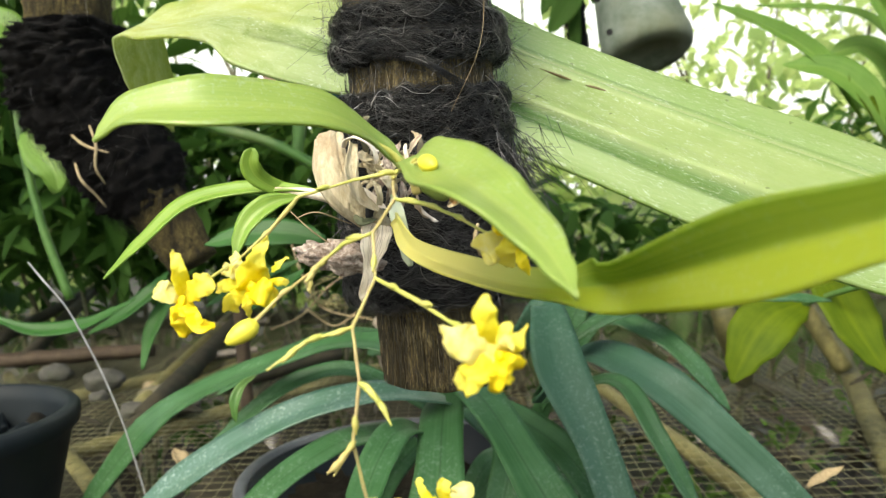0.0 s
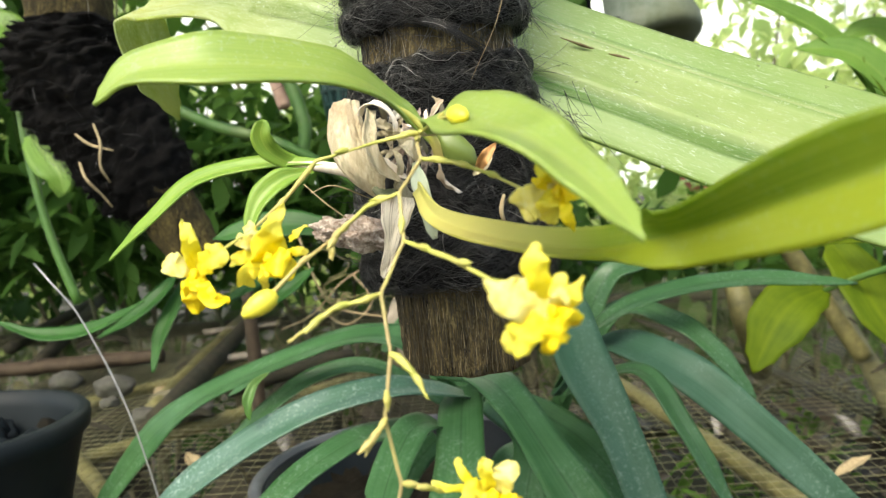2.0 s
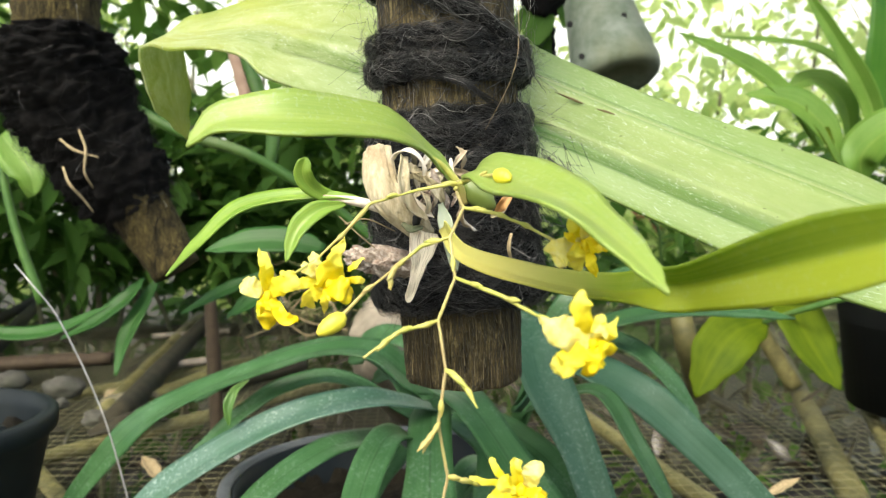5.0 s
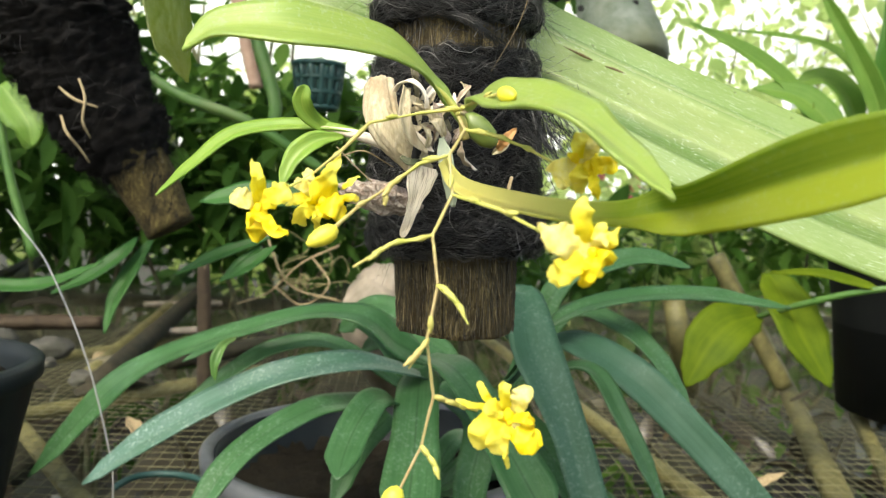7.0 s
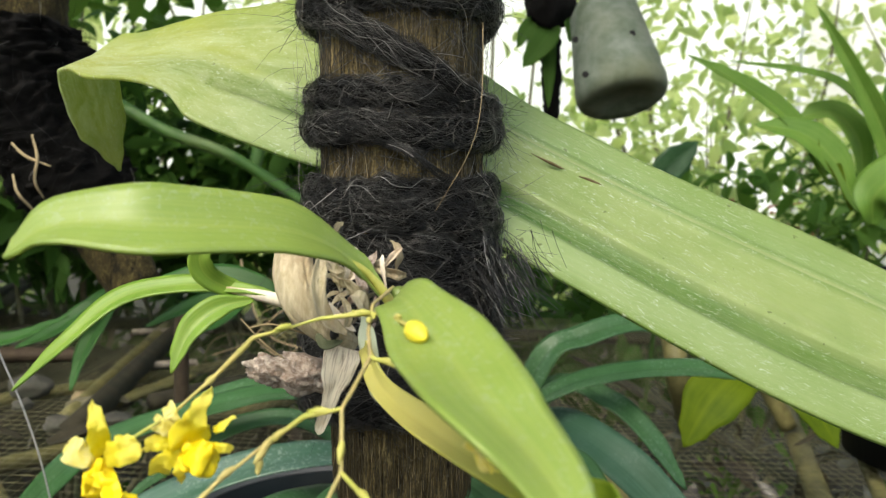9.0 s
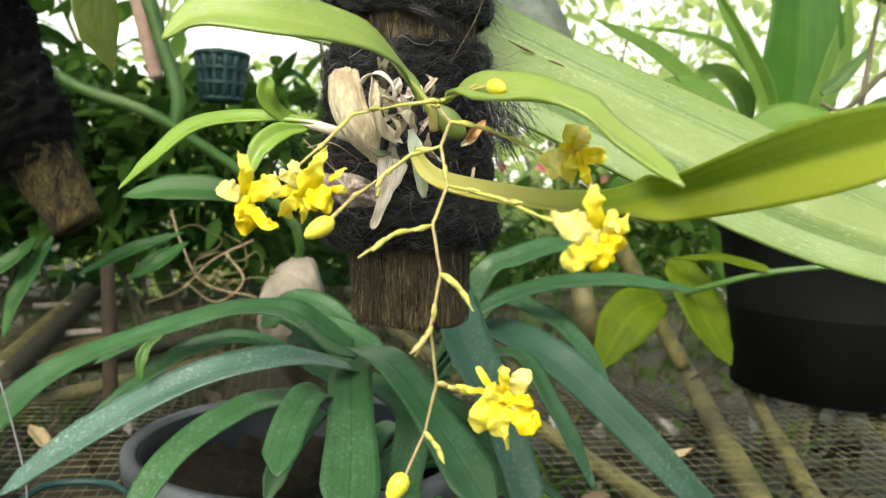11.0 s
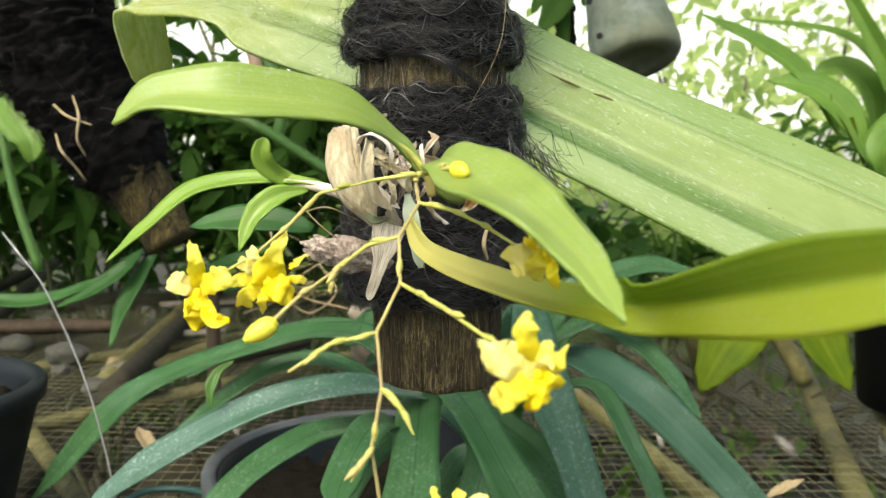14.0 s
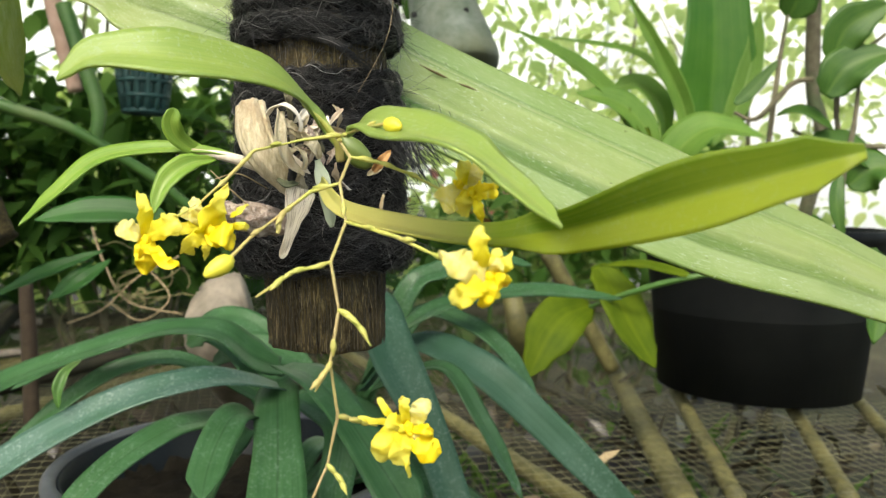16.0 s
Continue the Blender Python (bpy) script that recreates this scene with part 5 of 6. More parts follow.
# ---- the second post, at the left ----
post2 = thing("leaning_post", (-0.2424, 0.7764, 1.1345), "leaning wooden post wrapped in dark moss and fibre, with dry roots", "plant mount")
LEAN = [(-0.2483, 0.7864, 1.1338), (-0.2821, 0.7909, 1.1926), (-0.3214, 0.7954, 1.2518), (-0.355, 0.8003, 1.3156), (-0.3624, 0.8051, 1.3773), (-0.3596, 0.8121, 1.4663), (-0.3562, 0.8183, 1.5442)]
LINE = spline(LEAN, 120)
part("post_core", tube(bmesh.new(), LEAN, [0.024, 0.030, 0.036, 0.040, 0.040, 0.042, 0.042], 36, 60, 0.08, 5), M_WOOD_FAR, post2, "bare brown wood, darkened for its shade")
rng = random.Random(77)
bm = bmesh.new()
WRAP = [0.030, 0.046, 0.050, 0.060, 0.058, 0.050]
tube(bm, [LINE[19], LINE[30], LINE[44], LINE[58], LINE[70], LINE[78]], WRAP, 40, 70, 0.35, 2)
part("fibre_wrap", bm, M_MAT, post2, "black matted fibre")
items = []
for _ in range(5200):
    v = rng.uniform(0.0, 1.0)
    k = 17 + int(v * 61)
    c, t2 = LINE[k], (LINE[k + 1] - LINE[k]).normalized()
    a2 = t2.cross(Vector((0, 1, 0))).normalized()
    b2 = a2.cross(t2)
    r = between([(j / 5, x) for j, x in enumerate(WRAP)], v)
    g, span, rise = rng.uniform(0, 6.283), rng.gauss(0, 0.35), rng.gauss(0, 0.016)
    lift, bow = rng.uniform(-0.003, 0.004), rng.uniform(0, 0.006)
    pts = [c + t2 * (rise * j / 5) + (a2 * math.cos(g + span * j / 5) + b2 * math.sin(g + span * j / 5)) * (r + lift + bow * math.sin(j / 5 * math.pi)) for j in range(6)]
    items.append((pts, rng.uniform(0.00008, 0.0002)))
part("wrap_hairs", strands(items[400:]), M_MAT, post2, "loose dark fibres", kind="stuff")
part("pale_wrap_hairs", strands(items[:400]), M_HAIR, post2, "a few greyer fibres", kind="stuff")
for ctrl in ([(-0.3242, 0.7104, 1.234), (-0.3146, 0.6987, 1.2189), (-0.3074, 0.7074, 1.2065), (-0.3019, 0.7162, 1.1942)], [(-0.3095, 0.7118, 1.2667), (-0.3001, 0.6999, 1.2487), (-0.3013, 0.6986, 1.2291), (-0.2978, 0.7074, 1.2153)], [(-0.3308, 0.7227, 1.2597), (-0.3139, 0.7108, 1.2492), (-0.2891, 0.6987, 1.2418)]):
    part("dry_root", tube(bmesh.new(), ctrl, [0.0010, 0.0013, 0.0007], 7, 14, 0.3), M_ROOT, post2, "pale dry root")

# ---- pots on the bench ----


def pot(name, base, r_low, r_top, height, material, label, rim=0.006, wall=0.004, lip=0.016, soil=None, belly=0.2):
    ob = thing(name, base, label, "plant pot")
    h, w = height, wall
    e = belly * r_low
    body = [(r_low * 0.3, 0.0)] + [(r_low - e * (1 - math.sin(radians(9 * k))), e * (1 - math.cos(radians(9 * k)))) for k in range(10)] + [(r_low + (r_top - r_low) * 0.5, e + (h - lip - e) * 0.5), (r_top, h - lip - 0.004), (r_top + rim, h - lip), (r_top + rim + 0.001, h - 0.003), (r_top + rim - 0.002, h), (r_top - w, h), (r_top - w - 0.001, h - lip), (r_low - w, 0.010), (r_low * 0.3, 0.010)]
    part("pot_wall", lathe(bmesh.new(), body, base, 64), material, ob)
    bm = bmesh.new()
    rs = r_low + (r_top - r_low) * 0.6 - w
    made = bmesh.ops.create_grid(bm, x_segments=26, y_segments=26, size=1.0)
    for v in made["verts"]:
        x, y = v.co.x, v.co.y
        k = max(abs(x), abs(y)) / max(1e-6, math.hypot(x, y))
        v.co = Vector(base) + Vector((x * k * rs, y * k * rs, h * 0.6 + 0.012 * noise.noise(Vector((x * 7, y * 7, h)))))
    part("soil", bm, soil or M_SOIL, ob, "coarse potting bark")
    return ob


BP = (0.805, 1.100, BENCH + 0.003)
pot("black_pot", BP, 0.162, 0.186, 0.27, M_BLACK, "large round black plastic pot standing on the wire netting", belly=0.5)
LPR = Vector((-0.3320, 0.674, 1.0200))
pot("left_pot", (LPR.x - 0.125, LPR.y, BENCH + 0.003), 0.092, 0.118, LPR.z - BENCH - 0.003, M_SLATE, "dark blue-grey plastic pot with bark on the netting")
DP = Vector((-0.0538, 0.6087, 0.9502))
grey_pot = pot("strap_plant_pot", (-0.037, 0.671, BENCH + 0.003), 0.112, 0.143, 0.088, M_GREYPOT, "grey plastic pot holding the dark strap-leaved plant")
# dark liner added inside the pot in place of its shade
part("shade_liner", lathe(bmesh.new(), [(0.106, 0.020), (0.1365, 0.074), (0.1378, 0.0845), (0.1352, 0.0845), (0.1335, 0.074), (0.103, 0.020)], (-0.037, 0.671, BENCH + 0.003), 64), M_SLATE, grey_pot, "dark liner added to stand for the shade inside the pot")

# ---- the dark strap-leaved plant ----
strap = thing("strap_leaved_plant", (DP.x + 0.03, DP.y, DP.z - 0.03), "dark green plant with long arching strap leaves, in a grey pot", "plant")
def strap_leaf(ctrl, half, facing, scuffed=False, profile=STRAP):
    part("strap_leaf", one_blade(ctrl, half, facing, profile, 12, 0.0011, 36, 8), {True: M_SCUFFED, False: M_DARK}.get(scuffed, M_TEALSTRAP), strap)


strap_leaf([(0.0039, 0.5987, 1.033), (-0.0215, 0.5772, 1.0459), (-0.0592, 0.5569, 1.055), (-0.1183, 0.5491, 1.0426), (-0.1898, 0.5494, 1.0042), (-0.2452, 0.5559, 0.9623)], 0.0145, ((0.006, -0.239, 0.971), (-0.169, -0.667, 0.726)), True, [(0, 0.703), (0.2, 0.833), (0.5, 0.904), (0.8, 0.891), (0.94, 0.515), (1, 0.06)])
strap_leaf([(-0.0013, 0.6288, 1.0454), (-0.0241, 0.6193, 1.0579), (-0.057, 0.6159, 1.0807), (-0.1225, 0.6357, 1.0704), (-0.2471, 0.6676, 1.016), (-0.3348, 0.6737, 0.9232)], 0.0150, ((0.527, -0.538, 0.658), (0.539, -0.36, 0.762)), False, [(0, 0.667), (0.2, 1.212), (0.5, 0.773), (0.8, 0.915), (0.94, 0.565), (1, 0.063)])
strap_leaf([(-0.0244, 0.6034, 1.0139), (-0.0548, 0.563, 1.024), (-0.085, 0.5316, 1.0256), (-0.1253, 0.4888, 1.0063), (-0.1527, 0.4414, 0.9657)], 0.0115, ((0.061, -0.364, 0.929), (-0.093, -0.633, 0.769)), False, [(0, 0.678), (0.2, 1.005), (0.5, 0.914), (0.8, 0.824), (0.94, 0.466), (1, 0.06)])
strap_leaf([(-0.0082, 0.5891, 1.0006), (-0.0256, 0.5636, 1.0256), (-0.0391, 0.5361, 1.0334), (-0.0491, 0.512, 1.0241), (-0.0557, 0.487, 1.0129), (-0.0586, 0.4615, 1.004)], 0.0125, ((0.5, 0.2, 0.85), (0.3, -0.3, 0.9), (-0.15, -0.85, 0.5), (-0.1, -0.95, 0.3)), False, [(0, 0.6), (0.3, 0.85), (0.6, 1.0), (0.85, 0.95), (0.95, 0.5), (1, 0.06)])
strap_leaf([(-0.004, 0.6092, 1.041), (-0.0081, 0.5563, 1.0286), (-0.0115, 0.5027, 1.0011), (-0.0191, 0.4378, 0.9655)], 0.0165, ((-0.314, -0.643, 0.699), (0.072, -0.993, 0.096)), False, [(0, 0.692), (0.2, 1.02), (0.5, 1.005), (0.8, 1.203), (0.94, 0.451), (1, 0.06)])
strap_leaf([(-0.0016, 0.6016, 1.0524), (0.0214, 0.5476, 1.05), (0.0502, 0.4789, 1.0143), (0.0734, 0.4342, 0.9774)], 0.0155, ((0.241, -0.543, 0.804), (0.048, -0.933, 0.357)), False, [(0, 0.674), (0.2, 1.05), (0.5, 0.892), (0.8, 1.104), (0.94, 0.436), (1, 0.06)])
strap_leaf([(0.0614, 0.6482, 1.066), (0.0755, 0.6178, 1.1021), (0.0779, 0.5702, 1.0672), (0.0954, 0.5245, 1.0203), (0.1105, 0.4836, 0.9603)], 0.0200, ((0.172, -0.717, 0.675), (0.03, -0.991, 0.129)), "teal", [(0, 0.764), (0.2, 0.595), (0.5, 0.979), (0.8, 0.675), (0.94, 0.641), (1, 0.06)])
strap_leaf([(0.0733, 0.6531, 1.0168), (0.1088, 0.6354, 1.0599), (0.1532, 0.5898, 1.0475), (0.1985, 0.558, 1.0077), (0.2666, 0.5058, 0.9349)], 0.0180, ((-0.12, 0.164, 0.979), (-0.533, -0.744, 0.402)), "teal", [(0, 0.7), (0.2, 0.978), (0.5, 0.938), (0.8, 0.739), (0.94, 0.587), (1, 0.06)])
strap_leaf([(0.0709, 0.6483, 1.0255), (0.1049, 0.6246, 1.0784), (0.1551, 0.6271, 1.0985), (0.2272, 0.6357, 1.1032), (0.3102, 0.6424, 1.0937)], 0.0115, ((0.046, -0.147, 0.988), (0.022, -0.565, 0.825)), False, [(0, 0.7), (0.2, 0.92), (0.5, 0.949), (0.8, 0.91), (0.94, 0.454), (1, 0.06)])
strap_leaf([(0.0741, 0.6797, 1.0063), (0.1234, 0.6711, 1.0781), (0.1646, 0.649, 1.0728), (0.1902, 0.6301, 1.0526), (0.2187, 0.6195, 1.0135)], 0.0110, ((0.2, -0.4, 0.9), (0.2, -0.8, 0.5)))
strap_leaf([(0.0741, 0.679, 0.9961), (0.1137, 0.6752, 1.0983), (0.1458, 0.6781, 1.1181), (0.192, 0.687, 1.13), (0.2403, 0.6938, 1.121)], 0.0115, ((0.2, -0.4, 0.9), (0.1, -0.7, 0.7)))
strap_leaf([(0.0731, 0.6189, 1.0261), (0.1193, 0.5768, 1.052), (0.14, 0.5378, 1.0208), (0.1632, 0.5068, 0.9675)], 0.0085, ((0.2, -0.4, 0.9), (0.2, -0.8, 0.5)))
strap_leaf([(0.004, 0.6788, 1.0152), (-0.0436, 0.695, 1.0589), (-0.0919, 0.7192, 1.0664), (-0.1663, 0.7485, 1.0432), (-0.2328, 0.7745, 1.0042)], 0.0105, ((0.1, -0.4, 0.9), (0, -0.7, 0.7)))
strap_leaf([(-0.0068, 0.6603, 1.0056), (-0.0753, 0.6613, 1.0472), (-0.1236, 0.664, 1.044), (-0.1617, 0.6627, 1.023), (-0.2159, 0.6642, 0.9803)], 0.0090, ((0.1, -0.4, 0.9), (0, -0.7, 0.7)))
strap_leaf([(0.0101, 0.6359, 1.0205), (0.0405, 0.5849, 1.0049), (0.0308, 0.5434, 0.9675), (0.0304, 0.5109, 0.9479)], 0.0140, ((0.1, -0.6, 0.8), (0, -0.95, 0.3)))
strap_leaf([(0.0304, 0.6511, 1.0206), (0.0781, 0.5949, 0.9996), (0.103, 0.5447, 0.9737), (0.1226, 0.5058, 0.9406)], 0.0140, ((0.1, -0.6, 0.8), (0.2, -0.9, 0.3)))
strap_leaf([(-0.0109, 0.6717, 1.0029), (-0.024, 0.7087, 1.0352), (-0.0535, 0.7392, 1.0567), (-0.0792, 0.7558, 1.0439)], 0.0150, ((0.1, -0.6, 0.8), (0, -0.8, 0.5)))
strap_leaf([(0.0151, 0.6951, 0.9952), (-0.002, 0.7452, 1.0486), (-0.0433, 0.7786, 1.0663), (-0.0815, 0.8081, 1.04)], 0.0120, ((0.1, -0.6, 0.8), (0, -0.8, 0.5)))
strap_leaf([(-0.0266, 0.6237, 0.998), (-0.0524, 0.5879, 0.9798), (-0.0678, 0.5589, 0.9497)], 0.0100, ((0.1, -0.6, 0.8), (0, -0.95, 0.3)))
strap_leaf([(0.0251, 0.6744, 1.0331), (0.0058, 0.6964, 1.0433), (-0.0249, 0.7188, 1.0487), (-0.056, 0.7294, 1.0297)], 0.0130, ((0.1, -0.6, 0.8), (0, -0.8, 0.5)))
rng = random.Random(29)
for i in range(9):
    g = radians(rng.uniform(285, 420))
    d = Vector((math.cos(g), math.sin(g) * 0.8, 0))
    b = Vector((DP.x + 0.05, DP.y + 0.02, DP.z - 0.02)) + d * 0.015
    n, top = rng.uniform(0.14, 0.24), rng.uniform(0.01, 0.045)
    part("strap_leaf", one_blade([b, b + d * n * 0.3 + Vector((0, 0, top)), b + d * n * 0.65 + Vector((0, 0, top * 0.5)), b + d * n + Vector((0, 0, -0.06))], rng.uniform(0.009, 0.0135), ((0.1, -0.3, 0.95), tuple(d + Vector((0, 0, 0.7)))), STRAP, 14, 0.001, 24, 6, 0.0, i), M_DARK, strap)
part("withered_leaf", one_blade([(-0.1403, 0.5667, 1.0702), (-0.1476, 0.5517, 1.0647), (-0.1508, 0.5461, 1.0541), (-0.1508, 0.5453, 1.0426)], 0.0048, ((0.1, -0.5, 0.8), (-0.3, -0.9, 0.2)), LANCE, 35, 0.0005, 20, 6, 0.1, 3), M_GREENSTEM, strap, "small curled grey-green withered leaf")
# ---- plants in the black pot ----
tall = thing("pleated_plant", (0.78, 1.16, 1.08), "green plant with tall pleated leaves growing in the black pot", "plant")
def pleated_leaf(ctrl, half, facing, material, fold, profile=LANCE):
    part("pleated_leaf", one_blade(ctrl, half, facing, profile, fold, 0.0012, 28, 12), material, tall)


pleated_leaf([(0.6701, 1.0534, 1.267), (0.6729, 1.0575, 1.3359), (0.6731, 1.0529, 1.4201), (0.6651, 1.0528, 1.5366)], 0.062, (-0.2, -0.95, 0.2), M_PLEAT, 18, [(0, 0.2), (0.25, 0.9), (0.5, 1.0), (0.9, 0.8), (1, 0.5)])
pleated_leaf([(0.6256, 1.0424, 1.2313), (0.6258, 1.0477, 1.3075), (0.5921, 1.0517, 1.3816), (0.5269, 1.0673, 1.4956)], 0.018, (-0.5, -0.8, 0.2), M_FRESH, 35)
pleated_leaf([(0.5461, 1.0457, 1.2628), (0.5015, 1.0527, 1.3359), (0.4416, 1.0621, 1.3829), (0.3624, 1.0765, 1.4254)], 0.016, (-0.2, -0.8, 0.5), M_FRESH, 30)
pleated_leaf([(0.5822, 1.0335, 1.2301), (0.5492, 1.0365, 1.2912), (0.5047, 1.0408, 1.3265), (0.4451, 1.0475, 1.3367)], 0.024, (-0.2, -0.8, 0.5), M_FRESH, 15)
pleated_leaf([(0.5741, 1.0357, 1.23), (0.5491, 1.0356, 1.2788), (0.5333, 1.042, 1.3075), (0.5318, 1.0438, 1.3281)], 0.012, (0.2, -0.8, 0.3), M_OLIVE, 25)
pleated_leaf([(0.5764, 0.9923, 1.2128), (0.5694, 0.9761, 1.2519), (0.6036, 0.9482, 1.284), (0.658, 0.9116, 1.2726)], 0.034, ((-0.3, -0.6, 0.7), (0.1, -0.7, 0.7)), M_FRESH, 14)
pleated_leaf([(0.6246, 1.0695, 1.3179), (0.6081, 1.077, 1.3607), (0.5584, 1.094, 1.4073), (0.4379, 1.1288, 1.4304)], 0.013, (0.0, -0.6, 0.8), M_FRESH, 20)
pleated_leaf([(0.6185, 1.0885, 1.2673), (0.6102, 1.095, 1.3284), (0.5816, 1.1158, 1.3643), (0.5389, 1.1269, 1.3548)], 0.026, (0.0, -0.7, 0.7), M_FRESH, 15)
pleated_leaf([(0.6625, 1.0346, 1.2657), (0.6954, 1.0291, 1.317), (0.7202, 1.0276, 1.3936), (0.7328, 1.0295, 1.4699)], 0.020, (-0.4, -0.8, 0.3), M_FRESH, 25)

cane = thing("cane_orchid", (0.95, 1.1, 1.08), "cane orchid with thin stems and hanging leaves in the black pot", "plant")
for ctrl in ([(0.7191, 0.9489, 1.4517), (0.7058, 0.947, 1.3725), (0.6932, 0.9438, 1.2775), (0.6965, 0.9484, 1.2065)], [(0.7604, 0.8569, 1.3402), (0.753, 0.8548, 1.2809), (0.7459, 0.862, 1.2068), (0.7568, 0.8739, 1.1233)], [(0.7086, 0.9192, 1.2841), (0.7389, 0.8887, 1.2639), (0.7944, 0.8419, 1.2593)], [(0.646, 0.959, 1.3084), (0.6636, 0.9327, 1.2989), (0.6951, 0.9063, 1.3432), (0.7174, 0.8902, 1.3498)], [(0.795, 0.8521, 1.4074), (0.7612, 0.8792, 1.3656), (0.7538, 0.8875, 1.3061), (0.7758, 0.8866, 1.2305)]):
    part("cane", tube(bmesh.new(), ctrl, [0.0025, 0.0038, 0.0035], 8, 16, 0.15), M_BRANCH, cane)
def cane_leaf(ctrl, half, facing):
    part("cane_leaf", one_blade(ctrl, half, facing, OVAL, 14, 0.001, 20, 8), M_CANELEAF, cane)


cane_leaf([(0.719, 0.9483, 1.4438), (0.7236, 0.9381, 1.4651), (0.7281, 0.9285, 1.4938)], 0.030, (0, -0.9, 0.3))
cane_leaf([(0.6899, 0.9257, 1.3032), (0.7097, 0.8996, 1.3054), (0.7353, 0.8701, 1.2814)], 0.022, (0, -0.5, 0.8))
cane_leaf([(0.7174, 0.8677, 1.3248), (0.7386, 0.8539, 1.3606), (0.7873, 0.8316, 1.3815)], 0.030, (-0.1, -0.8, 0.5))
cane_leaf([(0.7247, 0.8688, 1.3693), (0.7388, 0.8575, 1.4119), (0.784, 0.8368, 1.4432)], 0.028, (-0.2, -0.9, 0.2))
cane_leaf([(0.7243, 0.8935, 1.2751), (0.7533, 0.8636, 1.2592), (0.7743, 0.8453, 1.2293)], 0.026, (0.1, -0.8, 0.5))
cane_leaf([(0.7531, 0.86, 1.2069), (0.7743, 0.8453, 1.2293), (0.8019, 0.8273, 1.2295)], 0.030, (0.1, -0.8, 0.5))
cane_leaf([(0.7424, 0.8645, 1.2291), (0.7312, 0.8541, 1.1843), (0.7396, 0.8481, 1.1325)], 0.010, (-0.4, -0.8, 0.1))
cane_leaf([(0.646, 0.9598, 1.3202), (0.669, 0.9549, 1.3403), (0.7112, 0.9466, 1.3884)], 0.010, (-0.3, -0.8, 0.4))
cane_leaf([(0.7193, 0.7808, 1.1298), (0.7212, 0.7661, 1.0758), (0.7065, 0.7555, 1.0159)], 0.022, (-0.3, -0.9, 0.1))

olive = thing("olive_leaved_plant", (0.5081, 1.05, 0.9342), "low plant with broad yellow-olive leaves beside a bamboo stake", "plant")
for ctrl, half, facing in (
        ([(0.406, 0.9031, 1.0502), (0.3623, 0.8833, 1.0398), (0.3308, 0.8692, 1.0117), (0.3071, 0.8625, 0.9705)], 0.032, ((-0.3, -0.8, 0.5), (-0.3, -0.9, 0.2))),
        ([(0.4184, 0.9136, 1.0999), (0.4313, 0.8869, 1.0663), (0.4446, 0.8593, 1.0216), (0.4649, 0.8404, 0.9794)], 0.0330, ((0.1, -0.9, 0.3), (0.3, -0.9, 0.1))),
        ([(0.4917, 0.8099, 1.0949), (0.468, 0.8273, 1.1016), (0.4453, 0.8546, 1.1062), (0.4076, 0.8856, 1.1025)], 0.010, (0, -0.6, 0.8))):
    part("olive_leaf", one_blade(ctrl, half, facing, OVAL, 10, 0.001, 24, 8), M_OLIVE, olive)
part("olive_stem", tube(bmesh.new(), [(0.4025, 0.9038, 1.0466), (0.4318, 0.8558, 1.0701), (0.4917, 0.8099, 1.0949), (0.5914, 0.7628, 1.1117)], [0.003, 0.004, 0.003], 8, 16), M_GREENSTEM, olive)

# bamboo poles and stakes standing behind
solo("bamboo_pole", tube(bmesh.new(), [(1.0300, 2.2400, 0.852), (0.9200, 1.9600, 0.852), (0.6070, 1.1600, 0.852), (0.4300, 0.7000, 0.852)], [0.013, 0.015, 0.016, 0.0165], 14, 40, 0.06, 4), M_BAMBOO, "weathered olive bamboo pole under the wire netting", "bamboo pole", base=(0.43, 0.70, 0.852))
solo("leaning_stake", tube(bmesh.new(), [(0.6432, 1.2893, 0.872), (0.5816, 1.3047, 0.981), (0.5200, 1.3200, 1.0900)], [0.015, 0.015, 0.016], 12, 20, 0.12, 9), M_BAMBOO, "pale peeled wooden stake leaning up from the netting", "stake", base=(0.6432, 1.2893, 0.872))
solo("wooden_stake", tube(bmesh.new(), [(0.406, 1.1931, 1.0337), (0.4173, 1.1852, 0.9651), (0.4838, 1.3058, 0.86)], [0.017, 0.018, 0.018], 10, 16, 0.1, 6), M_BAMBOO, "pale wooden stake standing at the bench", "stake", base=(0.4838, 1.3058, 0.86))
STAKE = Vector((-0.2851, 1.0788, 1.0718))
solo("red_brown_stake", tube(bmesh.new(), [(STAKE.x + 0.004, STAKE.y, BENCH - 0.003), (STAKE.x + 0.002, STAKE.y, 1.0), STAKE], [0.015, 0.015, 0.013], 10, 14, 0.12, 7, 0.6), M_REDWOOD, "short red-brown wooden stake at the bench", "stake", base=(STAKE.x, STAKE.y, BENCH))
for i, (a, b, r) in enumerate((((-0.8618, 1.5879, 0.885), (-1.3466, 3.1538, 0.9), 0.018), ((-1.0655, 1.8731, 0.885), (-1.1891, 2.6014, 0.9), 0.016), ((-0.4484, 1.1522, 0.885), (-0.5202, 2.0526, 0.9), 0.02), ((-0.3903, 1.3058, 0.885), (-0.2132, 1.5068, 0.89), 0.014))):
    solo("stick", pole(bmesh.new(), a, b, r, 6, 12, 0.15, i + 20), M_PLANK, "grey-brown wooden stick lying on the netting", "stick", base=a, group="loose sticks")
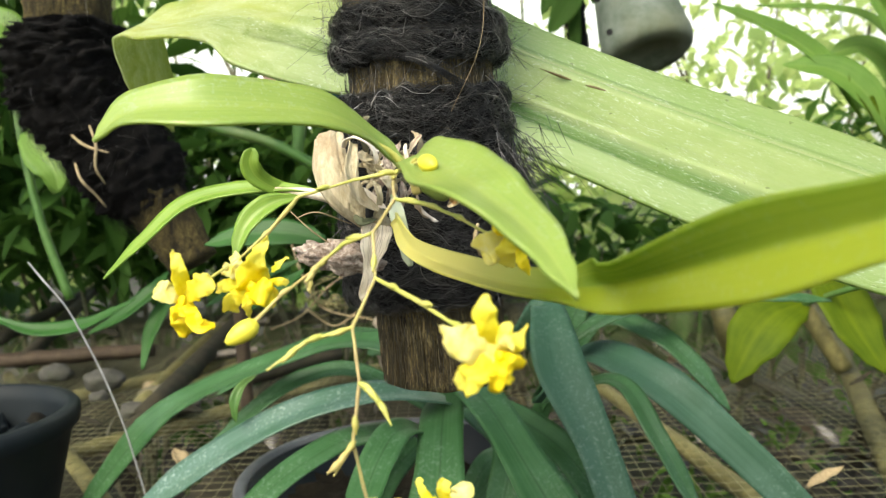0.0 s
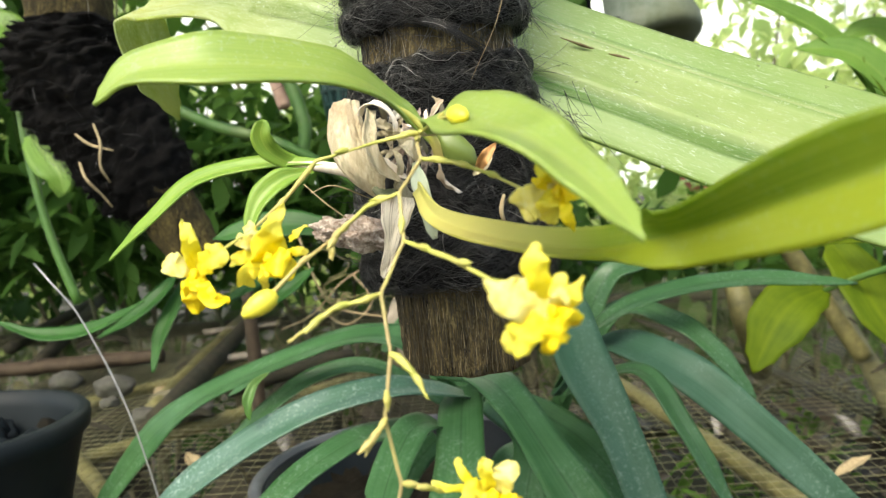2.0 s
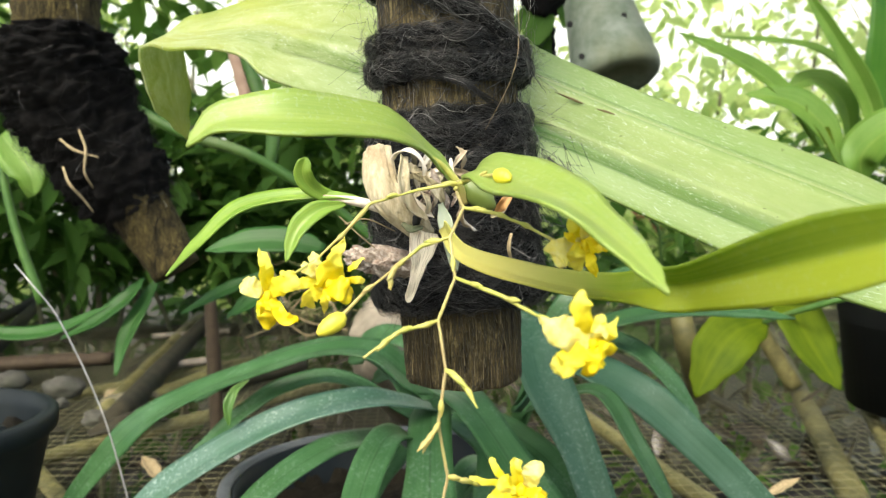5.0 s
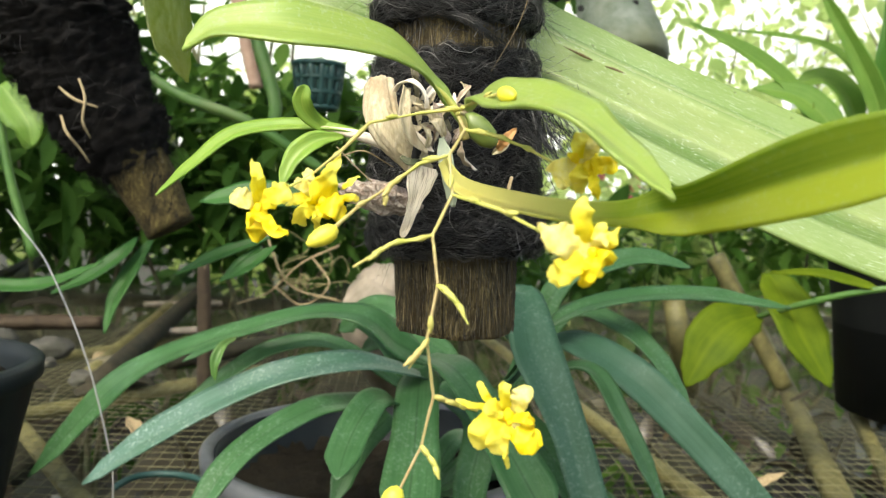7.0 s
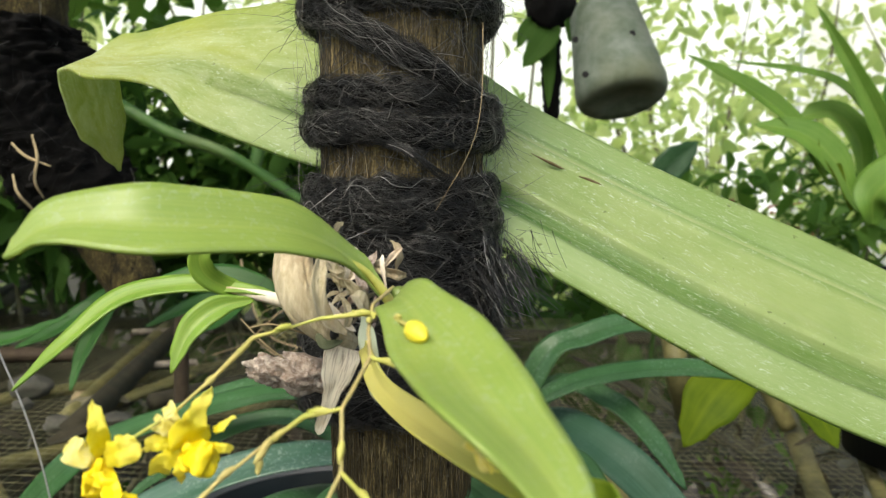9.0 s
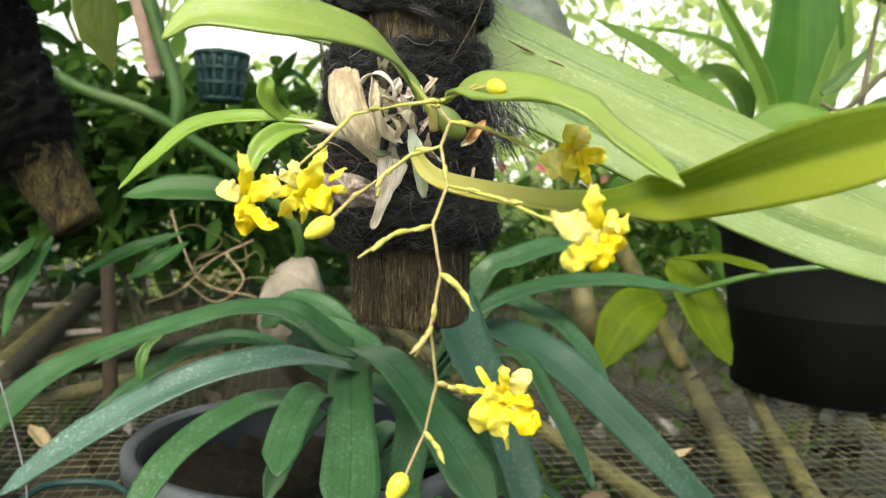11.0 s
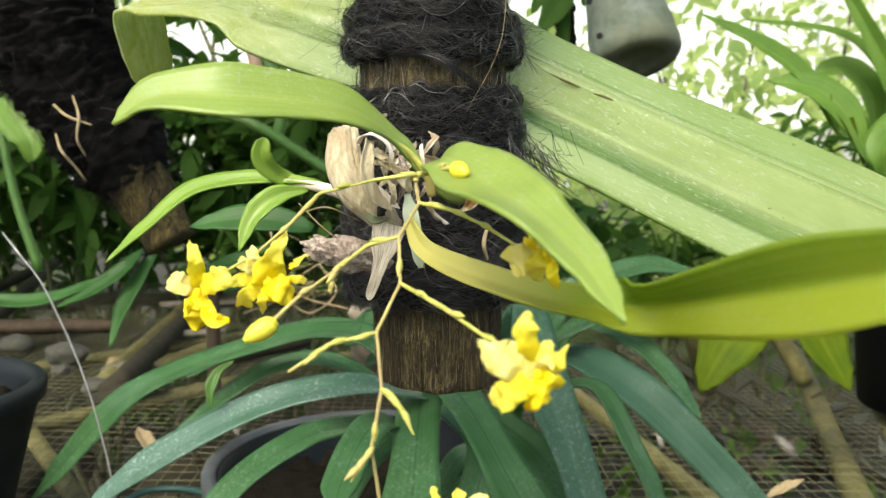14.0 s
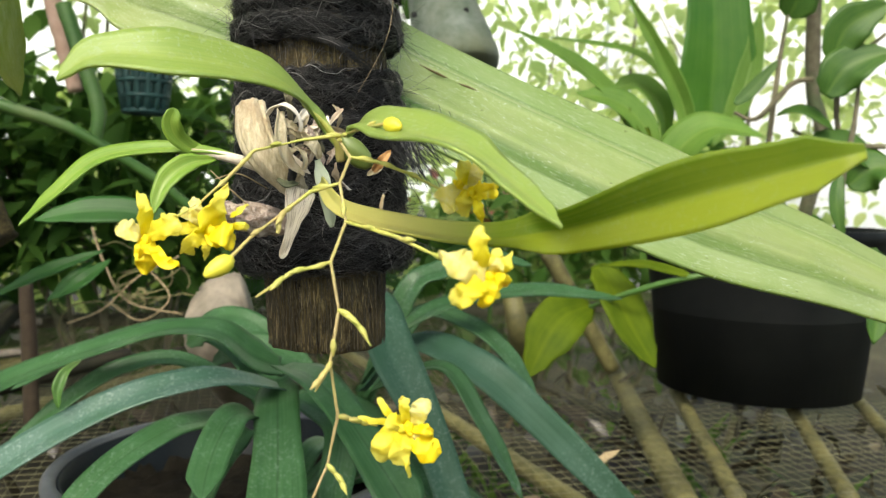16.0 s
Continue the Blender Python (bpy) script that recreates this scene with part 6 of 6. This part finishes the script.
solo("hanger_wire", tube(bmesh.new(), [(-0.3449, 0.6571, 1.1521), (-0.3275, 0.6459, 1.1371), (-0.3101, 0.6442, 1.1148), (-0.2957, 0.6421, 1.0867), (-0.281, 0.6396, 1.0539), (-0.2667, 0.6364, 1.0134), (-0.251, 0.6316, 0.9517), (-0.2486, 0.6293, 0.9218)], [0.0007, 0.0007], 6, 40), M_HANGER, "thin grey hanger wire with a twist", "wire", base=(-0.2486, 0.6293, 0.9218))

# arc added in place of another pot's teal rim
solo("plastic_ring", tube(bmesh.new(), [(-0.2939, 0.7651, 0.88), (-0.2828, 0.7947, 0.88), (-0.2556, 0.8045, 0.88), (-0.2221, 0.7938, 0.88), (-0.1987, 0.7656, 0.88)], [0.0035, 0.0035], 8, 24), M_TEAL, "thin teal plastic ring standing for a pot rim, on the netting", "ring", base=(-0.2556, 0.8045, 0.88))
for k, (a, b) in enumerate((((-0.4937, 1.2428, 0.878), (-0.5952, 2.3055, 0.885)), ((-1.2011, 2.5827, 0.895), (-1.4795, 3.6331, 0.9)), ((-0.4503, 1.3198, 0.879), (-0.3825, 1.5247, 0.879)))):
    solo("stick", tube(bmesh.new(), [a, b], [0.012, 0.014], 8, 16, 0.25, k + 50, 0.5), M_BAMBOO, "olive-brown split bamboo stick lying on the netting", "stick", base=a, group="loose sticks")
# ---- hanging pots behind ----
HC, HT = Vector((0.3052, 1.1717, 1.38)), Vector((0.2829, 1.2274, 1.5167))
hang = thing("hanging_pot", tuple(HC), "mossy whitish round pot with drilled holes, hanging tilted", "plant pot")
lean = (HT - HC).to_track_quat("Z", "Y").to_matrix().to_4x4()
HH = (HT - HC).length
HR = 0.066
part("pot_wall", lathe(bmesh.new(), [(HR * 0.1, -0.002), (HR * 0.5, -0.003), (HR * 0.55, -0.006), (HR * 0.88, -0.006), (HR * 0.95, -0.002), (HR * 0.99, 0.004), (HR * 1.0, 0.018), (HR * 0.95, 0.032), (HR * 0.96, 0.04), (HR * 0.88, HH * 0.5), (HR * 0.76, HH * 0.92), (HR * 0.55, HH + 0.01), (HR * 0.05, HH + 0.016), (HR * 0.05, HH + 0.01), (HR * 0.5, HH * 0.9), (HR * 0.8, HH * 0.5), (HR * 0.82, 0.03), (HR * 0.1, 0.024)], HC, 56, lean), M_CLAYPOT, hang)
part("hanger", tube(bmesh.new(), [HT + (HT - HC).normalized() * 0.02, HT + Vector((0.0, 0.0, 0.3)), (HT.x, 1.43, 2.45)], [0.0012, 0.0012], 6, 16), M_HANGER, hang, "thin grey hanger wire")
# dark discs, turned to the camera, stand for shade in the drilled holes
for px in ((0.2379, 1.1187, 1.401), (0.3058, 1.1422, 1.4631), (0.2274, 1.1459, 1.4523)):
    bm = bmesh.new()
    lathe(bm, [(0.0004, 0.0), (0.0042, 0.0), (0.0046, 0.0008), (0.0032, 0.0011), (0.0004, 0.0008)], px, 14, (Vector((-0.0, 0.0, 1.2)) - Vector(px)).to_track_quat("Z", "Y").to_matrix().to_4x4())
    part("hole_disc", bm, M_HOLE, hang, "small dark disc for the shade in a drilled hole")

dusky = thing("dark_hanging_plant", (0.2, 1.33, 1.62), "dark drooping plant hanging beside the whitish pot", "plant")
part("hanger", tube(bmesh.new(), [(0.221, 1.3483, 1.5446), ((0.221, 1.3483, 1.5446)[0], 1.40, 2.0), ((0.221, 1.3483, 1.5446)[0], 1.43, 2.45)], [0.0015, 0.0015], 6, 14), M_HANGER, dusky, "thin grey hanger wire")
part("fibre_strand", tube(bmesh.new(), [(0.2281, 1.4179, 1.6679), (0.2353, 1.4101, 1.553), (0.2432, 1.4029, 1.4476), (0.2489, 1.4067, 1.3545)], [0.022, 0.020, 0.017, 0.012], 16, 40, 0.35, 8), M_MAT, dusky, "dark matted strand of fibre hanging down")
bm = bmesh.new()
blob(bm, (0.2246, 1.3482, 1.5466), (0.040, 0.038, 0.040), (0, 0, 1), 0.35, 3.0, 3, 2.4)
part("root_ball", bm, M_MAT, dusky, "black matted root ball")
for ctrl, half in (([(0.2375, 1.3455, 1.5177), (0.214, 1.3344, 1.4828), (0.1836, 1.3333, 1.4407)], 0.022), ([(0.2302, 1.3561, 1.5196), (0.2297, 1.3517, 1.4548), (0.2305, 1.3464, 1.3763)], 0.011), ([(0.2507, 1.346, 1.5366), (0.2626, 1.3435, 1.5095), (0.2598, 1.3421, 1.4865)], 0.012), ([(0.2143, 1.3474, 1.526), (0.192, 1.3473, 1.5068), (0.1748, 1.3461, 1.474)], 0.014)):
    part("dark_leaf", one_blade(ctrl, half, (0, -0.9, 0.3), OVAL, 12, 0.001, 18, 8), M_BUSH, dusky)

basket = thing("hanging_basket", (-0.1733, 1.4373, 1.3138), "small dark teal plastic net basket hanging among leaves", "basket")
BC = Vector((-0.1738, 1.4381, 1.3217))
for k in range(14):
    g = 2 * math.pi * k / 14
    d = Vector((math.cos(g), math.sin(g), 0))
    part("basket_slat", tube(bmesh.new(), [BC + d * 0.032, BC + d * 0.042 + Vector((0, 0, 0.075))], [0.0062, 0.0066], 6, 4), M_TEAL, basket)
for z, r in ((0.0, 0.033), (0.025, 0.037), (0.05, 0.040), (0.075, 0.044)):
    part("basket_ring", tube(bmesh.new(), [BC + Vector((math.cos(2 * math.pi * k / 24) * r, math.sin(2 * math.pi * k / 24) * r, z)) for k in range(25)], [0.0052, 0.0052], 6, 48), M_TEAL, basket)

# ---- background stems, driftwood, roots ----
def back_stem(ctrl, r, mat, name, label):
    solo(name, tube(bmesh.new(), ctrl, [r, r * 0.95, r * 0.8], 10, 24, 0.15, r * 100), mat, label, name.replace("_", " "), base=ctrl[-1])


back_stem([(-0.4338, 1.2758, 1.349), (-0.3555, 1.2609, 1.3084), (-0.2696, 1.246, 1.281), (-0.1932, 1.2514, 1.2372), (-0.1138, 1.2653, 1.1789), (-0.0365, 1.296, 1.075), (-0.12, 1.40, 0.86)], 0.009, M_GREENSTEM, "green_stem", "thick smooth green stem arching among the leaves")
back_stem([(-0.2768, 1.3131, 1.4665), (-0.2548, 1.3042, 1.3976), (-0.2274, 1.293, 1.3114), (-0.2328, 1.2894, 1.2581)], 0.012, M_GREENSTEM, "green_stem", "upright green stem behind the orchid")
back_stem([(-0.3048, 1.3703, 1.4951), (-0.286, 1.3608, 1.4139), (-0.2677, 1.3522, 1.3419)], 0.014, M_PINKWOOD, "pale_stick", "pale peeled stick standing behind the orchid")
back_stem([(-0.1985, 1.0212, 1.1425), (-0.1828, 0.9953, 1.1026), (-0.1548, 0.9773, 1.0574), (-0.0921, 0.9567, 1.043)], 0.0014, M_ROOT, "dry_root", "tangled pale dry root on the bench")
back_stem([(-0.0981, 1.0035, 1.1078), (-0.1438, 0.9881, 1.0848), (-0.1814, 0.9805, 1.0485), (-0.2195, 0.9747, 1.0333)], 0.0013, M_ROOT, "dry_root", "tangled pale dry root on the bench")
back_stem([(-0.1321, 1.0071, 1.0911), (-0.1079, 0.9807, 1.0599), (-0.1397, 0.9732, 1.0346), (-0.1739, 0.9699, 1.0571)], 0.0013, M_ROOT, "dry_root", "tangled pale dry root on the bench")
root_rng = random.Random(64)
for k in range(11):
    c = Vector((-0.150 + root_rng.gauss(0, 0.030), 0.99 + root_rng.gauss(0, 0.02), 1.060 + root_rng.gauss(0, 0.018)))
    g, r, tilt = root_rng.uniform(0, 6.28), root_rng.uniform(0.012, 0.040), root_rng.uniform(0.3, 0.9)
    back_stem([tuple(c + Vector((math.cos(g + 0.75 * j) * r, root_rng.gauss(0, 0.006), math.sin(g + 0.75 * j) * r * tilt + root_rng.gauss(0, 0.004)))) for j in range(6)], root_rng.uniform(0.0008, 0.0014), M_DRYROOT, "dry_root", "thin olive-brown dry root in a tangle")
back_stem([(0.6627, 1.795, 1.7341), (1.3104, 1.6191, 1.7707), (1.3067, 1.5985, 1.4624), (1.2953, 1.582, 1.1808), (1.12, 1.86, 0.0)][1:], 0.018, M_BRANCH, "grey_trunk", "thin grey trunk behind the bench")
log = thing("driftwood", (0.0008, 0.954, 0.868), "pale pinkish cut log leaning on the bench, with a hollow end", "log")
part("log_body", tube(bmesh.new(), [(-0.0147, 1.2465, 0.868), (-0.0528, 0.9378, 1.0071), (-0.0458, 0.9407, 1.0546), (-0.0184, 0.9375, 1.0648)], [0.032, 0.034, 0.034, 0.028], 24, 40, 0.1, 3), M_DRIFT, log)
bm = bmesh.new()
blob(bm, (-0.0354, 0.9033, 1.0502), (0.006, 0.009, 0.004), (0.55, -0.8, 0.15), 0.4, 2.0, 2, 2.0)
part("hollow", bm, M_HOLE, log, "dark hollow knot")
back = thing("back_leaf_plant", (-0.0865, 0.4985, 1.1653), "dark green lance-shaped leaves growing behind the post", "plant")
part("dark_leaf", one_blade([(-0.0782, 0.518, 1.1684), (-0.1038, 0.5213, 1.1738), (-0.133, 0.5245, 1.1734), (-0.1593, 0.527, 1.1678)], 0.0105, (0, -0.8, 0.6), OVAL, 10, 0.001, 20, 8), M_SWORD, back)

# ---- shrubs and garden ----
rng = random.Random(21)


def shrub(base, centre, spread, n, size, material, label, narrow=0.35, stems=5, hollow=0.0):
    ob = thing("shrub", base, label, "shrub")
    b, c = Vector(base), Vector(centre)
    for k in range(stems):
        bm = bmesh.new()
        e = c + Vector((rng.uniform(-0.7, 0.7) * spread[0], rng.uniform(-0.6, 0.6) * spread[1], rng.uniform(-0.2, 0.8) * spread[2]))
        m = b.lerp(e, 0.5) + Vector((rng.gauss(0, 0.1), rng.gauss(0, 0.1), 0)) * spread[0]
        tube(bm, [b + Vector((rng.gauss(0, 0.02), rng.gauss(0, 0.02), 0)), m, e], [0.02 * spread[2] + 0.006, 0.012 * spread[2] + 0.004, 0.003], 7, 10, 0.2, k)
        part("stem", bm, M_BRANCH, ob)
    part("foliage", leaf_swarm(rng, n, centre, spread, size, 0.3, narrow, hollow), material, ob, kind="stuff")
    return ob


SH = "dense shrub behind the bench, shade put into its dark green leaves"
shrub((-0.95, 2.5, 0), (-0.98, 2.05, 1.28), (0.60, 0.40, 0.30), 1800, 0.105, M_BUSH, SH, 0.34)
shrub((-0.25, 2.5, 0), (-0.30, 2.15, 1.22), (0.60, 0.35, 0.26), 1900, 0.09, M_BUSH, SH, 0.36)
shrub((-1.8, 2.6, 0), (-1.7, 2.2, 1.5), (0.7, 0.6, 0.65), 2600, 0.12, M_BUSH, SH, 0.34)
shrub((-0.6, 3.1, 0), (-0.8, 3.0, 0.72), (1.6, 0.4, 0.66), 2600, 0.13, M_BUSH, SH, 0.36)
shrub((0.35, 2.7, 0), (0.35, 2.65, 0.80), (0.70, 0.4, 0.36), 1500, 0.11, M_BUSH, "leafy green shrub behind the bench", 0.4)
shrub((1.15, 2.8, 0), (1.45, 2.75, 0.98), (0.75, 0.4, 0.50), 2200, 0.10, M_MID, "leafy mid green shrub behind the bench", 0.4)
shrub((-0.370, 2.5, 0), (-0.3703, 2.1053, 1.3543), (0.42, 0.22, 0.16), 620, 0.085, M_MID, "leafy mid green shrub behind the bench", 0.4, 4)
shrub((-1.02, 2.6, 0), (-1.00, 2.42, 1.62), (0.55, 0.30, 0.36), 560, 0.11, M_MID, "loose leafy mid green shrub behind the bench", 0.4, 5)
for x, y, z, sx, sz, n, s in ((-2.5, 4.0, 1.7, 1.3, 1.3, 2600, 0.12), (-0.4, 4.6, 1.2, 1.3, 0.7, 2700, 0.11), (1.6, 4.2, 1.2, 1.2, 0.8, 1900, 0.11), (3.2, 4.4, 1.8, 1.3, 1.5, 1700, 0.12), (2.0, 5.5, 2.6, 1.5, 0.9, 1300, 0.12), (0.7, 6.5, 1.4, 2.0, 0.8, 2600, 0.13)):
    shrub((x, y, 0), (x, y, z), (sx, 0.7, sz), n, s, M_SUNNY, "garden shrub in the distance, sunlight put into its pale green leaves", 0.52, 5, 0.0)

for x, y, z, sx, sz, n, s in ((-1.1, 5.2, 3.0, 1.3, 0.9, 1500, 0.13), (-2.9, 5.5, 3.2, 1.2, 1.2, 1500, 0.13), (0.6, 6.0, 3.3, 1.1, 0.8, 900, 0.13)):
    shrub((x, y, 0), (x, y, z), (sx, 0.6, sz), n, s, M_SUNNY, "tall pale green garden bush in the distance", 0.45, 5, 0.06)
blossom = thing("flowering_shrub", (1.1, 3.1, 0.0), "low shrub with red-pink blossoms in the sunny garden", "shrub")
part("stem", tube(bmesh.new(), [(1.1, 3.1, 0.0), (1.15, 3.1, 0.5), (1.1, 3.05, 1.0)], [0.02, 0.014, 0.006], 7, 10), M_BRANCH, blossom)
part("foliage", leaf_swarm(rng, 700, (1.15, 3.1, 1.0), (0.6, 0.3, 0.32), 0.11, 0.2, 0.4), M_SUNNY, blossom, kind="stuff")
part("blossom", leaf_swarm(rng, 90, (1.15, 3.0, 1.18), (0.55, 0.3, 0.12), 0.05, 0.0, 0.9), M_PINK, blossom, "red-pink blossoms", kind="stuff")

bm = bmesh.new()
made = bmesh.ops.create_cube(bm, size=1.0)
bmesh.ops.scale(bm, vec=(4.0, 0.15, 5.0), verts=made["verts"])
bmesh.ops.translate(bm, vec=(5.6, 7.2, 2.0), verts=made["verts"])
bmesh.ops.bevel(bm, geom=bm.edges[:], offset=0.02, segments=1)
solo("wall_far", bm, M_WHITEWALL, "plain white wall far behind the garden", "wall", "structure")

# ---- small things ----
left_plant = thing("left_leafy_plant", (-0.4609, 0.9683, 1.0332), "green leafy plant with a long stem at the bench end", "plant")
part("stem", tube(bmesh.new(), [(-0.5074, 0.9624, 1.3426), (-0.4972, 0.9566, 1.2684), (-0.4778, 0.9492, 1.1737), (-0.4481, 0.9424, 1.0853)], [0.003, 0.005, 0.006], 8, 20), M_GREENSTEM, left_plant)
def long_leaf(ctrl, half, facing):
    part("long_leaf", one_blade(ctrl, half, facing, OVAL if half > 0.018 else LANCE, 14, 0.001, 24, 8), M_FRESH if half > 0.018 else M_SWORD, left_plant)


long_leaf([(-0.4931, 0.9579, 1.285), (-0.4722, 0.9463, 1.2635), (-0.4518, 0.9344, 1.2392), (-0.4463, 0.9323, 1.2127)], 0.022, (0.2, -0.9, 0.3))
long_leaf([(-0.5089, 0.9182, 1.4189), (-0.4904, 0.9172, 1.4054), (-0.475, 0.9162, 1.392), (-0.4658, 0.9157, 1.3852)], 0.020, (0.2, -0.8, 0.5))
long_leaf([(-0.4896, 0.9753, 1.2841), (-0.474, 0.9626, 1.2602), (-0.4553, 0.9497, 1.2369), (-0.461, 0.9482, 1.2105)], 0.026, (0.2, -0.9, 0.3))
long_leaf([(-0.5175, 0.8913, 1.0764), (-0.4673, 0.89, 1.0583), (-0.4098, 0.8905, 1.0621), (-0.3514, 0.8928, 1.0881)], 0.011, (0.0, -0.6, 0.8))
long_leaf([(-0.4212, 0.9239, 1.046), (-0.3829, 0.9228, 1.0638), (-0.3483, 0.9326, 1.0903), (-0.3325, 0.9533, 1.1127)], 0.012, (0.0, -0.6, 0.8))
long_leaf([(-0.3508, 0.8967, 1.007), (-0.3464, 0.919, 1.0425), (-0.3315, 0.9409, 1.0802), (-0.3155, 0.9626, 1.1162)], 0.013, (-0.4, -0.8, 0.4))
long_leaf([(-0.2207, 0.9132, 1.0703), (-0.1953, 0.9129, 1.0875), (-0.1666, 0.9328, 1.11)], 0.010, (-0.1, -0.7, 0.7))
long_leaf([(-0.2888, 0.9473, 1.0691), (-0.2357, 0.9417, 1.0959), (-0.1752, 0.955, 1.119)], 0.010, (-0.1, -0.7, 0.7))
long_leaf([(-0.2336, 0.9387, 1.0636), (-0.2092, 0.9369, 1.0849), (-0.1877, 0.9559, 1.1081)], 0.009, (-0.1, -0.7, 0.7))
round_leaf = thing("round_leaved_plant", (0.5167, 1.5069, 1.1689), "plant with a dark round leaf behind the broad leaf", "plant")
part("round_leaf", one_blade([(0.4654, 1.5168, 1.2728), (0.5013, 1.517, 1.3059), (0.5475, 1.5174, 1.35)], 0.030, (0.3, -0.8, 0.4), OVAL, 10, 0.001, 20, 8), M_DARK, round_leaf)
part("stem", tube(bmesh.new(), [(0.4654, 1.5168, 1.2728), (0.4638, 1.5097, 1.1668), (0.512, 1.5965, 1.0051), (0.55, 1.93, 0.0)], [0.003, 0.004, 0.005], 7, 18), M_GREENSTEM, round_leaf)

rng = random.Random(55)


def stone(x, y, r, label):
    bm = bmesh.new()
    blob(bm, (x, y, BENCH + r * 0.5), (r, r * rng.uniform(0.7, 1.0), r * 0.6), (0, 0, 1), 0.35, rng.uniform(0, 9), 3, 1.7)
    solo("stone", bm, M_STONE, label, "stone", base=(x, y, BENCH), group="stones on the bench")


for px in ((-0.5847, 1.3003, 0.875), (-0.4107, 1.2018, 0.875)):
    stone(px[0], px[1], rng.uniform(0.014, 0.028), "pale rounded stone lying on the wire netting")
for k, (x, y, r) in enumerate(((-0.606, 1.372, 0.034), (-0.731, 1.459, 0.030), (-0.483, 1.191, 0.022), (-0.768, 1.708, 0.016), (-1.003, 2.217, 0.018), (-0.935, 2.188, 0.016))):
    stone(x, y, r, "pale weathered stone with moss lying on the netting")
solo("dark_plank", tube(bmesh.new(), [(-1.10, 1.57, 0.886), (-0.82, 1.614, 0.886), (-0.62, 1.648, 0.886)], [0.030, 0.031, 0.028], 10, 26, 0.25, 6, 0.5), M_REDWOOD, "dark plank lying across the netting", "plank", base=(-0.82, 1.614, 0.872))
for a, m, b, w in (((-0.467, 1.115, 0.876), (-0.42, 1.15, 0.888), (-0.377, 1.184, 0.878), 0.013), ((-0.52, 1.30, 0.876), (-0.47, 1.31, 0.886), (-0.43, 1.33, 0.878), 0.012), ((-0.90, 1.86, 0.877), (-0.84, 1.88, 0.890), (-0.78, 1.88, 0.878), 0.014)):
    solo("bark_strip", one_blade([a, m, b], w, (0.1, -0.3, 0.95), STRAP, 18, 0.0025, 16, 8, 0.12, w * 90), M_PLANK if w > 0.0125 else M_BRANCH, "dry brown strip of bark lying on the netting", "bark", base=a, group="bark on the bench")
for a, b in (((-0.477, 1.575, 0.884), (-0.395, 1.612, 0.884)), ((-0.62, 1.92, 0.884), (-0.45, 1.98, 0.884))):
    solo("pale_board", tube(bmesh.new(), [a, tuple((Vector(a) + Vector(b)) / 2), b], [0.016, 0.017, 0.015], 8, 14, 0.15, a[0], 0.45), M_DRIFT, "short pale piece of board on the netting", "board", base=a, group="board pieces on the bench")
for i in range(26):
    x, y = rng.uniform(-0.7, 1.3), rng.uniform(0.75, 1.7)
    n, g = rng.uniform(0.012, 0.03), rng.uniform(0, 6.28)
    d = Vector((math.cos(g), math.sin(g), rng.uniform(-0.05, 0.15)))
    p = Vector((x, y, BENCH + 0.006))
    solo("dry_leaf", one_blade([p - d * n, p + Vector((0, 0, 0.006)), p + d * n + Vector((0, 0, rng.uniform(0.002, 0.02)))], n * 0.35, (0.1, -0.2, 1), OVAL, rng.uniform(5, 35), 0.0005, 12, 6, 0.1, i), rng.choice((M_ROOT, M_PLANK, M_PLANK, M_BRANCH)), "curled dry brown leaf fallen on the netting", "dry leaf", base=tuple(p), group="dry leaves on the bench")
lp = (LPR.x - 0.125, LPR.y, LPR.z)
for i in range(26):
    g, r = rng.uniform(0, 6.28), 0.1 * math.sqrt(rng.random())
    bm = bmesh.new()
    blob(bm, (lp[0] + math.cos(g) * r, lp[1] + math.sin(g) * r, lp[2] - 0.045 + rng.uniform(0, 0.02)), (0.012, 0.016, 0.022), (rng.gauss(0, 1), rng.gauss(0, 1), rng.gauss(0, 0.4)), 0.5, i, 2, 2.0)
    solo("charcoal_lump", bm, M_SLATE if i % 3 else M_SOIL, "dark lump of charcoal in the dark blue-grey pot", "charcoal", base=(lp[0] + math.cos(g) * r, lp[1] + math.sin(g) * r, lp[2] - 0.045), group="charcoal in the pot")
for ctrl in ([(lp[0] + 0.06, lp[1] - 0.03, lp[2] - 0.04), (lp[0] + 0.07, lp[1] - 0.03, lp[2]), (lp[0] + 0.05, lp[1] - 0.02, lp[2] + 0.025)], [(lp[0] + 0.03, lp[1] - 0.05, lp[2] - 0.04), (lp[0] + 0.035, lp[1] - 0.05, lp[2] - 0.005), (lp[0] + 0.045, lp[1] - 0.05, lp[2] + 0.012)]):
    solo("young_shoot", one_blade(ctrl, 0.006, (0.2, -0.9, 0.3), LANCE, 20, 0.0008, 14, 6), M_DARK, "small dark green shoot in the dark blue-grey pot", "shoot", base=ctrl[0], group="shoots in the pot")
